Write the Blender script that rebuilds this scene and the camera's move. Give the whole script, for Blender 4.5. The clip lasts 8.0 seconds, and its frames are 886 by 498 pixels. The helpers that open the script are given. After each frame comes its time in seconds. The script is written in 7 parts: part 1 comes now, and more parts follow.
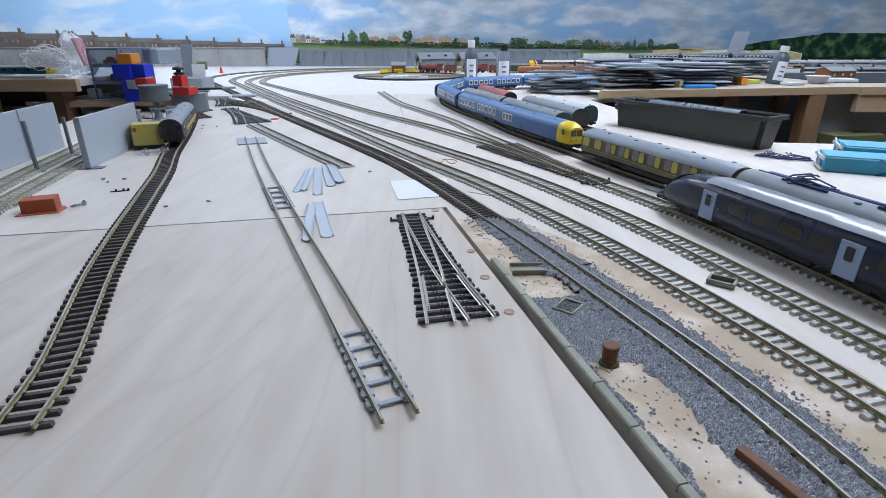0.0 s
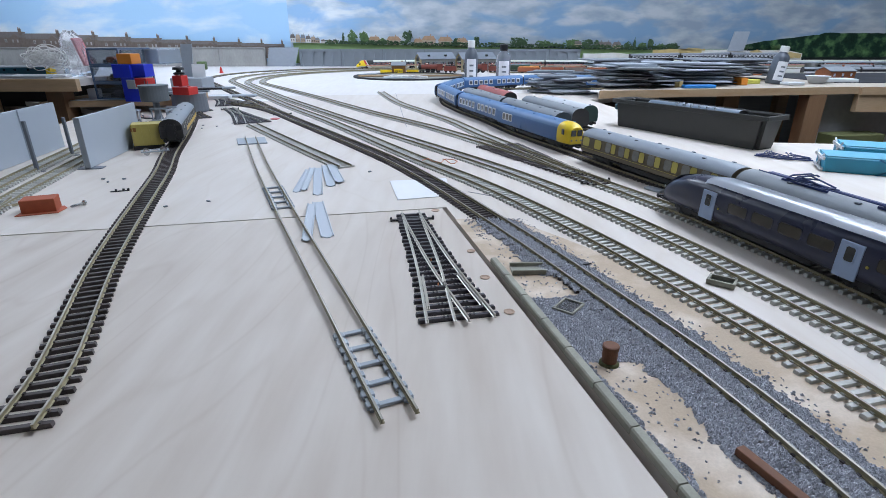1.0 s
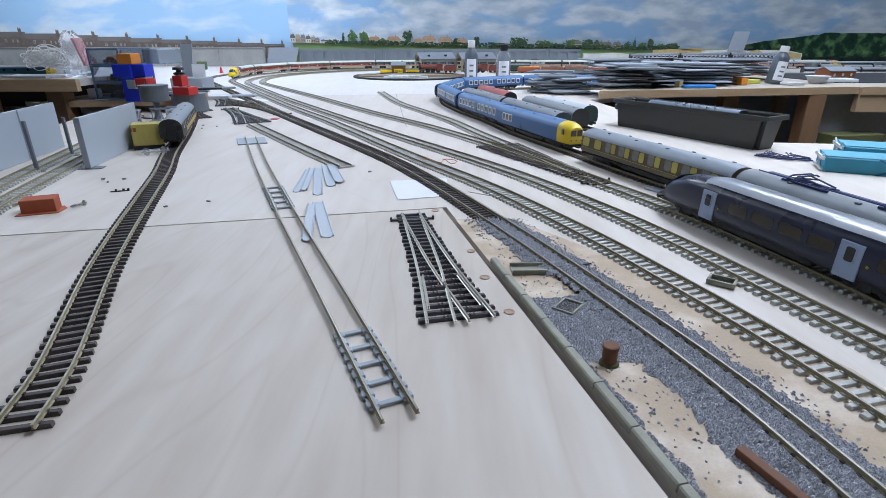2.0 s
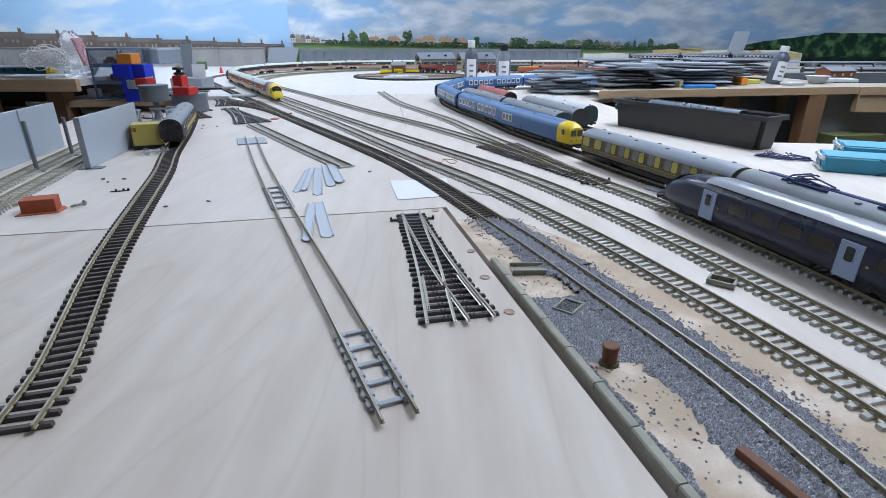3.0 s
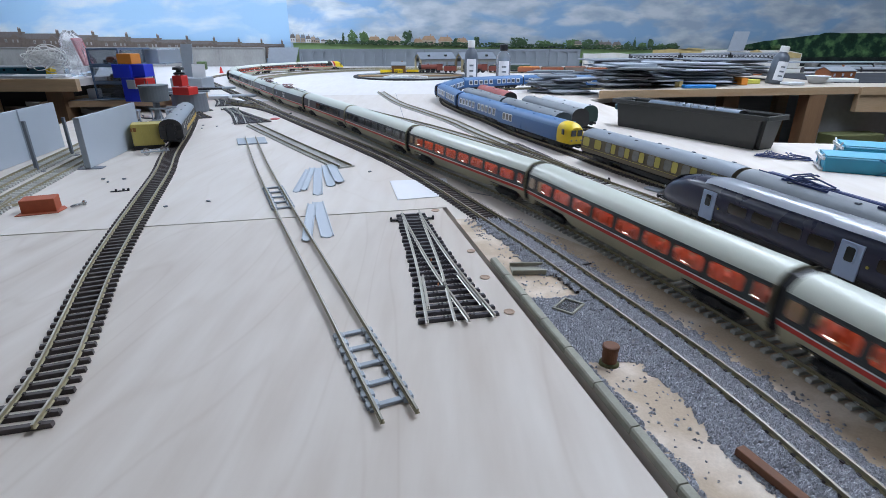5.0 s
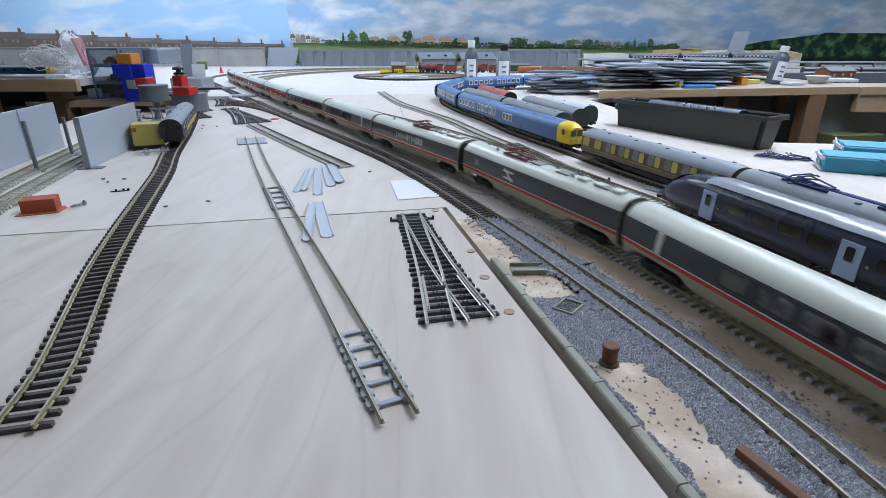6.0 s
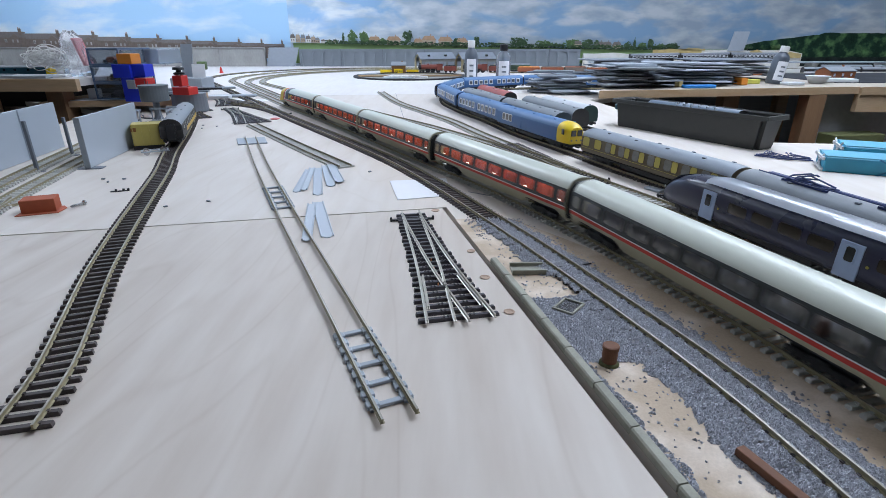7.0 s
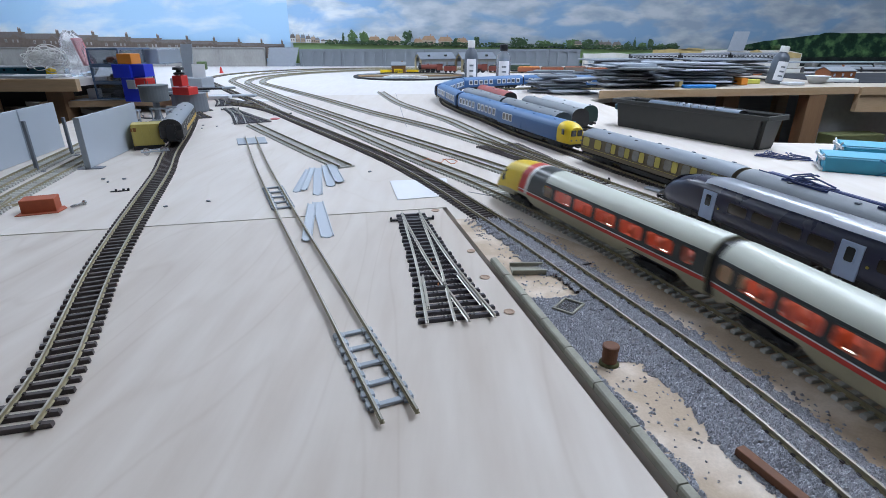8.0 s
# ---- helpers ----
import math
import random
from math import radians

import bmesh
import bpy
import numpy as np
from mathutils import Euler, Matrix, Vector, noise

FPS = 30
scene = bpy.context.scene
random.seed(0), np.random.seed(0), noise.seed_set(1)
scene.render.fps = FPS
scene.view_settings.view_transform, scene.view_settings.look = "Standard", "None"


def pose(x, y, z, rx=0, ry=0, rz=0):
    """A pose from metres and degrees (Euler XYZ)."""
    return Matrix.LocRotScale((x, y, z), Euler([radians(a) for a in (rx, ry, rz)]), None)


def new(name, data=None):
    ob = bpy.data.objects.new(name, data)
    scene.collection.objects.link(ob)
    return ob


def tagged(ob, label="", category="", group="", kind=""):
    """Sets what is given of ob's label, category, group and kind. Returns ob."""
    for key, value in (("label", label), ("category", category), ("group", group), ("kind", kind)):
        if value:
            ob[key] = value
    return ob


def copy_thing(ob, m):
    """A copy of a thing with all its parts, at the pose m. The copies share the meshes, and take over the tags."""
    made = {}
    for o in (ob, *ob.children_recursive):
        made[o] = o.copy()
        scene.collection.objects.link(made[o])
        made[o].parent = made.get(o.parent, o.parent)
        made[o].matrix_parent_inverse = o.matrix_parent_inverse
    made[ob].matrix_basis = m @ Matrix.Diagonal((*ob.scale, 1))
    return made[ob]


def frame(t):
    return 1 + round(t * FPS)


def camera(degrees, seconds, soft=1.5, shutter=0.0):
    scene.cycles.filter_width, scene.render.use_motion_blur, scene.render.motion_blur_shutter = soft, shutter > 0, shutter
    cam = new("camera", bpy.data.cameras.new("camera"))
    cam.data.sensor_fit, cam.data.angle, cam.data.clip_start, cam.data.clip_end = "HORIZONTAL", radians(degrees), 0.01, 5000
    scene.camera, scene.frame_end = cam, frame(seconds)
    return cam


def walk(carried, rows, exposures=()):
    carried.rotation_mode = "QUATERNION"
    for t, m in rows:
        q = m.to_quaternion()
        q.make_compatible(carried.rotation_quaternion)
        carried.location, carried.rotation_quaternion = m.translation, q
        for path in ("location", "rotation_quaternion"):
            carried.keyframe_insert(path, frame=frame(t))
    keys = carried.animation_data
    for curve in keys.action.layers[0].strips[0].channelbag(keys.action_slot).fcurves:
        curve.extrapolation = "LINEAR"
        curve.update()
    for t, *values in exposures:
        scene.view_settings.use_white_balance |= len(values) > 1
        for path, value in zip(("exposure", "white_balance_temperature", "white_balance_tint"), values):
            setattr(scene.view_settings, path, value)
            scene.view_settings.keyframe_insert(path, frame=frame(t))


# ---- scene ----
cam = camera(80.74, 8.0, soft=0.6, shutter=0.15)
EYE = pose(0, 0, 0.1683, 90 - 21.915, 0, 0)
walk(cam, [(0, EYE), (8, EYE)], exposures=[(0, 0.0), (8, 0.0)])

# ---- light: a closed hobby room with unseen ceiling panels ----
world = bpy.data.worlds.new("room_air")
scene.world = world
world.use_nodes = True
world.node_tree.nodes["Background"].inputs[0].default_value = (0.75, 0.85, 1.0, 1)
world.node_tree.nodes["Background"].inputs[1].default_value = 0.25
CEIL = 1.55


def unseen_lamp(x, y, sx, sy, watts, colour=(0.87, 0.99, 1.20)):
    lamp = bpy.data.lights.new("unseen_lamp", "AREA")
    lamp.shape, lamp.size, lamp.size_y = "RECTANGLE", sx, sy
    lamp.energy, lamp.color = watts, colour
    ob = new("unseen_lamp", lamp)
    ob.matrix_basis = pose(x, y, CEIL - 0.04)
    return ob


# the last two panels are added to brighten the ends of the printed sky
LAMPS = [(0.82, 0.92, 0.5, 1.0, 20.5), (-0.8, 2.6, 0.6, 1.2, 9.8), (1.3, 2.4, 0.6, 1.2, 10.5), (-2.5, 2.7, 0.6, 1.2, 10.5), (2.9, 2.5, 0.6, 1.2, 1.6)]
for lx, ly, lsx, lsy, lw in LAMPS:
    unseen_lamp(lx, ly, lsx, lsy, lw)


# ---- materials ----
def nodes_of(name):
    m = bpy.data.materials.new(name)
    m.use_nodes = True
    return m, m.node_tree.nodes, m.node_tree.links, m.node_tree.nodes["Principled BSDF"]


def mat(name, rgb, rough=0.5, metal=0.0, vary=0.12, scale=60, fine=900, bump=0.15, spec=0.5, rand=0.0, stretch=(1, 1, 1), second=None, coat=0.0):
    """Base colour broken up at two scales, with fine relief. rand: change from piece to piece."""
    m, n, l, b = nodes_of(name)
    tc = n.new("ShaderNodeTexCoord")
    mp = n.new("ShaderNodeMapping")
    mp.inputs["Scale"].default_value = stretch
    l.new(tc.outputs["Object"], mp.inputs[0])
    big, small = n.new("ShaderNodeTexNoise"), n.new("ShaderNodeTexNoise")
    for t, s, d in ((big, scale, 4), (small, fine, 3)):
        t.inputs["Scale"].default_value, t.inputs["Detail"].default_value = s, d
        l.new(mp.outputs[0], t.inputs["Vector"])
    add = n.new("ShaderNodeMath")
    add.operation = "MULTIPLY_ADD"
    l.new(small.outputs["Fac"], add.inputs[0])
    add.inputs[1].default_value = 0.5
    l.new(big.outputs["Fac"], add.inputs[2])
    ramp = n.new("ShaderNodeMapRange")
    ramp.inputs["From Min"].default_value, ramp.inputs["From Max"].default_value = 0.4, 1.1
    ramp.inputs["To Min"].default_value, ramp.inputs["To Max"].default_value = 1 - vary, 1 + vary
    l.new(add.outputs[0], ramp.inputs[0])
    last = ramp.outputs[0]
    if rand:
        info, mr, mul = n.new("ShaderNodeObjectInfo"), n.new("ShaderNodeMapRange"), n.new("ShaderNodeMath")
        mul.operation = "MULTIPLY"
        mr.inputs["To Min"].default_value, mr.inputs["To Max"].default_value = 1 - rand, 1 + rand
        l.new(info.outputs["Random"], mr.inputs[0])
        l.new(mr.outputs[0], mul.inputs[0])
        l.new(last, mul.inputs[1])
        last = mul.outputs[0]
    col = n.new("ShaderNodeMix")
    col.data_type, col.blend_type = "RGBA", "MULTIPLY"
    col.inputs["Factor"].default_value = 1
    if second:
        two, sw = n.new("ShaderNodeMix"), n.new("ShaderNodeMapRange")
        two.data_type = "RGBA"
        sw.inputs["From Min"].default_value, sw.inputs["From Max"].default_value = 0.48, 0.66
        l.new(big.outputs["Fac"], sw.inputs[0])
        l.new(sw.outputs[0], two.inputs["Factor"])
        two.inputs["A"].default_value, two.inputs["B"].default_value = (*rgb, 1), (*second, 1)
        l.new(two.outputs["Result"], col.inputs["A"])
    else:
        col.inputs["A"].default_value = (*rgb, 1)
    l.new(last, col.inputs["B"])
    l.new(col.outputs["Result"], b.inputs["Base Color"])
    rr = n.new("ShaderNodeMapRange")
    rr.inputs["To Min"].default_value, rr.inputs["To Max"].default_value = max(0, rough - 0.08), min(1, rough + 0.1)
    l.new(big.outputs["Fac"], rr.inputs[0])
    l.new(rr.outputs[0], b.inputs["Roughness"])
    b.inputs["Metallic"].default_value = metal
    b.inputs["Specular IOR Level"].default_value = spec
    b.inputs["Coat Weight"].default_value = coat
    if bump:
        bp = n.new("ShaderNodeBump")
        bp.inputs["Strength"].default_value, bp.inputs["Distance"].default_value = bump, 0.0004
        l.new(add.outputs[0], bp.inputs["Height"])
        l.new(bp.outputs[0], b.inputs["Normal"])
    return m


def plywood(name, rgb, dark, turn=0.0):
    """Sanded birch ply: broad flame figure, fine pores, faint smudges."""
    m, n, l, b = nodes_of(name)
    tc, mp = n.new("ShaderNodeTexCoord"), n.new("ShaderNodeMapping")
    mp.inputs["Scale"].default_value = (7, 1.0, 7)
    mp.inputs["Rotation"].default_value = (0, 0, turn)
    l.new(tc.outputs["Object"], mp.inputs[0])
    warp = n.new("ShaderNodeTexNoise")
    warp.inputs["Scale"].default_value, warp.inputs["Detail"].default_value = 0.9, 2
    l.new(mp.outputs[0], warp.inputs["Vector"])
    mul = n.new("ShaderNodeMath")
    mul.operation = "MULTIPLY"
    mul.inputs[1].default_value = 105
    l.new(warp.outputs["Fac"], mul.inputs[0])
    sine = n.new("ShaderNodeMath")
    sine.operation = "SINE"
    l.new(mul.outputs[0], sine.inputs[0])
    grain, blot = n.new("ShaderNodeTexNoise"), n.new("ShaderNodeTexNoise")
    grain.inputs["Scale"].default_value, grain.inputs["Detail"].default_value = 7, 4
    l.new(mp.outputs[0], grain.inputs["Vector"])
    blot.inputs["Scale"].default_value, blot.inputs["Detail"].default_value = 7, 5
    l.new(tc.outputs["Object"], blot.inputs["Vector"])
    s1, s2 = n.new("ShaderNodeMath"), n.new("ShaderNodeMath")
    s1.operation = s2.operation = "MULTIPLY_ADD"
    s1.inputs[1].default_value, s2.inputs[1].default_value = -0.13, 0.36
    half_s, line = n.new("ShaderNodeMath"), n.new("ShaderNodeMath")
    half_s.operation, line.operation = "MULTIPLY_ADD", "POWER"
    half_s.inputs[1].default_value, half_s.inputs[2].default_value = 0.5, 0.5
    line.inputs[1].default_value = 40
    l.new(sine.outputs[0], half_s.inputs[0])
    l.new(half_s.outputs[0], line.inputs[0])
    l.new(line.outputs[0], s1.inputs[0])
    l.new(grain.outputs["Fac"], s1.inputs[2])
    l.new(blot.outputs["Fac"], s2.inputs[0])
    l.new(s1.outputs[0], s2.inputs[2])
    mr, mix = n.new("ShaderNodeMapRange"), n.new("ShaderNodeMix")
    mr.inputs["From Min"].default_value, mr.inputs["From Max"].default_value = 0.30, 0.95
    l.new(s2.outputs[0], mr.inputs[0])
    mix.data_type = "RGBA"
    mix.inputs["A"].default_value, mix.inputs["B"].default_value = (*dark, 1), (*rgb, 1)
    l.new(mr.outputs[0], mix.inputs["Factor"])
    l.new(mix.outputs["Result"], b.inputs["Base Color"])
    b.inputs["Roughness"].default_value = 0.52
    b.inputs["Specular IOR Level"].default_value = 0.35
    bp = n.new("ShaderNodeBump")
    bp.inputs["Strength"].default_value, bp.inputs["Distance"].default_value = 0.1, 0.0003
    l.new(s1.outputs[0], bp.inputs["Height"])
    l.new(bp.outputs[0], b.inputs["Normal"])
    return m


def cloudy(name, blue, white, grey, scale=1.6, cover=0.45, fade=()):
    """Printed sky: blue with layered cloud, greyer to the east."""
    m, n, l, b = nodes_of(name)
    tc, mp = n.new("ShaderNodeTexCoord"), n.new("ShaderNodeMapping")
    mp.inputs["Scale"].default_value = (1, 1, 2.6)
    l.new(tc.outputs["Object"], mp.inputs[0])
    c1, c2 = n.new("ShaderNodeTexNoise"), n.new("ShaderNodeTexNoise")
    c1.inputs["Scale"].default_value, c1.inputs["Detail"].default_value, c1.inputs["Distortion"].default_value = scale, 9, 0.3
    c2.inputs["Scale"].default_value, c2.inputs["Detail"].default_value = scale * 1.7, 6
    l.new(mp.outputs[0], c1.inputs["Vector"])
    l.new(mp.outputs[0], c2.inputs["Vector"])
    f1, f2 = n.new("ShaderNodeMapRange"), n.new("ShaderNodeMapRange")
    f1.inputs["From Min"].default_value, f1.inputs["From Max"].default_value = cover, cover + 0.13
    f2.inputs["From Min"].default_value, f2.inputs["From Max"].default_value = 0.38, 0.62
    l.new(c1.outputs["Fac"], f1.inputs[0])
    l.new(c2.outputs["Fac"], f2.inputs[0])
    cl, sky = n.new("ShaderNodeMix"), n.new("ShaderNodeMix")
    cl.data_type = sky.data_type = "RGBA"
    cl.inputs["A"].default_value, cl.inputs["B"].default_value = (*grey, 1), (*white, 1)
    l.new(f2.outputs[0], cl.inputs["Factor"])
    sky.inputs["A"].default_value = (*blue, 1)
    l.new(cl.outputs["Result"], sky.inputs["B"])
    l.new(f1.outputs[0], sky.inputs["Factor"])
    last = sky.outputs["Result"]
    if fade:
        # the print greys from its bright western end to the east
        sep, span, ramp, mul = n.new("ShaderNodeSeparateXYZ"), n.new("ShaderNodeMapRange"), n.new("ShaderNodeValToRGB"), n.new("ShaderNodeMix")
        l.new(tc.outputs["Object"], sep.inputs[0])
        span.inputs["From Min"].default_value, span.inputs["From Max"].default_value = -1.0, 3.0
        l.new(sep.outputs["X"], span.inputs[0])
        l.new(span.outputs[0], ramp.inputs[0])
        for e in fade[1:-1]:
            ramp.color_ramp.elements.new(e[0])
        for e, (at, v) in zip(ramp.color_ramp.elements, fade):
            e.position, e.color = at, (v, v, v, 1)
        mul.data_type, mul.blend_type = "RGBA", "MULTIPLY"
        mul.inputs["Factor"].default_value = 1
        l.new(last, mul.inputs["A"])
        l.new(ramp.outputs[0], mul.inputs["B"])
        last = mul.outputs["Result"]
    l.new(last, b.inputs["Base Color"])
    b.inputs["Roughness"].default_value = 0.7
    b.inputs["Specular IOR Level"].default_value = 0.2
    return m


PLY = plywood("birch_ply", (0.655, 0.598, 0.537), (0.50, 0.425, 0.36))
# a whiter copy of the ply: the brighter far light put into its colour
PLY_REAR = plywood("rear_ply", (0.75, 0.72, 0.70), (0.67, 0.63, 0.60), 0.3)
PLY_TRACK = plywood("track_ply", (0.70, 0.65, 0.60), (0.60, 0.53, 0.46), 0.5)
TAN = mat("tan_ply", (0.51, 0.40, 0.29), 0.75, vary=0.2, scale=26, second=(0.64, 0.55, 0.46))
GAP = mat("seam_dark", (0.10, 0.06, 0.04), 0.9)
PINE = mat("pine", (0.58, 0.41, 0.25), 0.55, vary=0.2, scale=12, fine=150, stretch=(0.3, 3, 3), second=(0.48, 0.31, 0.17))
PINE_DARK = mat("old_pine", (0.30, 0.17, 0.09), 0.6, vary=0.25, scale=10, fine=120, stretch=(3, 3, 0.3))
WALLPAINT = mat("wall_paint", (0.42, 0.43, 0.43), 0.85, vary=0.04, scale=3)
CEILPAINT = mat("ceiling_paint", (0.85, 0.85, 0.84), 0.9, vary=0.03, scale=3)
CARPET = mat("carpet", (0.27, 0.25, 0.23), 0.95, vary=0.2, scale=40)
RAIL = mat("rail_side", (0.32, 0.28, 0.17), 0.55, 0.2, vary=0.2, scale=120, fine=1500)
RAILTOP = mat("rail_head", (0.33, 0.31, 0.26), 0.42, 0.35, vary=0.12, scale=200)
SILVER = mat("nickel_rail", (0.46, 0.43, 0.37), 0.38, 0.7, vary=0.1, scale=120)
WOODSL = mat("dark_sleeper", (0.060, 0.048, 0.048), 0.55, vary=0.3, scale=300, rand=0.2)
BLACKSL = mat("black_sleeper", (0.065, 0.060, 0.072), 0.38, vary=0.3, scale=300, rand=0.15)
CONCSL = mat("concrete_sleeper", (0.50, 0.50, 0.47), 0.75, vary=0.12, scale=250, rand=0.10)
GREYPL = mat("grey_plastic", (0.33, 0.37, 0.42), 0.42, vary=0.06, scale=60, bump=0.05)
GREYSHEET = mat("grey_sheet", (0.43, 0.48, 0.54), 0.35, vary=0.04, scale=20, bump=0.03)
GREYDK = mat("slate_plastic", (0.16, 0.18, 0.21), 0.45, vary=0.1, scale=40)
STONE = mat("ballast_stone", (0.21, 0.225, 0.26), 0.8, vary=0.3, scale=500, fine=2500)
BED = mat("ballast_bed", (0.25, 0.255, 0.28), 0.95, vary=0.45, scale=600, fine=3000, bump=0.8, second=(0.23, 0.21, 0.19))
KERB = mat("kerb_concrete", (0.34, 0.335, 0.275), 0.8, vary=0.18, scale=120, bump=0.3, rand=0.08)
RUST = mat("rust_brown", (0.17, 0.07, 0.035), 0.7, vary=0.25, scale=200)
BRICKRED = mat("terracotta", (0.42, 0.10, 0.045), 0.75, vary=0.15, scale=150)
CREAM = mat("cream_paint", (0.66, 0.69, 0.60), 0.35, vary=0.04, scale=25, bump=0.03, coat=0.15)
SKIRT = mat("stone_paint", (0.46, 0.43, 0.295), 0.4, vary=0.05, scale=25, bump=0.03)
REDST = mat("red_paint", (0.60, 0.045, 0.03), 0.4, vary=0.05, bump=0.03)
WHITE = mat("white_paint", (0.78, 0.78, 0.76), 0.4, vary=0.04, bump=0.03)
BAND = mat("slate_grey_paint", (0.032, 0.037, 0.036), 0.35, vary=0.08, bump=0.03, coat=0.2)
YELLOW = mat("yellow_paint", (0.85, 0.61, 0.015), 0.38, vary=0.05, bump=0.03, coat=0.1)
BLACK = mat("black_plastic", (0.016, 0.016, 0.018), 0.55, vary=0.3, scale=150)
SATIN = mat("satin_black", (0.02, 0.02, 0.022), 0.35, vary=0.15)
BLUE = mat("pullman_blue", (0.045, 0.130, 0.32), 0.4, vary=0.07, scale=40, bump=0.04)
BLUEROOF = mat("blue_roof", (0.09, 0.20, 0.40), 0.45, vary=0.07, scale=40)
OFFWHITE = mat("white_window_band", (0.60, 0.63, 0.66), 0.4, vary=0.05)
NAVY = mat("navy_paint", (0.017, 0.020, 0.050), 0.28, vary=0.08, scale=30, bump=0.02, coat=0.15, spec=0.45)
ROOFGREY = mat("silver_grey_roof", (0.80, 0.83, 0.88), 0.25, 0.0, vary=0.05, scale=40, bump=0.03)
ROOFMID = mat("mid_grey_roof", (0.22, 0.245, 0.27), 0.5, vary=0.1, scale=60)
PALEBLUE = mat("pale_blue_door", (0.33, 0.42, 0.60), 0.4, vary=0.04, bump=0.02)
UMBER = mat("umber_paint", (0.115, 0.090, 0.048), 0.4, vary=0.12, scale=60)
OCHRE = mat("blind_yellow", (0.50, 0.42, 0.10), 0.7, vary=0.08)
PALEGLASS = mat("pale_window", (0.22, 0.22, 0.21), 0.15, vary=0.25, scale=120)
WINGREY = mat("grey_interior_window", (0.11, 0.12, 0.14), 0.1, vary=0.6, scale=90, fine=300, bump=0.0, spec=0.7)
WINDARK = mat("dark_window", (0.02, 0.022, 0.026), 0.1, vary=0.3, scale=60, bump=0.0, spec=0.6)
WINBROWN = mat("brown_interior_window", (0.035, 0.028, 0.022), 0.1, vary=0.5, scale=80, bump=0.0, spec=0.6)
MAROON = mat("maroon_paint", (0.20, 0.05, 0.035), 0.4, vary=0.1, scale=60)
REDROOF = mat("faded_red_roof", (0.42, 0.10, 0.09), 0.5, vary=0.12, scale=60)
CONTYEL = mat("container_yellow", (0.46, 0.38, 0.10), 0.55, vary=0.1, scale=80)
TUB = mat("tub_black", (0.042, 0.043, 0.041), 0.48, vary=0.15, scale=80, bump=0.2)
BRIGHTBLUE = mat("brick_blue", (0.015, 0.04, 0.62), 0.35, vary=0.05)
BRIGHTRED = mat("brick_red", (0.62, 0.035, 0.03), 0.35, vary=0.06)
ORANGE = mat("brick_orange", (0.80, 0.28, 0.04), 0.4, vary=0.05)
TEAL = mat("teal_paint", (0.008, 0.075, 0.11), 0.4, vary=0.08)
SKYBLUE = mat("sky_blue_box", (0.03, 0.30, 0.46), 0.4, vary=0.08)
PAPER = mat("white_card", (0.80, 0.81, 0.84), 0.6, vary=0.03, bump=0.05)
COPPER = mat("copper_wire", (0.62, 0.25, 0.13), 0.4, 0.6)
STEEL = mat("steel", (0.6, 0.6, 0.62), 0.25, 0.9)
CONCRETE = mat("concrete_wall", (0.36, 0.36, 0.345), 0.85, vary=0.22, scale=14, fine=120, stretch=(1, 1, 0.4))
ARCHGREY = mat("arch_wall_grey", (0.22, 0.25, 0.28), 0.7, vary=0.1, scale=30)
BROWNWALL = mat("sooty_brick", (0.17, 0.135, 0.115), 0.85, vary=0.25, scale=60)
SLATE = mat("slate_roof", (0.17, 0.15, 0.14), 0.8, vary=0.2, scale=80)
GRASS = mat("printed_grass", (0.24, 0.36, 0.15), 0.9, vary=0.2, scale=10)
LEAF = mat("printed_foliage", (0.05, 0.095, 0.045), 0.9, vary=0.5, scale=60)
LEAFPALE = mat("pale_foliage", (0.09, 0.16, 0.06), 0.9, vary=0.5, scale=40)
HOUSEORANGE = mat("orange_tile", (0.42, 0.27, 0.17), 0.8, vary=0.2)
PLASTER = mat("plaster_white", (0.66, 0.65, 0.62), 0.9, vary=0.1, scale=20, second=(0.58, 0.56, 0.50))
TANFOAM = mat("tan_filler", (0.48, 0.37, 0.16), 0.9, vary=0.25, scale=40)
CARDBOARD = mat("old_cardboard", (0.33, 0.22, 0.12), 0.8, vary=0.15)
SKY_L = cloudy("printed_sky_bright", (0.42, 0.66, 0.90), (0.82, 0.87, 0.92), (0.66, 0.80, 0.93), 1.9, 0.47)
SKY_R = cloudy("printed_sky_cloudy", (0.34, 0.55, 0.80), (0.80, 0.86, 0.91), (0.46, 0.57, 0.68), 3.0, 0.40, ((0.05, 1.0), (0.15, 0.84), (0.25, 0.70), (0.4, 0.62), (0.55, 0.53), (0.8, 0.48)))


def clear_plastic(name, rgb, alpha_rough=0.1, trans=0.75):
    m, n, l, b = nodes_of(name)
    b.inputs["Base Color"].default_value = (*rgb, 1)
    b.inputs["Transmission Weight"].default_value = trans
    b.inputs["Roughness"].default_value = alpha_rough
    b.inputs["IOR"].default_value = 1.08
    return m


BAGFILM = clear_plastic("plastic_film", (0.92, 0.94, 0.97), 0.22, 0.82)


def window_pane(name, gloss=0.10, tint=(0.9, 0.93, 0.95)):
    """Thin clear glazing: see-through with a little gloss."""
    m, n, l, b = nodes_of(name)
    tr, gl, mx = n.new("ShaderNodeBsdfTransparent"), n.new("ShaderNodeBsdfGlossy"), n.new("ShaderNodeMixShader")
    tr.inputs[0].default_value = (*tint, 1)
    gl.inputs["Roughness"].default_value = 0.08
    mx.inputs[0].default_value = gloss
    l.new(tr.outputs[0], mx.inputs[1])
    l.new(gl.outputs[0], mx.inputs[2])
    l.new(mx.outputs[0], n["Material Output"].inputs["Surface"])
    n.remove(b)
    return m


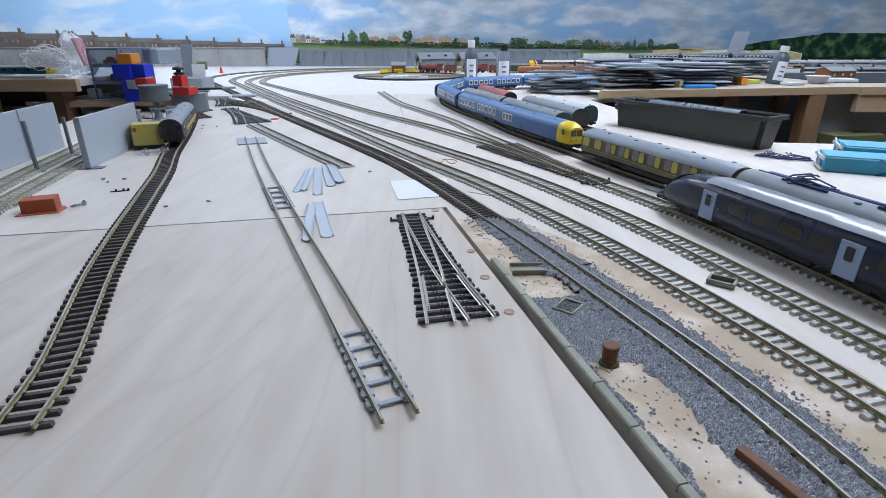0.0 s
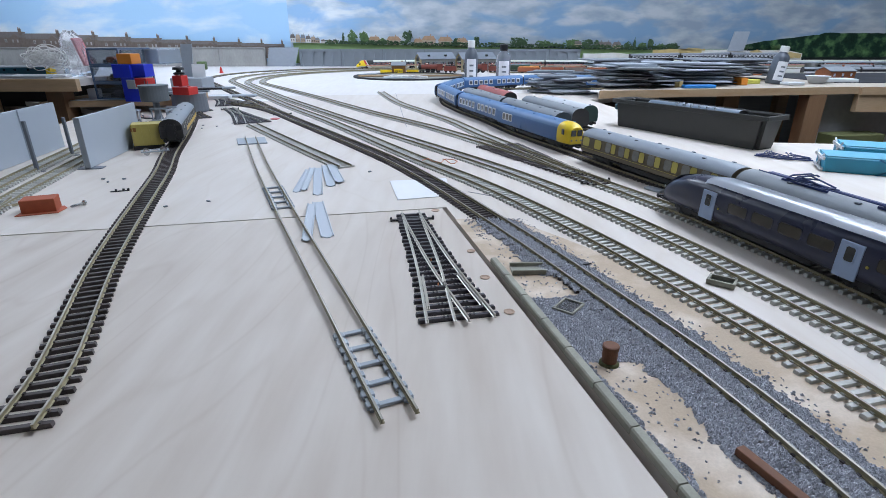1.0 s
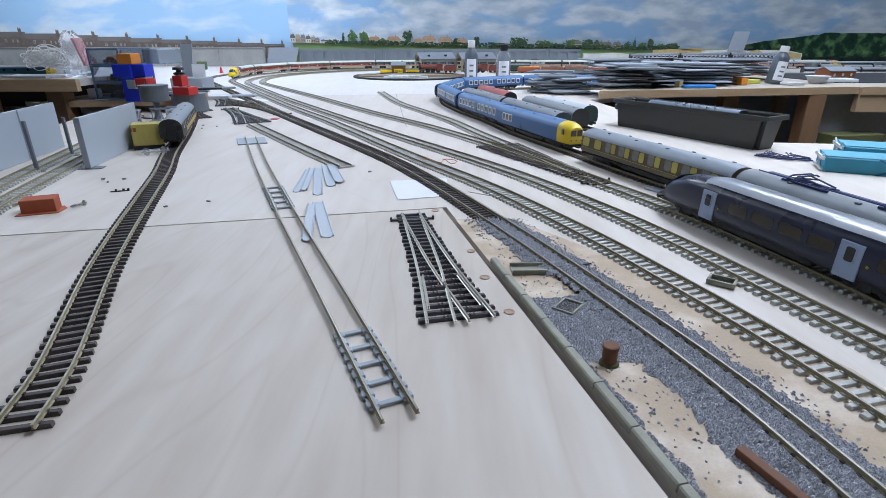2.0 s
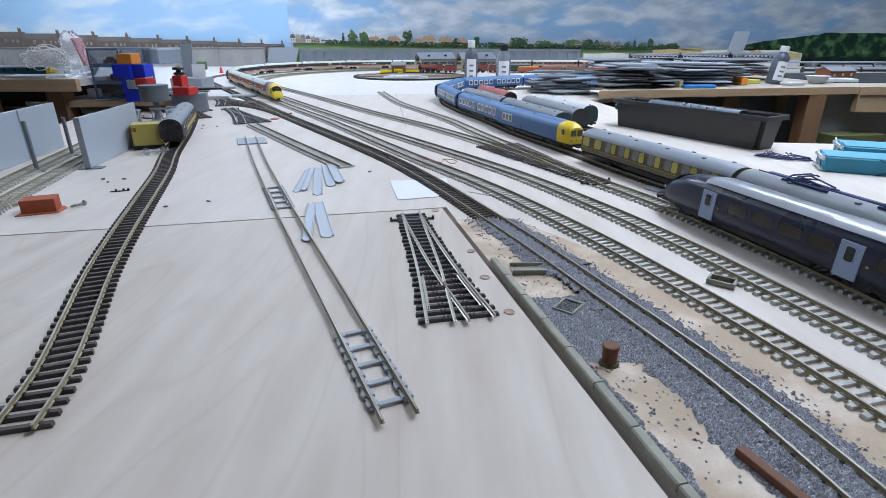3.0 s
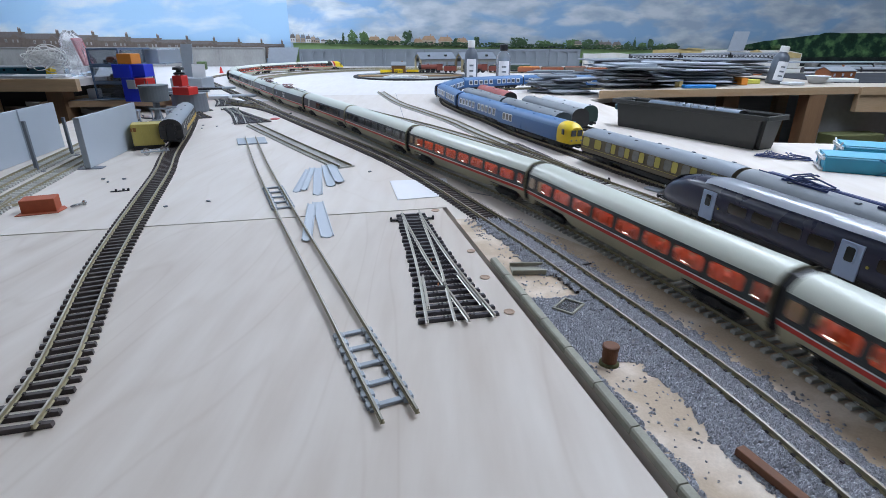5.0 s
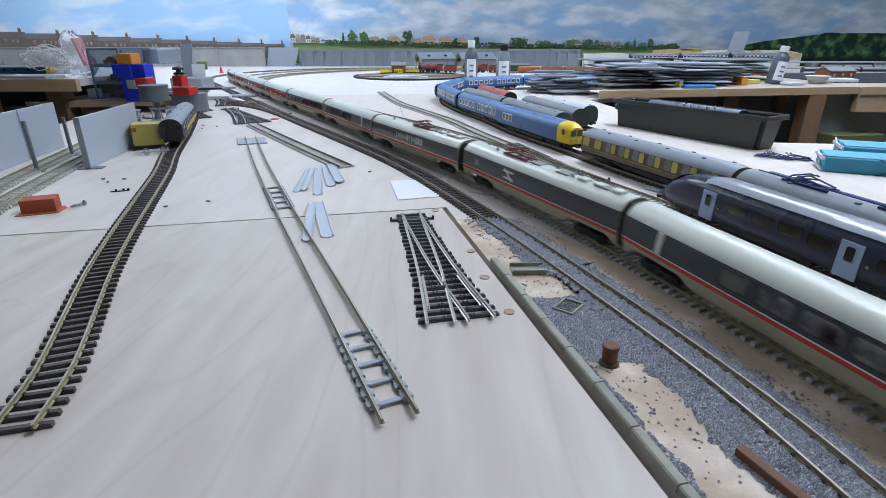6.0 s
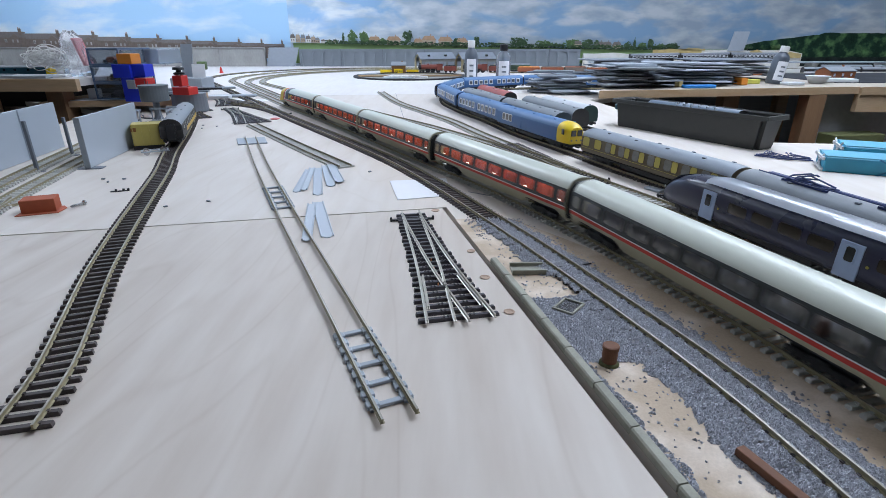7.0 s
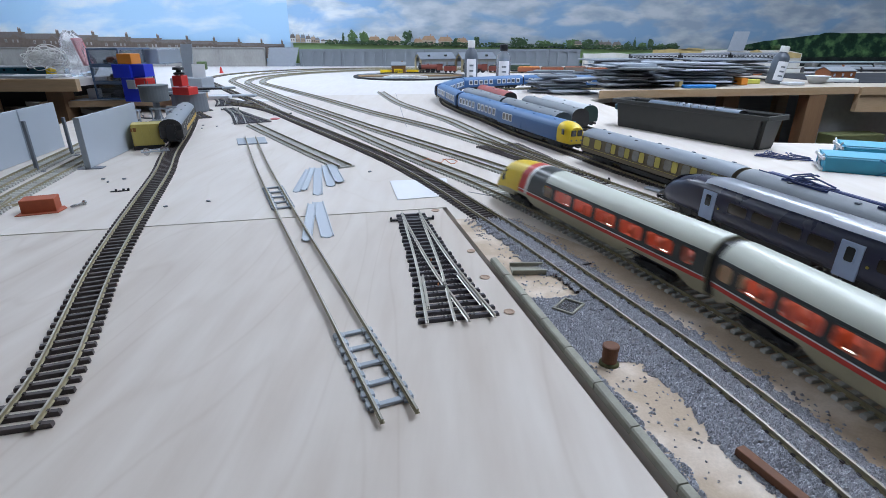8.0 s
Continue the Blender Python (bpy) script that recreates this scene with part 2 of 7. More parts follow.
CLEARWIN = window_pane("coach_glazing")
DIMWIN = window_pane("tinted_glazing", 0.14, (0.66, 0.70, 0.75))
CLEARBOX = clear_plastic("smoky_plastic", (0.55, 0.62, 0.70), 0.15, 0.7)
LAMPGLOW, _n, _l, _b = nodes_of("lamp_glow")
_b.inputs["Emission Color"].default_value = (1.0, 0.93, 0.8, 1)
_b.inputs["Emission Strength"].default_value = 6
COACHGLOW, _n, _l, _b = nodes_of("coach_lamp_glow")
_b.inputs["Emission Color"].default_value = (1.0, 0.62, 0.36, 1)
_b.inputs["Emission Strength"].default_value = 6
PANELGLOW, _n, _l, _b = nodes_of("unseen_panel_glow")
_b.inputs["Emission Color"].default_value = (0.87, 0.99, 1.20, 1)
_b.inputs["Emission Strength"].default_value = 4


# ---- mesh helpers ----
def empty(name, m, label="", category="", group=""):
    ob = new(name)
    ob.empty_display_size = 0.02
    ob.matrix_basis = m
    return tagged(ob, label, category, group)


def part(name, bm, material, parent=None, label="", smooth=False, m=None):
    """One mesh object from a bmesh, under a thing or a part. material: one, or a list of slots."""
    me = bpy.data.meshes.new(name)
    bm.normal_update()
    bm.to_mesh(me)
    bm.free()
    for x in (material if isinstance(material, (list, tuple)) else [material]):
        me.materials.append(x)
    if smooth:
        me.polygons.foreach_set("use_smooth", [True] * len(me.polygons))
    ob = new(name, me)
    ob.parent = parent
    if m is not None:
        ob.matrix_basis = m
    return tagged(ob, label)


def shared(name, me, parent, m, label=""):
    ob = new(name, me)
    ob.parent, ob.matrix_basis = parent, m
    return tagged(ob, label)


def mesh_of(name, bm, material, smooth=False):
    me = bpy.data.meshes.new(name)
    bm.normal_update()
    bm.to_mesh(me)
    bm.free()
    for x in (material if isinstance(material, (list, tuple)) else [material]):
        me.materials.append(x)
    if smooth:
        me.polygons.foreach_set("use_smooth", [True] * len(me.polygons))
    return me


def B():
    return bmesh.new()


def box(bm, x0, x1, y0, y1, z0, z1, bevel=0.0, mi=0, m=None):
    vs = [bm.verts.new((x, y, z)) for z in (z0, z1) for y in (y0, y1) for x in (x0, x1)]
    fs = [bm.faces.new([vs[i] for i in q]) for q in ((0, 2, 3, 1), (4, 5, 7, 6), (0, 1, 5, 4), (1, 3, 7, 5), (3, 2, 6, 7), (2, 0, 4, 6))]
    if bevel:
        r = bmesh.ops.bevel(bm, geom=list({e for f in fs for e in f.edges}), offset=bevel, segments=1, affect="EDGES")
        fs = [f for f in r["faces"]] + [f for f in fs if f.is_valid]
        vs = list({v for f in fs if f.is_valid for v in f.verts})
    for f in fs:
        if f.is_valid:
            f.material_index = mi
    if m is not None:
        bmesh.ops.transform(bm, matrix=m, verts=[v for v in vs if v.is_valid])
    return bm


def rounded(x0, x1, y0, y1, z0, z1, bevel=0.001):
    return box(B(), x0, x1, y0, y1, z0, z1, bevel)


def cyl(bm, r, z0, z1, n=20, r2=None, m=None, mi=0, caps=True):
    r2 = r if r2 is None else r2
    a = [bm.verts.new((r * math.cos(2 * math.pi * i / n), r * math.sin(2 * math.pi * i / n), z0)) for i in range(n)]
    b = [bm.verts.new((r2 * math.cos(2 * math.pi * i / n), r2 * math.sin(2 * math.pi * i / n), z1)) for i in range(n)]
    fs = [bm.faces.new((a[i], a[(i + 1) % n], b[(i + 1) % n], b[i])) for i in range(n)]
    if caps:
        fs += [bm.faces.new(a[::-1]), bm.faces.new(b)]
    for f in fs:
        f.material_index = mi
    if m is not None:
        bmesh.ops.transform(bm, matrix=m, verts=a + b)
    return bm


def lathe(bm, prof, n=24, m=None, mi=0):
    """A turned shape from (radius, height) pairs, closed at both ends."""
    rings = [[bm.verts.new((r * math.cos(2 * math.pi * i / n), r * math.sin(2 * math.pi * i / n), z)) for i in range(n)] for r, z in prof]
    fs = [bm.faces.new((p[i], p[(i + 1) % n], q[(i + 1) % n], q[i])) for p, q in zip(rings, rings[1:]) for i in range(n)]
    fs += [bm.faces.new(rings[0][::-1]), bm.faces.new(rings[-1])]
    for f in fs:
        f.material_index = mi
    if m is not None:
        bmesh.ops.transform(bm, matrix=m, verts=[v for r in rings for v in r])
    return bm


def prism(bm, outline, z0, z1, mi=0):
    """A flat outline given depth."""
    a = [bm.verts.new((x, y, z0)) for x, y in outline]
    b = [bm.verts.new((x, y, z1)) for x, y in outline]
    n = len(a)
    fs = [bm.faces.new(a[::-1]), bm.faces.new(b)] + [bm.faces.new((a[i], a[(i + 1) % n], b[(i + 1) % n], b[i])) for i in range(n)]
    for f in fs:
        f.material_index = mi
    bmesh.ops.recalc_face_normals(bm, faces=fs)
    return bm


def tube(bm, pts, r, n=6, mi=0):
    pts = [Vector(p) for p in pts]
    rings = []
    for i, p in enumerate(pts):
        d = (pts[min(i + 1, len(pts) - 1)] - pts[max(i - 1, 0)]).normalized()
        s = d.cross(Vector((0.13, 0.21, 1))).normalized()
        u = s.cross(d)
        rings.append([bm.verts.new(p + r * (math.cos(2 * math.pi * k / n) * s + math.sin(2 * math.pi * k / n) * u)) for k in range(n)])
    for a, b in zip(rings, rings[1:]):
        for k in range(n):
            bm.faces.new((a[k], a[(k + 1) % n], b[(k + 1) % n], b[k])).material_index = mi
    bm.faces.new(rings[0][::-1]).material_index = mi
    bm.faces.new(rings[-1]).material_index = mi
    return bm


class Path:
    """A plan curve: a spline through a few points, then optional arc and straight."""

    def __init__(self, pts, arc=None, run=0.0):
        p = [Vector((x, y)) for x, y in pts]
        p = [2 * p[0] - p[1]] + p + [2 * p[-1] - p[-2]]
        out = []
        for a, b, c, d in zip(p, p[1:], p[2:], p[3:]):
            k = max(4, int((c - b).length / 0.012))
            for i in range(k):
                t = i / k
                out.append(0.5 * (2 * b + (c - a) * t + (2 * a - 5 * b + 4 * c - d) * t * t + (3 * b - a - 3 * c + d) * t ** 3))
        out.append(p[-2])
        if arc:
            radius, end = arc
            d = (out[-1] - out[-2]).normalized()
            h0 = math.atan2(d.y, d.x)
            h1 = radians(end)
            s = 1 if h1 > h0 else -1
            c = out[-1] + s * radius * Vector((-math.sin(h0), math.cos(h0)))
            k = int(abs(h1 - h0) * radius / 0.012) + 2
            for i in range(1, k + 1):
                h = h0 + (h1 - h0) * i / k
                out.append(c - s * radius * Vector((-math.sin(h), math.cos(h))))
        if run:
            d = (out[-1] - out[-2]).normalized()
            b = out[-1]
            k = int(run / 0.03)
            out += [b + d * run * i / k for i in range(1, k + 1)]
        self.p = out
        self.s = [0.0]
        for a, b in zip(out, out[1:]):
            self.s.append(self.s[-1] + (b - a).length)
        self.length = self.s[-1]
        self.arr = np.array([tuple(v) for v in out])

    def at(self, s):
        x = np.interp(s, self.s, self.arr[:, 0])
        y = np.interp(s, self.s, self.arr[:, 1])
        if s < 0:
            v = self.p[0] + (self.p[0] - self.p[1]).normalized() * (-s)
            return v
        if s > self.length:
            return self.p[-1] + (self.p[-1] - self.p[-2]).normalized() * (s - self.length)
        return Vector((x, y))

    def near(self, x, y):
        d = np.hypot(self.arr[:, 0] - x, self.arr[:, 1] - y)
        return self.s[int(d.argmin())]

    def tangent(self, s):
        return (self.at(s + 0.004) - self.at(s - 0.004)).normalized()


RAIL_TOP = 0.0055
SL_H = 0.0026
GAUGE = 0.0165


def rail_bm(path, off, s0, s1, z0=SL_H, z1=RAIL_TOP, bm=None, step=0.016):
    """A rail of foot, web and head swept along a path, its head a second material."""
    bm = bm or B()
    h = z1 - z0
    prof = [(-0.0011, 0), (-0.0011, 0.15 * h), (-0.00035, 0.25 * h), (-0.00035, 0.62 * h), (-0.0006, 0.7 * h), (-0.0006, 0.97 * h), (0.0006, 0.97 * h),
            (0.0006, 0.7 * h), (0.00035, 0.62 * h), (0.00035, 0.25 * h), (0.0011, 0.15 * h), (0.0011, 0)]
    rings = []
    k = max(2, int((s1 - s0) / step))
    for i in range(k + 1):
        s = s0 + (s1 - s0) * i / k
        p, t = path.at(s), path.tangent(s)
        nrm = Vector((-t.y, t.x))
        rings.append([bm.verts.new((*(p + nrm * (off + a)), z0 + b)) for a, b in prof])
    n = len(prof)
    for a, b in zip(rings, rings[1:]):
        for j in range(n):
            f = bm.faces.new((a[j], b[j], b[(j + 1) % n], a[(j + 1) % n]))
            f.material_index = 1 if j == 5 else 0
    bm.faces.new(rings[0])
    bm.faces.new(rings[-1][::-1])
    bmesh.ops.recalc_face_normals(bm, faces=bm.faces[:])
    return bm


def sleeper_mesh(name, material, w=0.0032, length=0.030, h=SL_H):
    bm = B()
    # tapered body with a chair under each rail
    v = []
    for z, k in ((0, 1.0), (h * 0.75, 1.0), (h, 0.86)):
        v.append([bm.verts.new((x * w / 2 * k, y * length / 2 * (1 if z == 0 else 0.99 if k == 1 else 0.97), z)) for x, y in ((-1, -1), (1, -1), (1, 1), (-1, 1))])
    for a, b in zip(v, v[1:]):
        for i in range(4):
            bm.faces.new((a[i], a[(i + 1) % 4], b[(i + 1) % 4], b[i]))
    bm.faces.new(v[-1])
    for y in (-1, 1):
        c = y * (GAUGE / 2 + 0.0004)
        for o in (-1, 1):
            box(bm, -w * 0.3, w * 0.3, c + o * 0.0013 - 0.0006, c + o * 0.0013 + 0.0006, h, h + 0.0008)
    return mesh_of(name, bm, material)


SLEEPERS = {"wood": sleeper_mesh("wood_sleeper", WOODSL, 0.0030), "black": sleeper_mesh("black_sleeper", BLACKSL, 0.0028),
            "concrete": sleeper_mesh("concrete_sleeper", CONCSL, 0.0036)}


def sleeper_pose(path, s):
    p, t = path.at(s), path.tangent(s)
    return Matrix.Translation((p.x, p.y, 0)) @ Matrix.Rotation(math.atan2(t.y, t.x), 4, "Z")


def track(label, path, s0, s1, style, pitch=0.0074, parts=300, sunk=0.0, single=None, group="laid tracks", lowrail=None):
    """Two rails on sleepers; the far sleepers past the first ones are one part."""
    th = empty("railway_track", Matrix.Identity(4), label, "track", group)
    for side in (-1, 1):
        part("rail", rail_bm(path, side * (GAUGE / 2 + 0.0006), s0, s1), [RAIL, RAILTOP], th)
    k = int((s1 - s0) / pitch)
    me = SLEEPERS[style]
    rest = []
    for i in range(k):
        s = s0 + (i + 0.5) * pitch
        m = sleeper_pose(path, s)
        if i < parts:
            shared("sleeper", me, th, m @ Matrix.Translation((0, 0, -sunk)))
        else:
            rest.append(m)
    if rest:
        bm = B()
        for m in rest:
            box(bm, -0.0017, 0.0017, -0.015, 0.015, 0, SL_H, 0, 0, m)
        o = part("sleeper_run", bm, me.materials[0], th)
        tagged(o, kind="stuff")
    return th


# ---- structure ----
def slab(name, outline, z0, z1, material, label):
    ob = part(name, prism(B(), outline, z0, z1), material, None, label)
    return tagged(ob, label, "structure", kind="structure")


def plain(name, x0, x1, y0, y1, z0, z1, material, label):
    ob = part(name, box(B(), x0, x1, y0, y1, z0, z1), material, None, label)
    return tagged(ob, label, "structure", kind="structure")


plain("floor", -3.6, 5.2, -4.4, 3.9, -0.95, -0.9, CARPET, "dark carpeted floor of the hobby room")
plain("ceiling", -3.6, 5.2, -4.4, 3.9, CEIL, CEIL + 0.05, CEILPAINT, "plain white painted ceiling")
plain("wall_north", -3.6, 5.2, 3.80, 3.9, -0.9, CEIL, WALLPAINT, "painted room wall behind the printed scene")
plain("wall_south", -3.6, 5.2, -4.5, -4.4, -0.95, CEIL, WALLPAINT, "painted room wall")
plain("wall_west", -3.7, -3.6, -4.4, 3.9, -0.95, CEIL, WALLPAINT, "painted room wall")
plain("wall_east", 5.2, 5.3, -4.4, 3.9, -0.95, CEIL, WALLPAINT, "painted room wall")
# glowing bodies for the unseen lamps, the two added sky lamps included
for lx, ly, lsx, lsy, lw in LAMPS:
    fx = empty("ceiling_light", pose(lx, ly, CEIL), "flat white ceiling light panel, unseen, placed to light the layout", "ceiling light", "ceiling panels")
    part("frame", box(B(), -lsx / 2 - 0.03, lsx / 2 + 0.03, -lsy / 2 - 0.03, lsy / 2 + 0.03, -0.02, -0.001, 0.004), CEILPAINT, fx)
    part("diffuser", box(B(), -lsx / 2, lsx / 2, -lsy / 2, lsy / 2, -0.03, -0.021), PANELGLOW, fx)

# plywood baseboards, parted by thin seams
front = slab("board_front", [(-0.0008, 0.536), (-0.55, 0.420), (-0.74, 0.380), (-0.74, -3.9), (0.4092, -3.9), (0.4092, -1.2)], -0.012, 0, PLY, "pale birch plywood baseboard nearest the camera")
slab("board_middle", [(-0.74, 0.3825), (0.0036, 0.5395), (0.4154, -1.2), (0.4154, -3.9), (1.7, -3.9), (1.7, 0.78), (0.50, 0.93), (0.44, 1.62), (0.70, 1.75),
                      (0.72, 1.86), (-0.1, 1.79), (-1.3, 1.62), (-0.86, 1.35), (-0.80, 1.0)], -0.012, 0, PLY_TRACK, "pale plywood baseboard under the running lines")
slab("board_rear", [(-1.303, 1.623), (-0.1, 1.793), (0.72, 1.863), (0.9, 2.4), (4.95, 2.6), (4.95, 3.74), (-2.6, 3.74), (-2.6, 2.2)], -0.012, 0, PLY_REAR, "plywood baseboard under the far curve, coloured paler for the far light")
slab("board_support", [(-0.7, -3.8), (1.6, -3.8), (1.6, 0.72), (0.46, 0.86), (0.40, 1.6), (0.65, 1.80), (0.85, 2.45), (4.9, 2.65), (4.9, 3.7), (-2.55, 3.7), (-2.55, 2.25), (-0.82, 1.32), (-0.76, 1.0)],
     -0.05, -0.013, GAP, "shadowed framing under the boards")
for gx, gy in ((-0.6, 0.3), (0.3, 0.6), (-0.6, -1.5), (1.4, -1.5), (-1.6, 3.2), (2.0, 3.2), (4.4, 3.2)):
    plain("board_leg", gx - 0.03, gx + 0.03, gy - 0.03, gy + 0.03, -0.9, -0.051, PINE, "square timber leg under the baseboard")

# countersunk screw holes in the front board's rim
for hx, hy, hr in ((0.024, 0.413, 0.0035), (0.032, 0.360, 0.0038), (0.044, 0.306, 0.0036), (-0.008, 0.527, 0.0042)):
    o = part("screw_hole", lathe(B(), [(hr, 0.0002), (hr * 1.05, 0.0006), (hr * 0.8, 0.0008), (hr * 0.5, 0.0004)], 18, pose(hx, hy, 0)), mat("raw_hole", (0.42, 0.30, 0.22), 0.8), None)
    tagged(o, "filled screw hole in the plywood rim", "screw hole", "screw holes along the rim")

# printed sky on board, two sheets meeting at an upright joint
plain("backdrop_left", -3.55, -1.012, 3.752, 3.76, -0.05, 1.0, SKY_L, "printed blue sky with light clouds")
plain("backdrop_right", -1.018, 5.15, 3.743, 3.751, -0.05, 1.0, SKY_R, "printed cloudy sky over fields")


# ---- tracks ----
PA = Path([(0.235, -0.3), (0.185, 0.03), (0.163, 0.161), (0.143, 0.240), (0.108, 0.339), (0.061, 0.462), (-0.030, 0.675), (-0.119, 0.840), (-0.382, 1.272), (-0.670, 1.765), (-1.00, 2.330)], (0.735, 0), 1.4)
PB = Path([(1.00, -4.2), (0.62, -2.0), (0.33, -0.3), (0.2400, 0.10), (0.2145, 0.203), (0.1945, 0.274), (0.1655, 0.360), (0.1285, 0.457), (0.0535, 0.618), (-0.0545, 0.805), (-0.2450, 1.155), (-0.4450, 1.495), (-0.865, 2.26)], (0.754, 0), 4.9)
PC = Path([(0.40, -0.3), (0.30, 0.10), (0.255, 0.265), (0.239, 0.320), (0.207, 0.425), (0.163, 0.540), (0.089, 0.694), (-0.033, 0.893), (-0.156, 1.090), (-0.325, 1.375), (-0.497, 1.670), (-0.765, 2.165)], (0.753, 0), 1.6)
PD = Path([(0.42, -0.3), (0.334, 0.15), (0.301, 0.318), (0.2815, 0.400), (0.2595, 0.475), (0.232, 0.549), (0.192, 0.642), (0.168, 0.697), (0.102, 0.843), (-0.028, 1.083), (-0.183, 1.321), (-0.388, 1.667), (-0.690, 2.150)], (0.704, 0), 1.2)
PE = Path([(0.190, 0.650), (0.150, 0.765), (0.110, 0.882), (0.068, 1.003), (0.020, 1.158), (-0.042, 1.312), (-0.126, 1.522), (-0.211, 1.845)])
PF = Path([(0.49, -0.3), (0.392, 0.15), (0.343, 0.36), (0.302, 0.53), (0.274, 0.620), (0.246, 0.695), (0.203, 0.830), (0.172, 0.917), (0.136, 1.025), (0.100, 1.170), (0.056, 1.305), (0.014, 1.480), (0.004, 1.600)], (0.36, -10), 0.2)
PL = Path([(-0.196, 0.188), (-0.209, 0.235), (-0.235, 0.297), (-0.265, 0.368), (-0.302, 0.469), (-0.340, 0.580), (-0.380, 0.695), (-0.430, 0.82), (-0.500, 1.02), (-0.600, 1.28), (-0.72, 1.56)])
PM = Path([(-0.0200, 0.198), (-0.0835, 0.340), (-0.1395, 0.463), (-0.1870, 0.570), (-0.259, 0.735), (-0.350, 0.955)])
PN1 = Path([(-0.46, 0.35), (-0.541, 0.612), (-0.603, 0.858), (-0.66, 1.08)])
PN2 = Path([(-0.42, 0.36), (-0.479, 0.536), (-0.520, 0.700), (-0.575, 0.93)])
PPIECE = Path([(-0.137, 0.722), (-0.235, 0.865), (-0.399, 1.112)])


def below(path, y, first=True):
    k = [i for i, p in enumerate(path.p) if p.y >= y]
    return path.s[k[0]]


track("brown-sleepered running line, its near end sunk in grey ballast", PA, below(PA, -0.1), PA.length, "wood", group="running lines")
track("concrete-sleepered running line on which the express passes", PB, below(PB, -0.1), PB.length, "concrete", group="running lines")
track("concrete-sleepered line behind the visible board", PB, 0, below(PB, -0.1) - 0.003, "concrete", parts=0, group="running lines")
track("concrete-sleepered line across bare plywood", PC, below(PC, -0.05), PC.length, "concrete", group="running lines")
track("concrete-sleepered line with a dark junction, under the navy train", PD, below(PD, -0.27), PD.length, "concrete", group="running lines")
track("concrete-sleepered branch ending bare on the board", PE, 0.045, PE.length, "concrete", group="running lines")
track("dark-sleepered siding curving under parked trains", PF, below(PF, -0.27), PF.length, "wood", group="running lines")
track("loose dark-sleepered track curving across the front board", PL, 0, PL.length, "wood", 0.0088, group="loose track")
track("pale-sleepered track in front of upright grey sheets", PN1, 0, PN1.length, "concrete", group="sheet tracks")
track("pale-sleepered track beside upright grey sheets", PN2, 0, PN2.length, "concrete", group="sheet tracks")
track("loose length of concrete-sleepered track", PPIECE, 0, PPIECE.length, "concrete", group="loose track")


# ---- rolling stock ----
def body_bm(xs, prof, idx, mod=None, matfn=None, bottom=0, holes=(), hole_band=7):
    """A vehicle's shell: the half profile (half width, height) swept along xs and mirrored; idx: slot of each band; holes: (from, to) window openings."""
    bm = B()
    ring = [(-w, z) for w, z in prof] + [(w, z) for w, z in reversed(prof)]
    if prof[-1][0] == 0:
        ring.pop(len(prof))
    bands = list(idx) + ([] if prof[-1][0] == 0 else [idx[-1]]) + list(reversed(idx))
    rows = []
    for x in xs:
        row = []
        for w, z in ring:
            p = (x, w, z) if mod is None else mod(x, w, z)
            row.append(bm.verts.new(p))
        rows.append(row)
    n = len(ring)
    for i, (a, b) in enumerate(zip(rows, rows[1:])):
        mid = (xs[i] + xs[i + 1]) / 2
        open_here = any(h0 < mid < h1 for h0, h1 in holes)
        for j in range(n - 1):
            if open_here and j in (hole_band, n - 2 - hole_band):
                continue
            f = bm.faces.new((a[j], b[j], b[j + 1], a[j + 1]))
            f.material_index = bands[j] if matfn is None else matfn((xs[i] + xs[i + 1]) / 2, bands[j], j)
        f = bm.faces.new((a[0], a[n - 1], b[n - 1], b[0]))
        f.material_index = bottom
    f = bm.faces.new(rows[0])
    f.material_index = matfn(xs[0], bottom, -1) if matfn else bottom
    f = bm.faces.new(rows[-1][::-1])
    f.material_index = matfn(xs[-1], bottom, -1) if matfn else bottom
    bmesh.ops.recalc_face_normals(bm, faces=bm.faces[:])
    return bm


def sharpen(ob, angle=35):
    me = ob.data
    me.polygons.foreach_set("use_smooth", [True] * len(me.polygons))
    bm = bmesh.new()
    bm.from_mesh(me)
    for e in bm.edges:
        if len(e.link_faces) == 2 and e.calc_face_angle(0) > radians(angle):
            e.smooth = False
    bm.to_mesh(me)
    bm.free()
    return ob


def pane_mesh(name, w, h, material, frame_mat=None, rim=0.0008, proud=0.0003):
    """A window: a rounded frame with a glazed panel set back in it, facing -y."""
    bm = B()
    c = min(w, h) * 0.16

    def loop(k, y):
        a, b, r = w / 2 - k, h / 2 - k, c
        return [bm.verts.new((x, y, z)) for x, z in ((-a + r, -b), (a - r, -b), (a, -b + r), (a, b - r), (a - r, b), (-a + r, b), (-a, b - r), (-a, -b + r))]

    l0, l1, l2 = loop(-rim, 0.0004), loop(-rim * 0.7, -proud), loop(0, -proud)
    l3 = loop(0.0001, -proud * 0.2)
    for p, q in ((l0, l1), (l1, l2), (l2, l3)):
        for i in range(8):
            bm.faces.new((p[i], p[(i + 1) % 8], q[(i + 1) % 8], q[i])).material_index = 0
    bm.faces.new(l3).material_index = 1
    return mesh_of(name, bm, [frame_mat or SATIN, material])


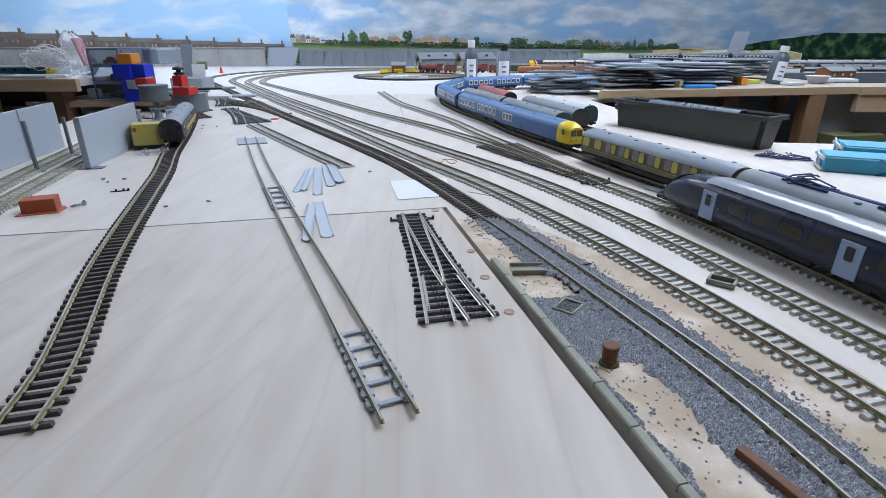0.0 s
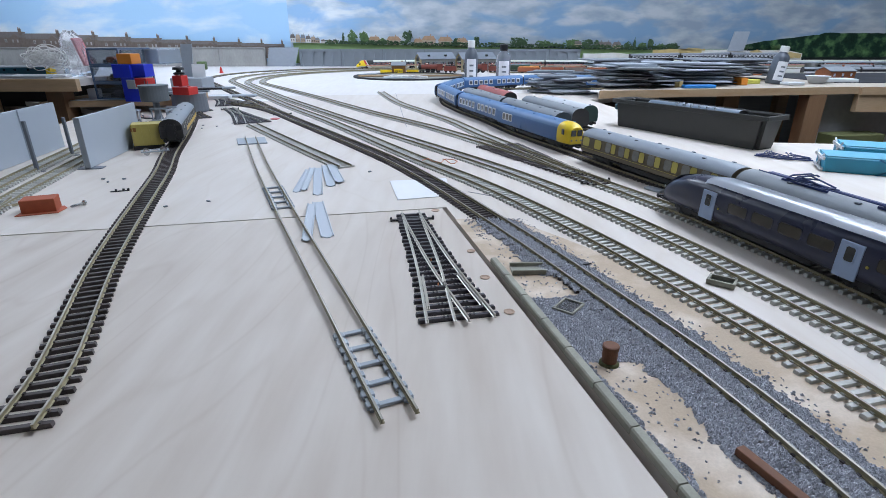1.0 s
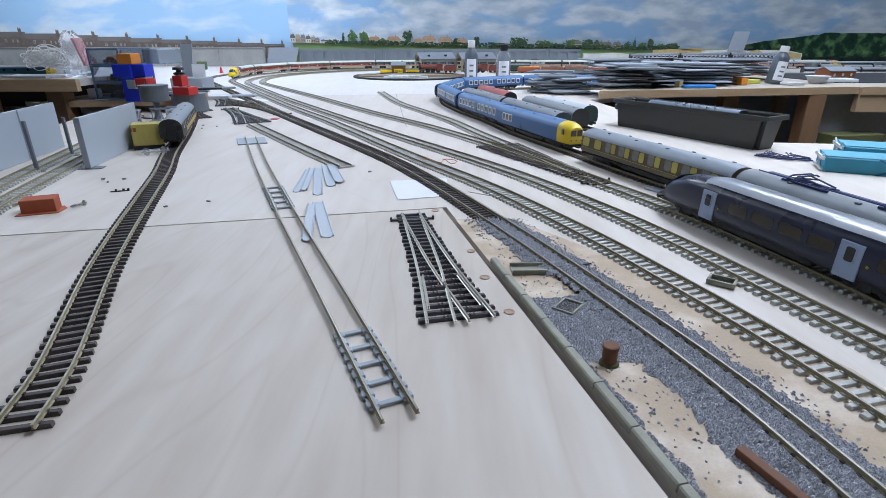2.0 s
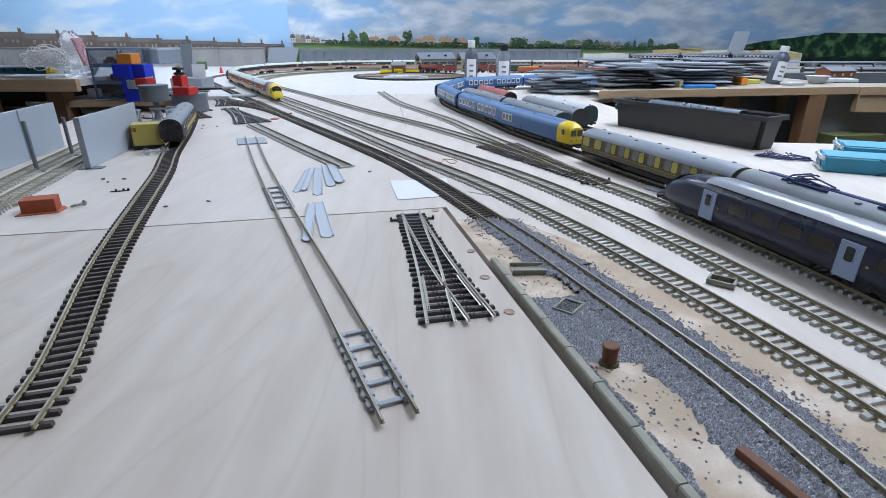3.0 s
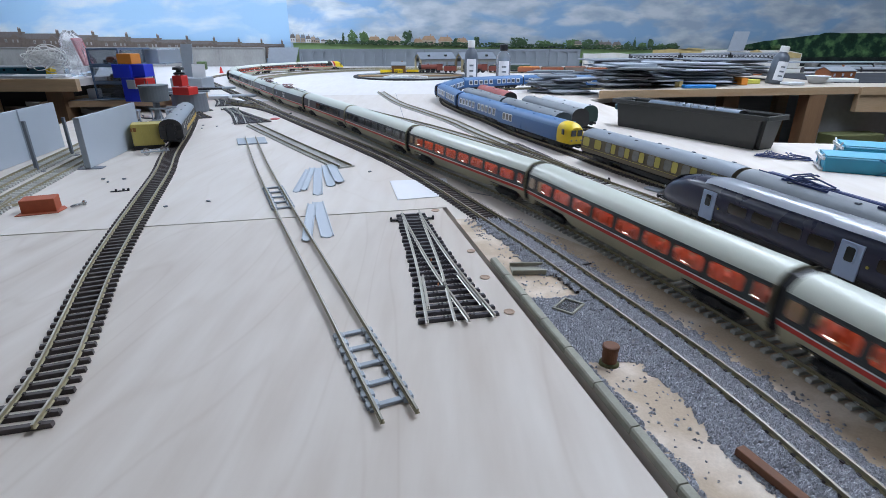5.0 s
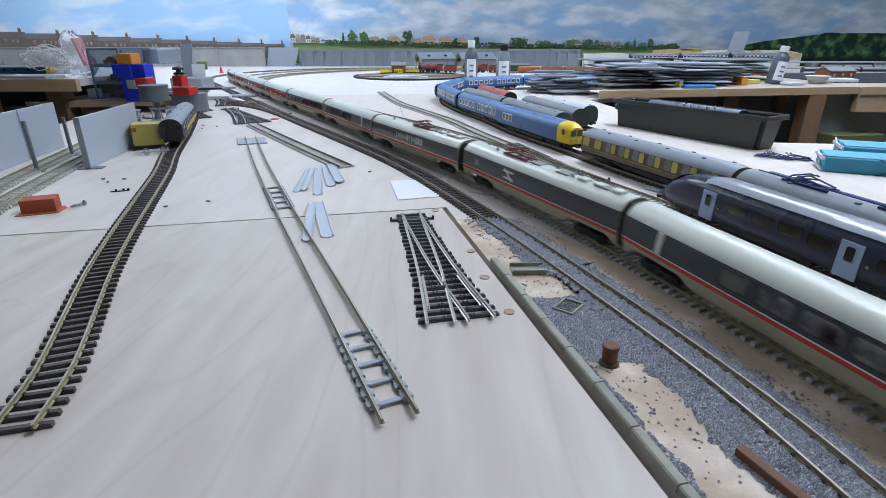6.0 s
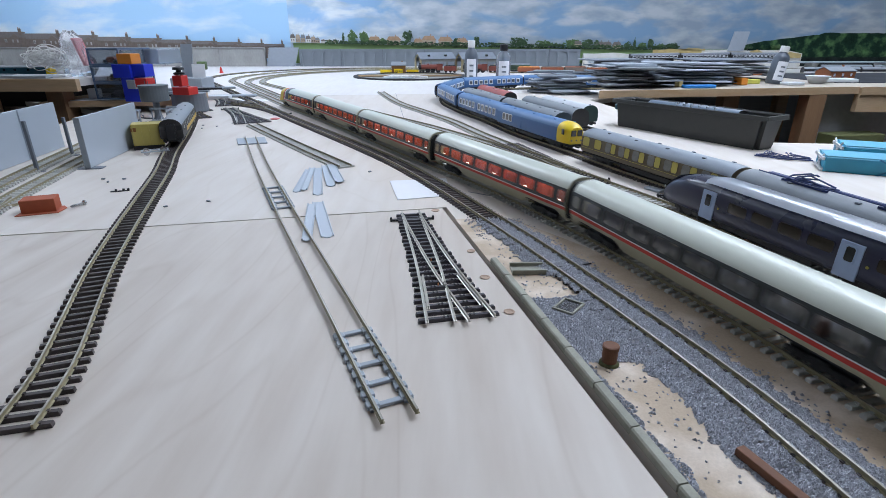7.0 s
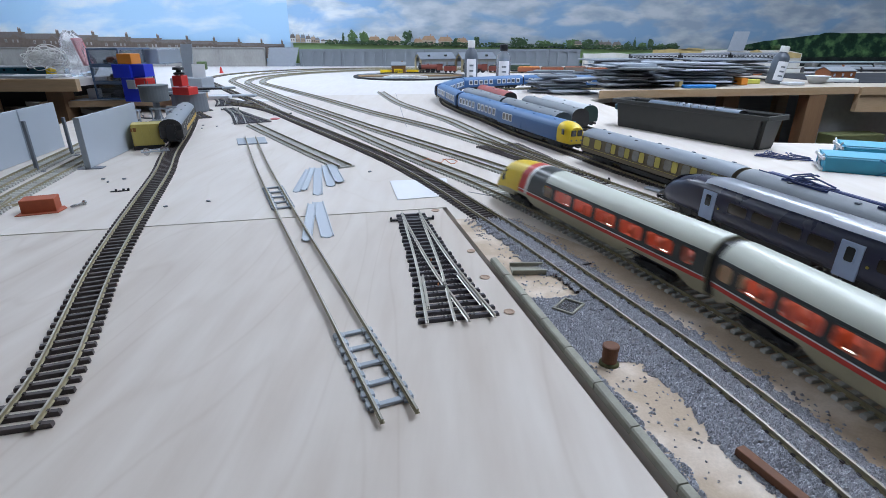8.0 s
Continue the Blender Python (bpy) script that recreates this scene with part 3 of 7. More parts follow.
def bogie_bm(length=0.040, width=0.024, wheel=0.0062, z=0.0):
    """Side frames, springs, axles and four wheels of a truck."""
    bm = B()
    for y in (-1, 1):
        yy = y * width / 2
        box(bm, -length / 2, length / 2, yy - 0.001, yy + 0.001, z + 0.0045, z + 0.0078, 0.0004)
        box(bm, -length * 0.12, length * 0.12, yy - 0.0016, yy + 0.0016, z + 0.003, z + 0.0095, 0.0004)
        for x in (-1, 1):
            xx = x * length * 0.33
            box(bm, xx - 0.003, xx + 0.003, yy - 0.0017, yy + 0.0017, z + 0.0035, z + 0.0075, 0.0005)
            cyl(bm, wheel, -0.0013, 0.0013, 18, None, Matrix.Translation((xx, y * GAUGE / 2, z + wheel)) @ Matrix.Rotation(math.pi / 2, 4, "X"))
    for x in (-1, 1):
        cyl(bm, 0.001, -width / 2, width / 2, 8, None, Matrix.Translation((x * length * 0.33, 0, z + wheel)) @ Matrix.Rotation(math.pi / 2, 4, "X"))
    box(bm, -0.008, 0.008, -width / 2 + 0.002, width / 2 - 0.002, z + 0.006, z + 0.011)
    return bm


BOGIE = mesh_of("bogie", bogie_bm(), BLACK)

# tilting express: half profile above the railhead
AP = [(0.0128, 0.0062), (0.0152, 0.0095), (0.0166, 0.0148), (0.0171, 0.0160), (0.0174, 0.0170), (0.0178, 0.0200), (0.0179, 0.0210), (0.0179, 0.0240), (0.0169, 0.0343), (0.0161, 0.0368),
      (0.0148, 0.0392), (0.0125, 0.0422), (0.0090, 0.0446), (0.0045, 0.0460), (0.0, 0.0464)]
AI = [0, 0, 0, 0, 2, 4, 3, 3, 3, 1, 1, 1, 1, 1]
AM = [SKIRT, CREAM, REDST, BAND, WHITE, YELLOW, SATIN, WINDARK]
CAR = 0.2735
STEP = 0.284
LEAD = 0.2935
BOGX = 0.098


def skirt_lift(x, half):
    """How far the skirt is cut away over the trucks."""
    d = min(abs(x - BOGX), abs(x + BOGX))
    return max(0.0, min(1.0, (0.034 - d) / 0.010)) * (0.0075 if half else 1)


def apt_mod(x, w, z):
    k = skirt_lift(x, False)
    if z < 0.0096:
        z2 = 0.0135
        z = z + (z2 - z) * k
        w = w + (math.copysign(0.0160, w) - w) * k
    return (x, w, z)


def slice_x(half, extra=()):
    xs = {-half, half, 0.0, -0.05, 0.05}
    for c in (-BOGX, BOGX):
        for d in (-0.035, -0.024, 0.0, 0.024, 0.035):
            xs.add(c + d)
    xs |= set(extra)
    return sorted(x for x in xs if -half <= x <= half)


NOSE = 0.5 * LEAD
# nose outline: distance from the tip, roof height, half width, floor height
NOSE_CUT = [(0.0, 0.0135, 0.0122, 0.0070), (0.001, 0.0165, 0.0136, 0.0064), (0.005, 0.0230, 0.0149, 0.0062), (0.010, 0.0300, 0.0158, 0.0060), (0.016, 0.0354, 0.0164, 0.0060),
            (0.022, 0.0402, 0.0169, 0.0062), (0.030, 0.0431, 0.0174, 0.0062), (0.042, 0.0452, 0.0177, 0.0062), (0.055, 0.0462, 0.0179, 0.0062), (0.070, 0.0464, 0.0179, 0.0062)]


def nose_mod(slant):
    """Shapes the nose; slant leans the paint's edges forwards (+) or backwards (-) with height."""
    def mod(x, w, z):
        d = NOSE - x
        if d < 0.070:
            a = [c[0] for c in NOSE_CUT]
            top = np.interp(d, a, [c[1] for c in NOSE_CUT])
            half = np.interp(d, a, [c[2] for c in NOSE_CUT])
            low = np.interp(d, a, [c[3] for c in NOSE_CUT])
            u = (z - 0.0062) / 0.0402
            z = low + u * (top - low)
            w = w * half / 0.0179
            # the face narrows towards the top
            w *= 1 - 0.12 * max(0, u - 0.35) * max(0, 1 - d / 0.05)
        x, w, z = apt_mod(x, w, z) if d > 0.045 else (x, w, z)
        lean = max(0.0, min(1.0, (d - 0.026) / 0.022)) * max(0.0, min(1.0, (0.100 - d) / 0.02))
        return (x + lean * slant * (z - 0.022), w, z)
    return mod


def nose_paint(x, band, j):
    d = NOSE - x
    if d < 0.055:
        k = min(j, 27 - j)
        if 0.0080 < d < 0.0205 and k >= 10:
            return 7
        if (0.0155 < d < 0.0235 and k == 7) or (0.0188 < d < 0.0265 and k == 8):
            return 7
        return 0 if k in (0, 1) else 5
    if d < 0.067:
        return 2 if band in (1, 2, 3) else band
    if d < 0.072:
        return 4 if band in (1, 2, 3) else band
    if d < 0.103 and band == 1:
        return 3
    return band


def bellows_bm(sign, half):
    bm = B()
    for i in range(4):
        x0 = sign * (half + 0.0001 + i * 0.0013)
        r = 0.0150 if i % 2 == 0 else 0.0142
        xa, xb = sorted((x0, x0 + sign * 0.0013))
        pts = [(-r, 0.010), (r, 0.010), (r * 1.05, 0.022), (r * 0.95, 0.037), (r * 0.55, 0.0432), (-r * 0.55, 0.0432), (-r * 0.95, 0.037), (-r * 1.05, 0.022)]
        a = [bm.verts.new((xa, y, z)) for y, z in pts]
        b = [bm.verts.new((xb, y, z)) for y, z in pts]
        for k in range(8):
            bm.faces.new((a[k], b[k], b[(k + 1) % 8], a[(k + 1) % 8]))
        bm.faces.new(a)
        bm.faces.new(b[::-1])
    bmesh.ops.recalc_face_normals(bm, faces=bm.faces[:])
    return bm


# window bays of each kind of car: (centre, width, which pane)
BAYS = {"trailer": [(-0.129, 0.0105, "small")] + [(-0.1055 + 0.0302 * i, 0.0250, "big") for i in range(8)] + [(0.130, 0.0105, "small")],
        "nose": [(-0.1306, 0.0105, "small")] + [(-0.105 + 0.0297 * i, 0.0250, "big") for i in range(5)] + [(0.039, 0.0145, "mid")],
        "club": [(-0.109, 0.0105, "small")] + [(-0.083 + 0.0275 * i, 0.0220, "club") for i in range(5)], "power": []}
BAYS["saloon"], BAYS["emblem"] = BAYS["trailer"], BAYS["power"]
NOSE_D = (0.0, 0.001, 0.003, 0.005, 0.0080, 0.0105, 0.013, 0.0155, 0.0188, 0.0205, 0.0235, 0.0265, 0.030, 0.035, 0.042, 0.048, 0.055, 0.061, 0.067, 0.072, 0.078, 0.085, 0.094, 0.103)


def express_shell(kind, slant=0.0):
    holes = [(c - w / 2, c + w / 2) for c, w, _ in BAYS[kind]]
    edges = [e for h in holes for e in h]
    if kind == "nose":
        xs = sorted(set([x for x in slice_x(LEAD / 2, edges) if x < NOSE - 0.103] + [NOSE - d for d in NOSE_D]))
        bm = body_bm(xs, AP, AI, nose_mod(slant), nose_paint, 0, holes)
    else:
        bm = body_bm(slice_x(CAR / 2, edges), AP, AI, apt_mod, None, 0, holes)
    me = mesh_of("express_shell", bm, AM, True)
    bm = bmesh.new()
    bm.from_mesh(me)
    for e in bm.edges:
        if len(e.link_faces) == 2 and e.calc_face_angle(0) > radians(38):
            e.smooth = False
    bm.to_mesh(me)
    bm.free()
    return me


SHELLS = {"front": express_shell("nose", 0.55), "tail": express_shell("nose", -0.35), "trailer": express_shell("trailer"), "club": express_shell("club"), "power": express_shell("power")}
SHELLS["saloon"], SHELLS["emblem"] = SHELLS["trailer"], SHELLS["power"]
BELLOW = {s: mesh_of("bellows", bellows_bm(s, CAR / 2), BLACK) for s in (-1, 1)}
WIN = {(k, t): pane_mesh("saloon_window", w, 0.0106, g, SATIN, 0.0006) for k, w in (("big", 0.0250), ("mid", 0.0145), ("small", 0.0105), ("club", 0.0220)) for t, g in (("lit", CLEARWIN), ("dim", DIMWIN))}


def seat_mesh(name, material):
    bm = B()
    for s in (-1, 1):
        box(bm, -0.0050, 0.0050, s * 0.0088 - 0.0052, s * 0.0088 + 0.0052, 0.0136, 0.0190, 0.0008)
        box(bm, 0.0030, 0.0052, s * 0.0088 - 0.0052, s * 0.0088 + 0.0052, 0.0191, 0.0305, 0.0008)
    return mesh_of(name, bm, material)


SEATS = {"lit": seat_mesh("red_seat_row", mat("seat_red", (0.62, 0.11, 0.055), 0.7, vary=0.3, scale=200)), "dim": seat_mesh("grey_seat_row", mat("seat_grey", (0.26, 0.26, 0.29), 0.7, vary=0.3, scale=200))}
TABLELAMP = mesh_of("table_lamp", rounded(-0.0014, 0.0014, -0.0004, 0.0004, 0.0, 0.0005, 0.0001), LAMPGLOW)

def side_pose(x, side, z, y=0.0177, tilt=6):
    """A pose on a vehicle's flank, facing outwards."""
    return Matrix.Translation((x, side * y, z)) @ Matrix.Rotation(math.pi if side > 0 else 0, 4, "Z") @ Matrix.Rotation(radians(-tilt), 4, "X")


def panto_bm():
    """A folded pantograph: base frame, hinged arms and a twin collector bow."""
    bm = B()
    for y in (-0.006, 0.006):
        tube(bm, [(-0.018, y, 0.0016), (0.004, y * 0.9, 0.0056), (0.022, y * 0.7, 0.0030)], 0.0008, 6)
        tube(bm, [(0.022, y * 0.7, 0.0030), (-0.006, y * 0.9, 0.0072)], 0.0007, 6)
        box(bm, -0.022, 0.024, y - 0.0013, y + 0.0013, 0, 0.0018)
    for x in (-0.009, -0.003):
        tube(bm, [(x, -0.013, 0.0062), (x, -0.010, 0.0076), (x, 0.010, 0.0076), (x, 0.013, 0.0062)], 0.0008, 6)
    for x in (-0.018, 0.0, 0.018):
        box(bm, x - 0.0012, x + 0.0012, -0.0047, 0.0047, 0.0002, 0.0016)
    return bm


PANTO = mesh_of("pantograph", panto_bm(), [mat("pantograph_maroon", (0.16, 0.03, 0.03), 0.5)])
SHOE = mesh_of("insulator", lathe(B(), [(0.0016, 0), (0.0016, 0.001), (0.001, 0.0015), (0.0016, 0.002), (0.001, 0.003), (0.0006, 0.0034)], 10), GREYDK)
HATCH = mesh_of("roof_hatch", rounded(-0.009, 0.009, -0.006, 0.006, 0, 0.0016, 0.0005), mat("roof_hatch_grey", (0.30, 0.30, 0.25), 0.6))


LETTER = mat("silver_lettering", (0.55, 0.57, 0.58), 0.5)


def express_car(kind):
    """One vehicle of the express, its front towards +x. kind: front, tail, trailer, saloon, club, power, emblem."""
    th = empty("express_car", Matrix.Identity(4), {"front": "yellow-nosed driving car leading a cream and slate tilting express", "tail": "yellow-nosed driving car at the tail of a cream and slate express",
               "trailer": "cream and slate express coach with lit red interior", "saloon": "cream and slate express coach with dark grey windows",
               "club": "cream and slate express coach with grey windows and a blank end", "power": "cream-roofed express power car with pantograph and white lettering",
               "emblem": "cream-roofed express power car with pantograph and white arrow emblem"}[kind], "train car", "cars of the express")
    nose = kind in ("front", "tail")
    bays = BAYS["nose" if nose else kind]
    glow = "lit" if nose or kind == "trailer" else "dim"
    shared("body", SHELLS[kind], th, Matrix.Identity(4))
    for s in (-1, 1):
        shared("bogie", BOGIE, th, pose(s * BOGX, 0, 0))
        if not (nose and s == 1):
            shared("bellows", BELLOW[s], th, pose(-(LEAD - CAR) / 2 if nose else 0, 0, 0))
    if bays:
        x0, x1 = bays[0][0] - 0.008, bays[-1][0] + 0.012
        part("saloon_floor", box(B(), x0, x1, -0.0158, 0.0158, 0.0125, 0.0134), SATIN, th)
        for k in range(int((x1 - x0 - 0.012) / 0.0150)):
            shared("seat_row", SEATS[glow], th, pose(x0 + 0.016 + k * 0.0150, 0, 0, 0, 0, 0))
        if glow == "lit":
            part("lamp_strip", box(B(), x0 + 0.01, x1 - 0.004, -0.0016, 0.0016, 0.0405, 0.0412), COACHGLOW, th)
            for c, w, k in bays[1::2]:
                for side in (-1, 1):
                    shared("table_lamp", TABLELAMP, th, pose(c - 0.004, side * 0.0160, 0.0243))
    for side in (-1, 1):
        for c, w, k in bays:
            shared("door_window" if k == "small" else "window", WIN[k, "dim" if k == "small" else glow], th, side_pose(c, side, 0.0292, 0.01745, 5.5))
        if kind == "club":
            part("door_pillar", box(B(), -0.003, 0.003, -0.0004, 0.0008, -0.0078, 0.0074, 0.0003), CREAM, th, m=side_pose(0.095, side, 0.0293, 0.0176))
        if kind == "power":
            # white lettering too blurred to read, as bars
            for i, (wd, hh) in enumerate(((0.0020, 0.0085), (0.0042, 0.006), (0.0030, 0.0075), (0.0042, 0.006), (0.0032, 0.006), (0.0055, 0.0085), (0.0020, 0.0075), (0.0030, 0.0075), (0.0042, 0.006), (0.0055, 0.0085), (0.0055, 0.0085), (0.0050, 0.0085))):
                part("lettering", box(B(), -wd / 2, wd / 2, -0.0002, 0.0006, -hh / 2, hh / 2), LETTER, th, m=side_pose(side * (0.002 - (-0.040 + i * 0.0073)) + 0.002, side, 0.0290, 0.0177))
        if kind == "emblem":
            for dz, turn in ((0.0326, 0.0), (0.0290, 0.6), (0.0254, 0.0)):
                part("emblem", box(B(), -0.0095, 0.0095, -0.0002, 0.0006, -0.0010, 0.0010), WHITE, th, m=side_pose(-0.030, side, dz, 0.0177) @ Matrix.Rotation(turn, 4, "Y"))
            part("vent_grille", box(B(), -0.004, 0.004, -0.0002, 0.0006, -0.003, 0.003), GREYPL, th, m=side_pose(-0.100, side, 0.0290, 0.0178))
        if nose:
            part("number_panel", box(B(), -0.0028, 0.0028, -0.0003, 0.0006, -0.0030, 0.0030, 0.0003), GREYPL, th, m=side_pose(NOSE - 0.043, side, 0.0290, 0.0164, 7))
    if nose:
        part("wiper", box(B(), -0.0004, 0.0004, -0.0045, 0.0045, 0, 0.0004), BLACK, th, m=Matrix.Translation((NOSE - 0.0125, 0.001, 0.0325)) @ Matrix.Rotation(radians(42), 4, "Y") @ Matrix.Rotation(0.5, 4, "Z"))
        for y in (-0.0065, -0.0030, 0.0030, 0.0065):
            part("headlamp", lathe(B(), [(0.0017, 0), (0.0017, 0.0006), (0.0011, 0.0009)], 12), LAMPGLOW, th, m=Matrix.Translation((NOSE - 0.0010 - abs(y) * 0.12, y, 0.0118)) @ Matrix.Rotation(math.pi / 2, 4, "Y"))
        part("coupling_cover", rounded(-0.002, 0.001, -0.004, 0.004, 0.0065, 0.0090, 0.0006), BLACK, th, m=pose(NOSE, 0, 0))
    if kind in ("power", "emblem"):
        shared("pantograph", PANTO, th, pose(0.018 if kind == "power" else -0.036, 0, 0.0462))
        for x in (0.10, 0.045, 0.0):
            shared("roof_hatch", HATCH, th, pose(x, 0, 0.0456))
        for i in range(7):
            shared("insulator", SHOE, th, pose(-0.11 + i * 0.034, 0.004 * (-1) ** i, 0.0458))
        part("roof_cable", tube(B(), [(-0.10, 0.003, 0.0485), (-0.02, 0.002, 0.0488), (0.06, 0.004, 0.0485), (0.11, 0.002, 0.0485)], 0.0004, 5), GREYDK, th)
        for i in range(3):
            part("roof_box", rounded(-0.006, 0.006, -0.004, 0.004, 0, 0.003, 0.0007), CREAM, th, m=pose(0.118 - i * 0.022, -0.002, 0.0454))
    return th


EXPRESS = ["front", "trailer", "trailer", "trailer", "saloon", "club", "emblem", "power", "club", "saloon", "trailer", "trailer", "trailer", "tail"]
express = []
_made = {}
for k in EXPRESS:
    if k in _made:
        express.append(copy_thing(_made[k], Matrix.Identity(4)))
    else:
        _made[k] = express_car(k)
        express.append(_made[k])
SPEED, S_NOSE = 1.034, 9.122


def car_pose(path, s, facing=1, bog=BOGX, z=RAIL_TOP):
    """A vehicle with its trucks on the path; facing 1: front towards lower s."""
    a, b = path.at(s - bog), path.at(s + bog)
    c, d = (a + b) / 2, (a - b) * facing
    return Matrix.Translation((c.x, c.y, z)) @ Matrix.Rotation(math.atan2(d.y, d.x), 4, "Z")


# ---- ballasted ground by the kerb ----
def a_x(y):
    """The brown-sleepered line's centre at a given y."""
    i = int(np.argmin(np.abs(PA.arr[:400, 1] - y)))
    return PA.arr[i, 0]


def kerb_x(y):
    return 0.0018 + (0.536 - y) * 0.2368


def ballast_share(x, y):
    """0 to 1: how thickly stones lie at a place beside the line."""
    n = noise.noise((x * 55, y * 55, 0)) + 0.5 * noise.noise((x * 160, y * 160, 3))
    c = a_x(y)
    d = x - c
    if y > 0.50:
        return 0
    end = min(1.0, (0.498 - y) / 0.03)
    right = 0.0235 + 0.004 * n
    left = (0.020 if y > 0.40 else 0.026 if y > 0.362 else 0.015 if y > 0.328 else 0.028) + 0.005 * n
    if -left < d < right:
        return end
    if d > right:
        return 0.07 * max(0, 1 - (d - right) / 0.012)
    k = x - kerb_x(y)
    if k < 0.009:
        return 0
    if 0.247 < y < 0.326 + 0.006 * n:
        return 0.85
    if y >= 0.326:
        return 0.012 if y < 0.44 else 0.05
    # bare patch beside the near kerb
    if k < 0.0125 + 0.004 * n:
        return 0.6
    if d > -0.030 - 0.012 * noise.noise((1.7, y * 30, 0)) - (0.247 - y) * 0.06:
        return 0.95
    return 0.010


def ballast_bed():
    """Grey grit packed up to the sleeper tops, as a low uneven sheet."""
    bm = B()
    nx, ny = 120, 210
    x0, x1, y0, y1 = 0.015, 0.30, -0.10, 0.52
    grid = {}
    for i in range(nx + 1):
        for j in range(ny + 1):
            x, y = x0 + (x1 - x0) * i / nx, y0 + (y1 - y0) * j / ny
            s = ballast_share(x, y)
            d = abs(x - a_x(y))
            z = -0.0006 + (0.0014 + 0.0019 * max(0, min(1, (0.021 - d) / 0.007))) * s + 0.00025 * noise.noise((x * 400, y * 400, 0)) * s
            if s > 0.3 or y < 0.52:
                grid[i, j] = (bm.verts.new((x, y, z)), s)
    for i in range(nx):
        for j in range(ny):
            q = [grid.get(k) for k in ((i, j), (i + 1, j), (i + 1, j + 1), (i, j + 1))]
            if all(q) and sum(a[1] for a in q) > 1.6:
                bm.faces.new([a[0] for a in q])
    for v in [v for v in bm.verts if not v.link_faces]:
        bm.verts.remove(v)
    ob = part("ballast_bed", bm, BED, None, smooth=True)
    return tagged(ob, "dark grey fine grit packed round the rails", "ballast", kind="stuff")


def loose_stones():
    """Crushed stones, each a small uneven lump."""
    rng = np.random.default_rng(4)
    base = np.array([(1, 0, 0), (-1, 0, 0), (0, 1, 0), (0, -1, 0), (0, 0, 1), (0.5, 0.5, -0.6)])
    tri = np.array([(0, 2, 4), (2, 1, 4), (1, 3, 4), (3, 0, 4), (2, 0, 5), (1, 2, 5), (3, 1, 5), (0, 3, 5)])
    verts, faces, k = [], [], 0
    for _ in range(150000):
        y = 0.04 + 0.465 * rng.random()
        x = a_x(y) - 0.082 + 0.122 * rng.random()
        s = ballast_share(x, y)
        if rng.random() > s * 0.95:
            continue
        d = abs(x - a_x(y))
        if 0.0068 < d < 0.0105:
            continue
        zb = 0.0006 + 0.0020 * max(0, min(1, (0.021 - d) / 0.007))
        r = 0.0005 + 0.0008 * rng.random() ** 2
        q = base * (r * (0.6 + 0.8 * rng.random((6, 3))))
        a = rng.random() * 6.28
        q = np.stack([q[:, 0] * math.cos(a) - q[:, 1] * math.sin(a), q[:, 0] * math.sin(a) + q[:, 1] * math.cos(a), q[:, 2] * 0.8], 1)
        verts.append(q + (x, y, max(zb, 0.0) + 0.0002))
        faces.append(tri + k)
        k += 6
    me = bpy.data.meshes.new("ballast_stone")
    me.from_pydata(np.concatenate(verts).tolist(), [], np.concatenate(faces).tolist())
    me.materials.append(STONE_RND)
    ob = new("ballast_stone", me)
    tagged(ob, "loose crushed grey stones scattered beside the rails", "ballast", kind="stuff")


STONE_RND, _n, _l, _b = nodes_of("crushed_stone")
_g = _n.new("ShaderNodeNewGeometry")
_r = _n.new("ShaderNodeValToRGB")
_r.color_ramp.elements[0].color, _r.color_ramp.elements[1].color = (0.25, 0.255, 0.28, 1), (0.66, 0.68, 0.72, 1)
_e = _r.color_ramp.elements.new(0.93)
_e.color = (0.44, 0.455, 0.50, 1)
_l.new(_g.outputs["Random Per Island"], _r.inputs[0])
_l.new(_r.outputs[0], _b.inputs["Base Color"])
_b.inputs["Roughness"].default_value = 0.85
ballast_bed()
loose_stones()

# tan ground between the rim and the running lines; widened and browned by the express line as painted train shade
_o = []
for k in range(0, 24):
    y = -0.1 + k * 0.026
    _o.append((kerb_x(y) + 0.0015, y))
_p = [(a_x(y) + 0.030 + 0.048 * min(1, max(0, (0.46 - y) / 0.12)) + 0.004 * math.sin(y * 60), y) for y in [0.50 - k * 0.026 for k in range(0, 23)]]
bm = prism(B(), _o + _p, 0.0, 0.0005)
tagged(part("ground_tan", bm, TAN, None), "tan stained ground beside the ballast, with train shade coloured in", "ground", kind="structure")

# kerb of cast units
kerb = empty("platform_kerb", Matrix.Identity(4), "grey-green concrete kerb of cast units along the board's edge", "kerb")
bm = B()
UNIT = 0.034
prof = [(0.0, 0.0), (0.0, 0.0038), (0.0008, 0.0046), (0.0046, 0.0046), (0.0052, 0.0040), (0.0052, 0.0)]
a = [bm.verts.new((0.0004, y, z)) for y, z in prof]
b = [bm.verts.new((UNIT - 0.0004, y, z)) for y, z in prof]
for i in range(6):
    bm.faces.new((a[i], b[i], b[(i + 1) % 6], a[(i + 1) % 6]))
bm.faces.new(a[::-1])
bm.faces.new(b)
bmesh.ops.recalc_face_normals(bm, faces=bm.faces[:])
KERBME = mesh_of("kerb_unit", bm, KERB)
kd = Vector((0.2368, -1)).normalized()
for i in range(15):
    y = 0.388 + kd.y * UNIT * i
    shared("kerb_unit", KERBME, kerb, Matrix.Translation((kerb_x(y) + 0.0014, y, 0.0002)) @ Matrix.Rotation(math.atan2(kd.y, kd.x), 4, "Z"))


def thing(name, bm, material, m, label, category, group="", smooth=False):
    ob = part(name, bm, material, None, "", smooth, m)
    return tagged(ob, label, category, group)


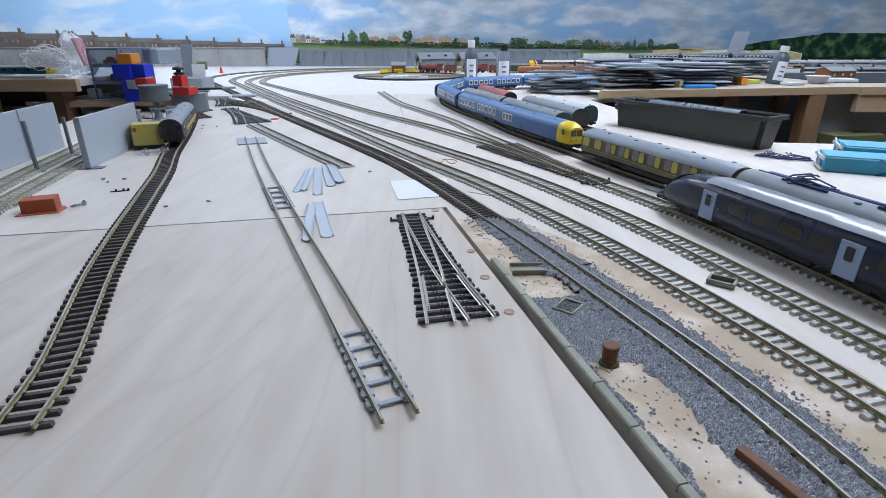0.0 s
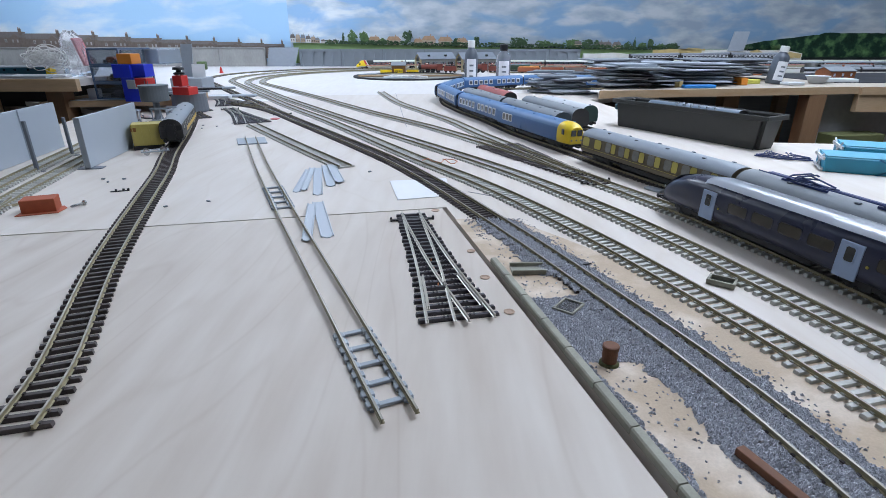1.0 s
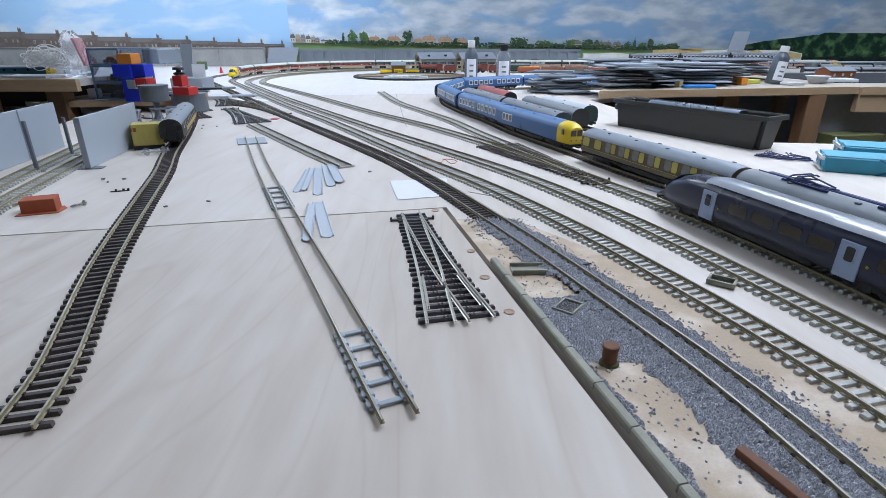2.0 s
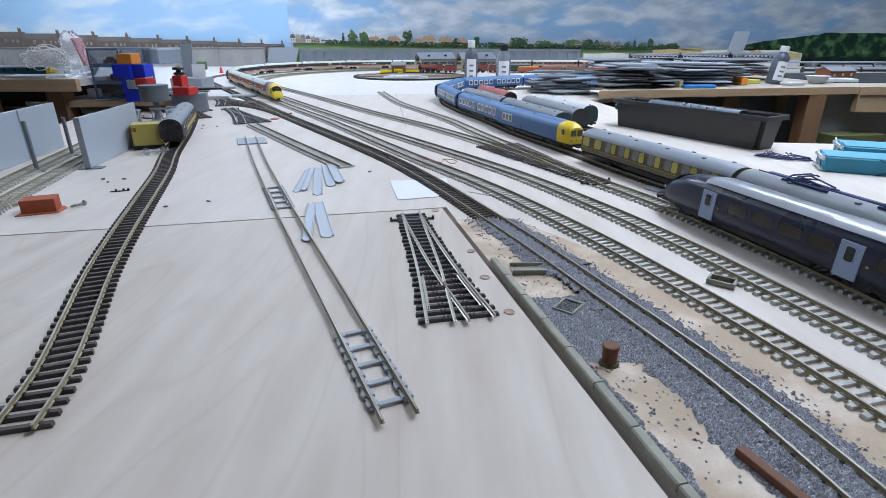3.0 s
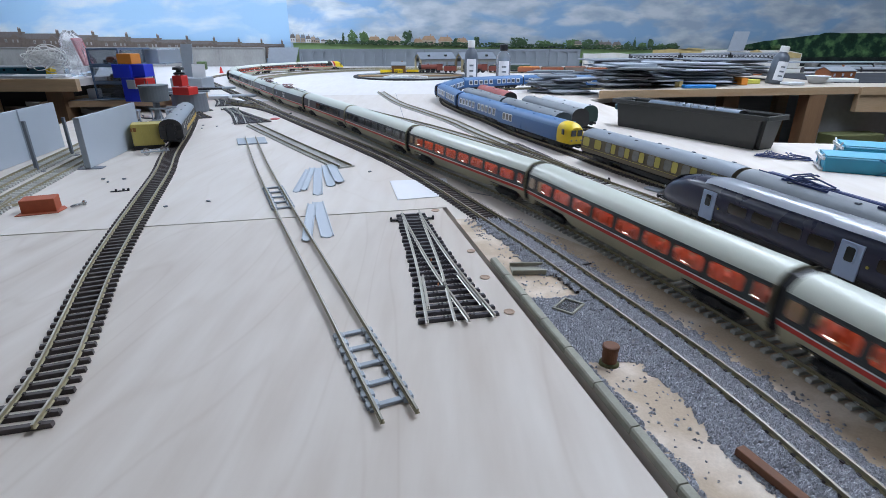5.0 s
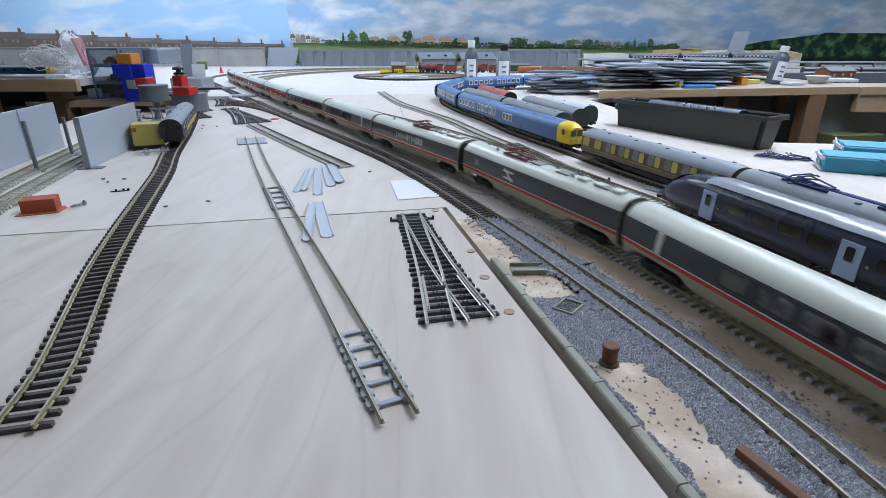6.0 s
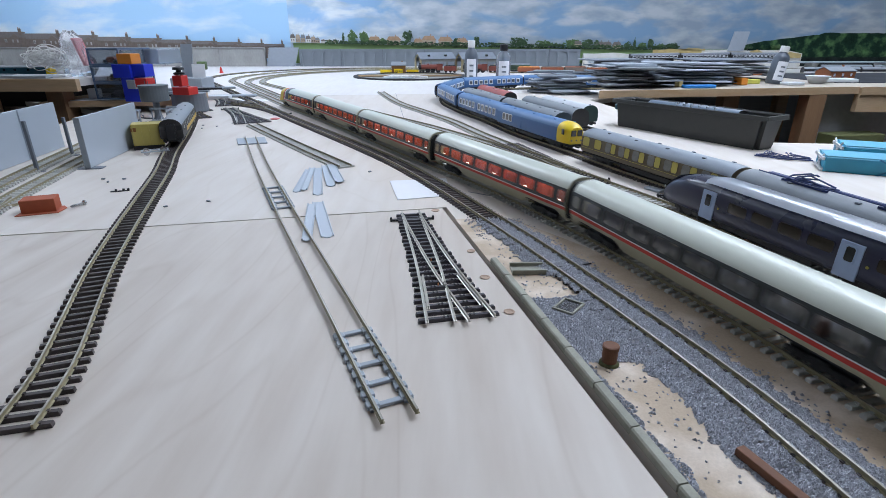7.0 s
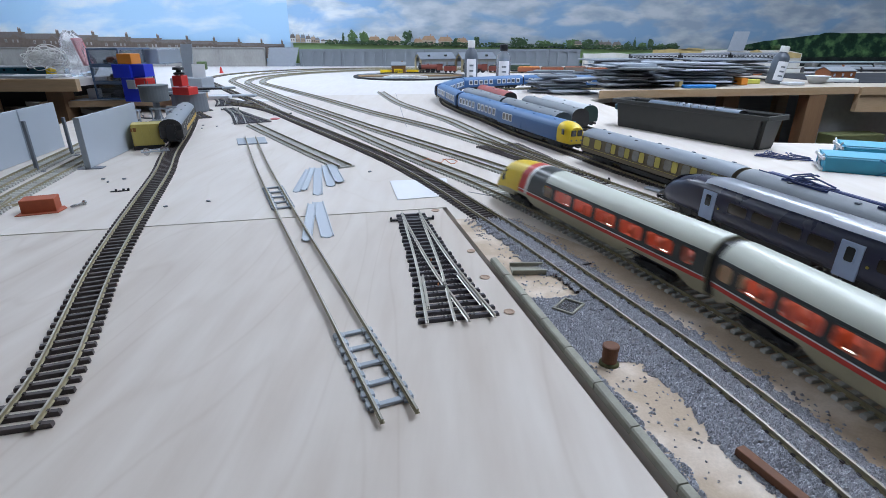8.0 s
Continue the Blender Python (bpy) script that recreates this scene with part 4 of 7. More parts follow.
# small scenic pieces on the ballast
g = empty("drain_grate", pose(0.0845, 0.311, 0.0008, 0, 0, -38), "square grey drain cover lying in grit", "drain cover")
bm = B()
for x0, x1, y0, y1 in ((-0.0075, 0.0075, -0.0095, -0.008), (-0.0075, 0.0075, 0.008, 0.0095), (-0.0075, -0.006, -0.008, 0.008), (0.006, 0.0075, -0.008, 0.008)):
    box(bm, x0, x1, y0, y1, 0, 0.0018, 0.0003)
part("rim", bm, KERB, g)
part("grating", box(B(), -0.006, 0.006, -0.008, 0.008, 0, 0.0006), BLACK, g)

st = empty("rusty_stub", pose(0.0925, 0.246, 0.0004, 0, 0, 0), "short rust-brown round stub standing in grit", "stub")
part("post", lathe(B(), [(0.0042, 0), (0.0042, 0.0095), (0.0046, 0.0098), (0.0046, 0.0118), (0.0040, 0.0122)], 24), RUST, st, smooth=False)
part("base_moss", lathe(B(), [(0.0058, 0), (0.0052, 0.0012), (0.0043, 0.0018)], 18), mat("mossy_grit", (0.10, 0.10, 0.04), 0.9, vary=0.4, scale=400, bump=0.8), st)
thing("rusty_bar", box(B(), -0.0024, 0.0024, -0.0, 0.070, 0.0, 0.0042, 0.0003), RUST, pose(0.1285, 0.1775, 0.0008, 0, 0, 201), "rust-brown square bar lying on stones", "metal bar")
rp = empty("point_lever_box", pose(0.066, 0.371, 0.0006, 0, 0, 2), "grey-green trough casting beside the kerb", "trough")
part("base", box(B(), -0.013, 0.013, -0.008, 0.008, 0, 0.0012, 0.0003), KERB, rp)
part("wall", box(B(), -0.013, 0.013, 0.0062, 0.008, 0.0012, 0.0042, 0.0003), KERB, rp)
part("wall", box(B(), -0.013, 0.013, -0.008, -0.0062, 0.0012, 0.0042, 0.0003), KERB, rp)
for x0, y0, x1, y1 in ((0.080, 0.377, 0.098, 0.372), (0.084, 0.358, 0.101, 0.372), (0.094, 0.370, 0.118, 0.381)):
    thing("point_rod", tube(B(), [(x0, y0, 0.0024), ((x0 + x1) / 2, (y0 + y1) / 2, 0.0028), (x1, y1, 0.0026)], 0.0007, 6), BLACK, None, "thin black point rod across the grit", "rod", "point rods")
fb = empty("frame_casting", pose(0.2065, 0.3490, 0, 0, 0, -38), "grey-green hollow rectangular casting on plywood", "casting")
bm = B()
for x0, x1, y0, y1 in ((-0.0095, 0.0095, -0.0065, -0.0048), (-0.0095, 0.0095, 0.0048, 0.0065), (-0.0095, -0.0078, -0.0048, 0.0048), (0.0078, 0.0095, -0.0048, 0.0048)):
    box(bm, x0, x1, y0, y1, 0, 0.0042, 0.0003)
part("wall", bm, KERB, fb)
part("well", box(B(), -0.0078, 0.0078, -0.0048, 0.0048, 0, 0.0010), BLACK, fb)


# ---- loose turnouts ----
def turnout(label, pl, pr, heel, style, group, rail_mat=SILVER, pitch=0.0090, z=0.0):
    """A point: two routes from one toe, sleepers widening to the heel, blades, check rails and a tie bar."""
    th = empty("turnout", pose(0, 0, z), label, "turnout", group)
    g = GAUGE / 2 + 0.0006
    slots = [RAIL if rail_mat is RAILTOP else mat("turnout_rail", (0.55, 0.53, 0.48), 0.35, 0.8), rail_mat]
    n1, n2 = pl.length, pr.length
    part("stock_rail", rail_bm(pl, g * pl.side, 0, n1), slots, th)
    part("stock_rail", rail_bm(pr, -g * pl.side, 0, n2), slots, th)
    part("closure_rail", rail_bm(pl, -g * pl.side, 0.014, n1 * 0.76), slots, th)
    part("closure_rail", rail_bm(pr, g * pl.side, 0.014, n2 * 0.76), slots, th)
    part("crossing_rail", rail_bm(pl, -g * pl.side, n1 * 0.79, n1), slots, th)
    part("crossing_rail", rail_bm(pr, g * pl.side, n2 * 0.79, n2), slots, th)
    part("check_rail", rail_bm(pl, (g - 0.0024) * pl.side, n1 * 0.70, n1 * 0.92), slots, th)
    part("check_rail", rail_bm(pr, -(g - 0.0024) * pl.side, n2 * 0.70, n2 * 0.92), slots, th)
    k = int(n1 / pitch)
    me = {}
    for i in range(k + 1):
        s = (i + 0.4) * pitch
        if s > n1:
            break
        a, b = pl.at(s), pr.at(s * n2 / n1)
        c, d = (a + b) / 2, (b - a)
        t = ((pl.tangent(s) + pr.tangent(s * n2 / n1)) / 2).normalized()
        wide = round((0.030 + d.length) / 0.003) * 0.003
        if wide not in me:
            me[wide] = sleeper_mesh("point_sleeper", SLEEPERS[style].materials[0], 0.0030, wide)
        shared("sleeper", me[wide], th, Matrix.Translation((c.x, c.y, 0)) @ Matrix.Rotation(math.atan2(t.y, t.x), 4, "Z"))
    p, t = pl.at(0.017), pl.tangent(0.017)
    part("tie_bar", box(B(), -0.002, 0.002, -0.0205, 0.0205, 0.0006, 0.0022, 0.0003), BLACK, th, m=Matrix.Translation((p.x, p.y, 0)) @ Matrix.Rotation(math.atan2(t.y, t.x), 4, "Z"))
    for y in (-0.021, 0.021):
        part("tie_lug", rounded(-0.0016, 0.0016, y - 0.001, y + 0.001, 0, 0.0042, 0.0004), BLACK, th, m=Matrix.Translation((p.x, p.y, 0)) @ Matrix.Rotation(math.atan2(t.y, t.x), 4, "Z"))
    for s in (0.55, 0.62, 0.75):
        q = pl.at(n1 * s)
        part("rail_bond", cyl(B(), 0.0006, 0.001, 0.0034, 8, None, pose(q.x + 0.004, q.y, 0)), COPPER, th)
    return th


def route(pts, side):
    p = Path(pts)
    p.side = side
    return p


TL = route([(-0.0335, 0.512), (-0.0265, 0.468), (-0.0115, 0.375), (-0.0010, 0.287)], -1)
TR = route([(-0.0335, 0.512), (-0.0240, 0.468), (-0.0005, 0.375), (0.0250, 0.291)], 1)
turnout("loose black-sleepered turnout with bright rails on the front board", TL, TR, 0, "black", "loose turnouts")
turnout("loose dark turnout lying across the board", route([(-0.555, 1.39), (-0.49, 1.27), (-0.425, 1.12)], -1), route([(-0.555, 1.39), (-0.475, 1.27), (-0.385, 1.15)], 1), 0, "black", "loose turnouts", z=0.001)
turnout("loose dark turnout beyond another on the board", route([(-0.70, 1.66), (-0.64, 1.56), (-0.595, 1.44)], -1), route([(-0.70, 1.66), (-0.62, 1.57), (-0.535, 1.49)], 1), 0, "black", "loose turnouts", z=0.001)
turnout("dark turnout joining the outer running line", route([(-0.375, 1.262), (-0.46, 1.40), (-0.56, 1.575)], 1), route([(-0.375, 1.262), (-0.475, 1.40), (-0.60, 1.50)], -1), 0, "wood", "laid turnouts", RAILTOP, z=0.0008)
turnout("dark turnout where the branch leaves the line", route([(0.199, 0.626), (0.168, 0.697), (0.070, 0.905)], 1), route([(0.199, 0.626), (0.168, 0.703), (0.112, 0.876)], -1), 0, "wood", "laid turnouts", RAILTOP, z=0.0008)

# ---- hand-laid rails on grey frets ----
hr = empty("hand_laid_track", Matrix.Identity(4), "two loose bright rails held by grey plastic sleeper frets", "track")
for side in (-1, 1):
    part("rail", rail_bm(PM, side * (GAUGE / 2 + 0.0005), 0, PM.length, 0.0024, 0.0052), [RAIL, mat("dull_rail_head", (0.34, 0.32, 0.27), 0.4, 0.4, vary=0.15, scale=150)], hr)


CHAIR = mesh_of("rail_chair", box(B(), -0.0024, 0.0024, -0.0034, 0.0034, 0, 0.0026, 0.0004), GREYPL)
TIE = mesh_of("fret_tie", box(B(), -0.0017, 0.0017, -GAUGE / 2, GAUGE / 2, 0.0002, 0.0022, 0.0003), GREYPL)


def fret(th, path, s0, s1, ties, lumps):
    """A ladder of moulded chairs, side strips and ties under the rails."""
    for side in (-1, 1):
        y = side * (GAUGE / 2 + 0.0005)
        for i in range(lumps):
            shared("rail_chair", CHAIR, th, sleeper_pose(path, s0 + (s1 - s0) * (i + 0.5) / lumps) @ pose(0, y, 0))
        m = sleeper_pose(path, (s0 + s1) / 2)
        part("side_strip", box(B(), -(s1 - s0) / 2, (s1 - s0) / 2, y - 0.0024, y + 0.0024, 0.0004, 0.0019), GREYPL, th, m=m)
    for i in range(ties):
        shared("fret_tie", TIE, th, sleeper_pose(path, s0 + (s1 - s0) * (0.04 + 0.92 * i / (ties - 1))))


fret(hr, PM, 0.012, 0.090, 5, 9)
fret(hr, PM, PM.near(-0.176, 0.535), PM.near(-0.212, 0.615), 5, 9)
pm = sleeper_pose(PM, PM.length - 0.026)
for y in (-0.0165, 0.0, 0.0165):
    part("end_plate", box(B(), -0.032, 0.028, y - 0.0078, y + 0.0078, 0, 0.0022, 0.0003), GREYPL, hr, m=pm)


# ---- plastic strips, card and bits on the board ----
def strip(x0, y0, x1, y1, w, z, label="pale grey plastic channel strip on the board"):
    d = Vector((x1 - x0, y1 - y0))
    th = empty("plastic_strip", Matrix.Translation((x0, y0, z)) @ Matrix.Rotation(math.atan2(d.y, d.x), 4, "Z"), label, "plastic strip", "grey plastic strips")
    n = d.length
    part("web", box(B(), 0, n, -w / 2, w / 2, 0, 0.0008), GREYSHEET, th)
    for y in (-1, 1):
        part("flange", box(B(), 0, n, y * w / 2 - 0.0006, y * w / 2 + 0.0006, 0, 0.0018, 0.0002), GREYSHEET, th)
    part("tab", cyl(B(), w * 0.32, 0, 0.0007, 14, None, pose(n, 0, 0)), GREYSHEET, th)


for x0, y0, x1, y1, w, z in ((-0.186, 0.712, -0.174, 0.600, 0.008, 0), (-0.182, 0.715, -0.166, 0.603, 0.007, 0.0015), (-0.176, 0.722, -0.146, 0.588, 0.010, 0), (-0.168, 0.735, -0.138, 0.625, 0.010, 0.0005),
                             (-0.160, 0.735, -0.130, 0.640, 0.011, 0.002), (-0.139, 0.556, -0.106, 0.448, 0.011, 0.0), (-0.143, 0.546, -0.122, 0.436, 0.008, 0.0012)):
    strip(x0, y0, x1, y1, w, z)
thing("white_card", prism(B(), [(-0.068, 0.650), (-0.051, 0.565), (-0.006, 0.578), (0.008, 0.612), (0.004, 0.663)], 0.0, 0.0006), PAPER, pose(0, 0, 0.0003), "sheet of thin white card lying on plywood", "card")
thing("white_card", prism(B(), [(-0.535, 1.60), (-0.50, 1.50), (-0.40, 1.53), (-0.43, 1.57)], 0.0, 0.0006), PAPER, pose(-0.10, 0.05, 0.0003), "thin white card strip between far lines", "card")
bk = thing("terracotta_block", box(B(), -0.0155, 0.0155, -0.010, 0.010, 0.0008, 0.0145, 0.0005), BRICKRED, pose(-0.424, 0.527, 0, 0, 0, 22), "terracotta-red painted rectangular block", "block")
thing("red_stain", prism(B(), [(-0.020, -0.014), (0.018, -0.013), (0.022, 0.004), (0.017, 0.013), (-0.017, 0.013)], 0, 0.0006), BRICKRED, pose(-0.423, 0.525, 0.0002, 0, 0, 20), "spread of terracotta paint under the block", "paint stain")
sc = empty("screw", pose(-0.393, 0.546, 0.0024, 0, 90, 70), "small silver screw lying on the board", "screw")
part("head", lathe(B(), [(0.0008, 0), (0.0030, 0.0012), (0.0032, 0.002), (0.0026, 0.0028)], 16), STEEL, sc)
part("shank", lathe(B(), [(0.0004, -0.014)] + [(0.0013 + 0.0004 * (i % 2), -0.013 + i * 0.0008) for i in range(17)], 12), STEEL, sc)
cp = empty("coupling_bar", pose(-0.385, 0.602, 0, 0, 0, 20), "small black plastic coupling bar on the board", "coupling")
part("bar", box(B(), -0.010, 0.010, -0.0012, 0.0012, 0, 0.0012, 0.0002), BLACK, cp)
for x in (-0.004, 0.004, 0.009):
    part("peg", box(B(), x - 0.0012, x + 0.0012, -0.0012, 0.0012, 0.0012, 0.0032, 0.0002), BLACK, cp)
rng = random.Random(3)
for i, (x, y) in enumerate(((-0.505, 1.115), (-0.49, 1.075), (-0.47, 1.10), (-0.455, 1.145), (-0.425, 0.645), (-0.413, 0.66), (-0.44, 0.66), (-0.262, 0.56), (-0.10, 0.70), (-0.30, 0.54))):
    thing("track_pin", box(B(), -0.0022, 0.0022, -0.0012, 0.0012, 0, 0.0016, 0.0003), GREYDK, pose(x, y, 0, 0, 0, rng.uniform(0, 180)), "tiny dark plastic chip on the board", "chip", "chips on the board")
thing("red_counter", lathe(B(), [(0.010, 0), (0.011, 0.0012), (0.009, 0.0018), (0.004, 0.0012)], 20), BRIGHTRED, pose(-0.382, 1.211, 0), "small round red counter on the board", "counter")


def squiggle(pts, label):
    thing("copper_wire", tube(B(), pts, 0.0006, 6), COPPER, None, label, "wire", "copper wires")


squiggle([(-0.03 + 0.006 * k + 0.004 * math.sin(k * 1.9), 0.742 + 0.011 * math.sin(k * 1.3), 0.007 + 0.001 * math.sin(k)) for k in range(9)], "curled copper wire across two lines")
squiggle([(0.0 + 0.004 * k, 0.740 + 0.012 * math.cos(k * 0.9), 0.006 + 0.001 * math.cos(k)) for k in range(6)], "short curl of copper wire beside rails")
for x0, y0, x1, y1 in ((0.030, 0.600, 0.062, 0.578), (0.05, 0.455, 0.075, 0.462), (-0.05, 0.83, 0.0, 0.72), (-0.16, 1.83, -0.075, 1.09)):
    thing("pencil_line", box(B(), 0, math.hypot(x1 - x0, y1 - y0), -0.0006, 0.0006, 0, 0.0003), GREYDK, pose(x0, y0, 0.0002, 0, 0, math.degrees(math.atan2(y1 - y0, x1 - x0))), "thin dark pencil line drawn on plywood", "pencil line", "pencil lines")


# ---- parked rolling stock ----
def offset_path(path, d, s0, s1):
    pts = []
    k = 24
    for i in range(k + 1):
        s = s0 + (s1 - s0) * i / k
        p, t = path.at(s), path.tangent(s)
        pts.append((p.x + t.y * d, p.y - t.x * d))
    return Path(pts)


CP = [(0.0156, 0.0112), (0.0168, 0.0122), (0.0172, 0.0140), (0.0176, 0.0190), (0.0176, 0.0225), (0.0172, 0.0300), (0.0168, 0.0330), (0.0150, 0.0368), (0.0118, 0.0398), (0.0070, 0.0422), (0.0, 0.0432)]


def round_nose(half, length, drop=0.6, narrow=0.35, rake=0.0):
    """Rounds the front end in plan and in height."""
    def mod(x, w, z):
        d = half - x
        if d < length:
            u = 1 - d / length
            w *= 1 - narrow * u ** 2.2
            top = 0.0432 - drop * 0.0432 * u ** 2.4
            z = min(z, 0.009 + (z - 0.009) * (top - 0.009) / (0.0432 - 0.009)) if z > 0.009 else z
            x -= rake * max(0, z - 0.02) * u
        return (x, w, z)
    return mod


def coach(name, label, length, idx, slots, mod=None, xs=None, matfn=None, prof=CP, bog=None, group="parked coaches", vents=0, vent_mat=None, under=True):
    th = empty(name, Matrix.Identity(4), label, "train car", group)
    half = length / 2
    xs = xs or [-half, -half + 0.001, -half * 0.5, 0, half * 0.5, half - 0.001, half]
    sharpen(part("body", body_bm(xs, prof, idx, mod, matfn), slots, th))
    for s in (-1, 1):
        shared("bogie", BOGIE, th, pose(s * (bog or half - 0.045), 0, 0))
    if under:
        part("underframe", box(box(B(), -half * 0.35, half * 0.35, -0.013, 0.013, 0.0035, 0.0085, 0.0008), -half + 0.004, half - 0.004, -0.014, 0.014, 0.0078, 0.0095), BLACK, th)
    for i in range(vents):
        part("roof_vent", rounded(-0.0022, 0.0022, -0.0016, 0.0016, 0, 0.0018, 0.0005), vent_mat or GREYDK, th, m=pose(-half * 0.85 + i * length * 0.85 / max(1, vents - 1), 0.0062 * (-1) ** i, 0.0416))
    for s in (-1, 1):
        part("buffer_beam", box(B(), s * half - 0.0004, s * half + 0.0012, -0.014, 0.014, 0.0072, 0.0098), BLACK, th)
        for y in (-0.010, 0.010):
            part("buffer", cyl(B(), 0.0016, 0, 0.0045, 10, 0.0022, Matrix.Translation((s * (half + 0.0005), y, 0.0085)) @ Matrix.Rotation(s * math.pi / 2, 4, "Y")), BLACK, th)
    return th


def windows(th, mesh, xs, z, y=0.0176, tilt=4, name="window"):
    for x in xs:
        for side in (-1, 1):
            shared(name, mesh, th, side_pose(x, side, z, y, tilt))


def put(th, path, s, facing=1, bog=0.085):
    th.matrix_basis = car_pose(path, s, facing, bog)
    return th


# blue streamlined train on the curved siding
PW = pane_mesh("pullman_window", 0.0120, 0.0100, WINGREY, OFFWHITE, 0.0024)
PWBIG = pane_mesh("pullman_window_bay", 0.0110, 0.0105, PALEGLASS, OFFWHITE, 0.0016)
BI = [0, 0, 0, 0, 0, 0, 1, 1, 1, 1]
P_LEN = 0.257
half = P_LEN / 2
px_ = [-half, 0.0, half - 0.060, half - 0.042, half - 0.030, half - 0.022, half - 0.014, half - 0.008, half - 0.004, half]
power = coach("streamlined_train_car", "blue streamlined power car with a yellow rounded cab", P_LEN, BI, [BLUE, BLUEROOF, YELLOW], round_nose(half, 0.024, 0.16, 0.30), px_,
              lambda x, b, j: 2 if x > half - 0.031 else b, group="blue streamlined train", vents=7, vent_mat=BLUEROOF)
windows(power, PWBIG, (-0.098, -0.084, -0.070), 0.0262)
part("cab_door", box(B(), -0.005, 0.005, -0.0003, 0.0008, -0.009, 0.010, 0.0003), BLUE, power, m=side_pose(-0.030, -1, 0.0235, 0.0176))
for y in (-0.0055, 0.0055):
    part("windscreen", rounded(-0.0044, 0.0044, -0.0008, 0.0008, -0.0046, 0.0046, 0.0006), WINDARK, power, m=Matrix.Translation((half + 0.0002, y, 0.0275)) @ Matrix.Rotation(math.pi / 2, 4, "Z"))
    part("cab_side_window", rounded(-0.0040, 0.0040, -0.0008, 0.0008, -0.0042, 0.0042, 0.0006), WINDARK, power, m=Matrix.Translation((half - 0.0135, math.copysign(0.0166, y), 0.0285)) @ Matrix.Rotation(math.copysign(-0.12, y), 4, "Z"))
for y in (-0.0085, 0.0, 0.0085):
    part("marker_lamp", lathe(B(), [(0.0012, 0), (0.0012, 0.0008), (0.0007, 0.0012)], 10), GREYDK, power, m=Matrix.Translation((half - 0.0002, y, 0.0165)) @ Matrix.Rotation(math.pi / 2, 4, "Y"))
part("coupling", box(B(), half, half + 0.010, -0.0016, 0.0016, 0.006, 0.0085, 0.0004), BLACK, power)
S_P = PF.near(0.212, 0.838) - 0.014
S_U = PF.near(0.2125, 0.800) - 0.021
put(power, PF, S_P + half, 1, 0.085)
trailer = coach("streamlined_train_car", "blue streamlined coach with white-framed windows", P_LEN, BI, [BLUE, BLUEROOF], group="blue streamlined train", vents=5, vent_mat=BLUEROOF)
windows(trailer, PW, [-0.104 + i * 0.0215 for i in range(5)] + [0.018 + i * 0.0215 for i in range(5)], 0.0262)
part("door", box(B(), -0.005, 0.005, -0.0003, 0.0006, -0.009, 0.010, 0.0003), BLUE, trailer, m=side_pose(0.0, -1, 0.0235, 0.0176))
for s in (-1, 1):
    part("gangway", rounded(-0.002, 0.002, -0.0140, 0.0140, 0.0105, 0.0365, 0.0008), BLACK, trailer, m=pose(s * (half + 0.0025), 0, 0))
put(trailer, PF, S_P + half + 0.267, 1)
for k in range(2, 6):
    copy_thing(trailer, car_pose(PF, S_P + half + 0.267 * k, 1, 0.085))

# umber coach with yellow blinds
UI = [0, 0, 0, 0, 0, 0, 1, 1, 1, 1]
umber = coach("umber_coach", "dark umber coach with yellow window blinds and grey roof", 0.266, UI, [UMBER, mat("lead_grey_roof", (0.26, 0.30, 0.35), 0.45, vary=0.1, scale=60), SATIN], xs=[-0.133, -0.128, -0.120, 0, 0.120, 0.128, 0.133],
              mod=lambda x, w, z: (x, w, z if z < 0.034 or abs(x) < 0.125 else 0.034 + (z - 0.034) * (1 - 14 * (abs(x) - 0.125))), vents=9)
BLIND = pane_mesh("blind_window", 0.0095, 0.0125, OCHRE, UMBER, 0.0006)
PALEW = pane_mesh("saloon_pane", 0.0120, 0.0125, PALEGLASS, UMBER, 0.0006)
xs = [-0.115 + i * 0.0285 for i in range(9)]
windows(umber, BLIND, xs[2:], 0.0262)
windows(umber, pane_mesh("wide_blind_window", 0.0160, 0.0125, OCHRE, UMBER, 0.0006), (-0.121, -0.093), 0.0262)
windows(umber, PALEW, [x - 0.0115 for x in xs[2:]], 0.0262)
part("waist_lining", box(B(), -0.130, 0.130, -0.0002, 0.0005, -0.0002, 0.0002), OCHRE, umber, m=side_pose(0, -1, 0.0175, 0.0176))
umber.matrix_basis = car_pose(PF, S_U - 0.1345, 1, 0.085)

# grey-roofed electric units behind the navy train
GI = [0, 0, 0, 0, 1, 1, 2, 2, 2, 2]
unit = coach("electric_unit_car", "grey-roofed electric unit car with blue pantographs", 0.268, GI, [SATIN, TEAL, ROOFMID], group="grey-roofed unit", vents=8)
BLUEPAN = mat("pantograph_blue", (0.03, 0.05, 0.16), 0.5)
for x in (0.02, -0.07):
    bm = panto_bm()
    part("pantograph", bm, BLUEPAN, unit, m=pose(x, 0.002, 0.0428))
for x0, x1, w in ((-0.118, -0.092, 0.0030), (-0.048, -0.006, 0.0022), (0.044, 0.070, 0.0030), (0.082, 0.124, 0.0022)):
    part("roof_gear", box(B(), x0, x1, 0.0072 - w, 0.0072 + w, 0.0408, 0.0440, 0.0005), BLUEPAN, unit)
part("roof_busbar", tube(B(), [(-0.12, -0.004, 0.0455), (-0.04, -0.005, 0.0458), (0.06, -0.004, 0.0455), (0.12, -0.005, 0.0452)], 0.0006, 6), BLUEPAN, unit)
windows(unit, pane_mesh("unit_window", 0.020, 0.009, WINDARK), [-0.10 + i * 0.028 for i in range(8)], 0.0265)
unit.matrix_basis = car_pose(PF, S_U - 0.269 - 0.008 - 0.1345, 1, 0.085)
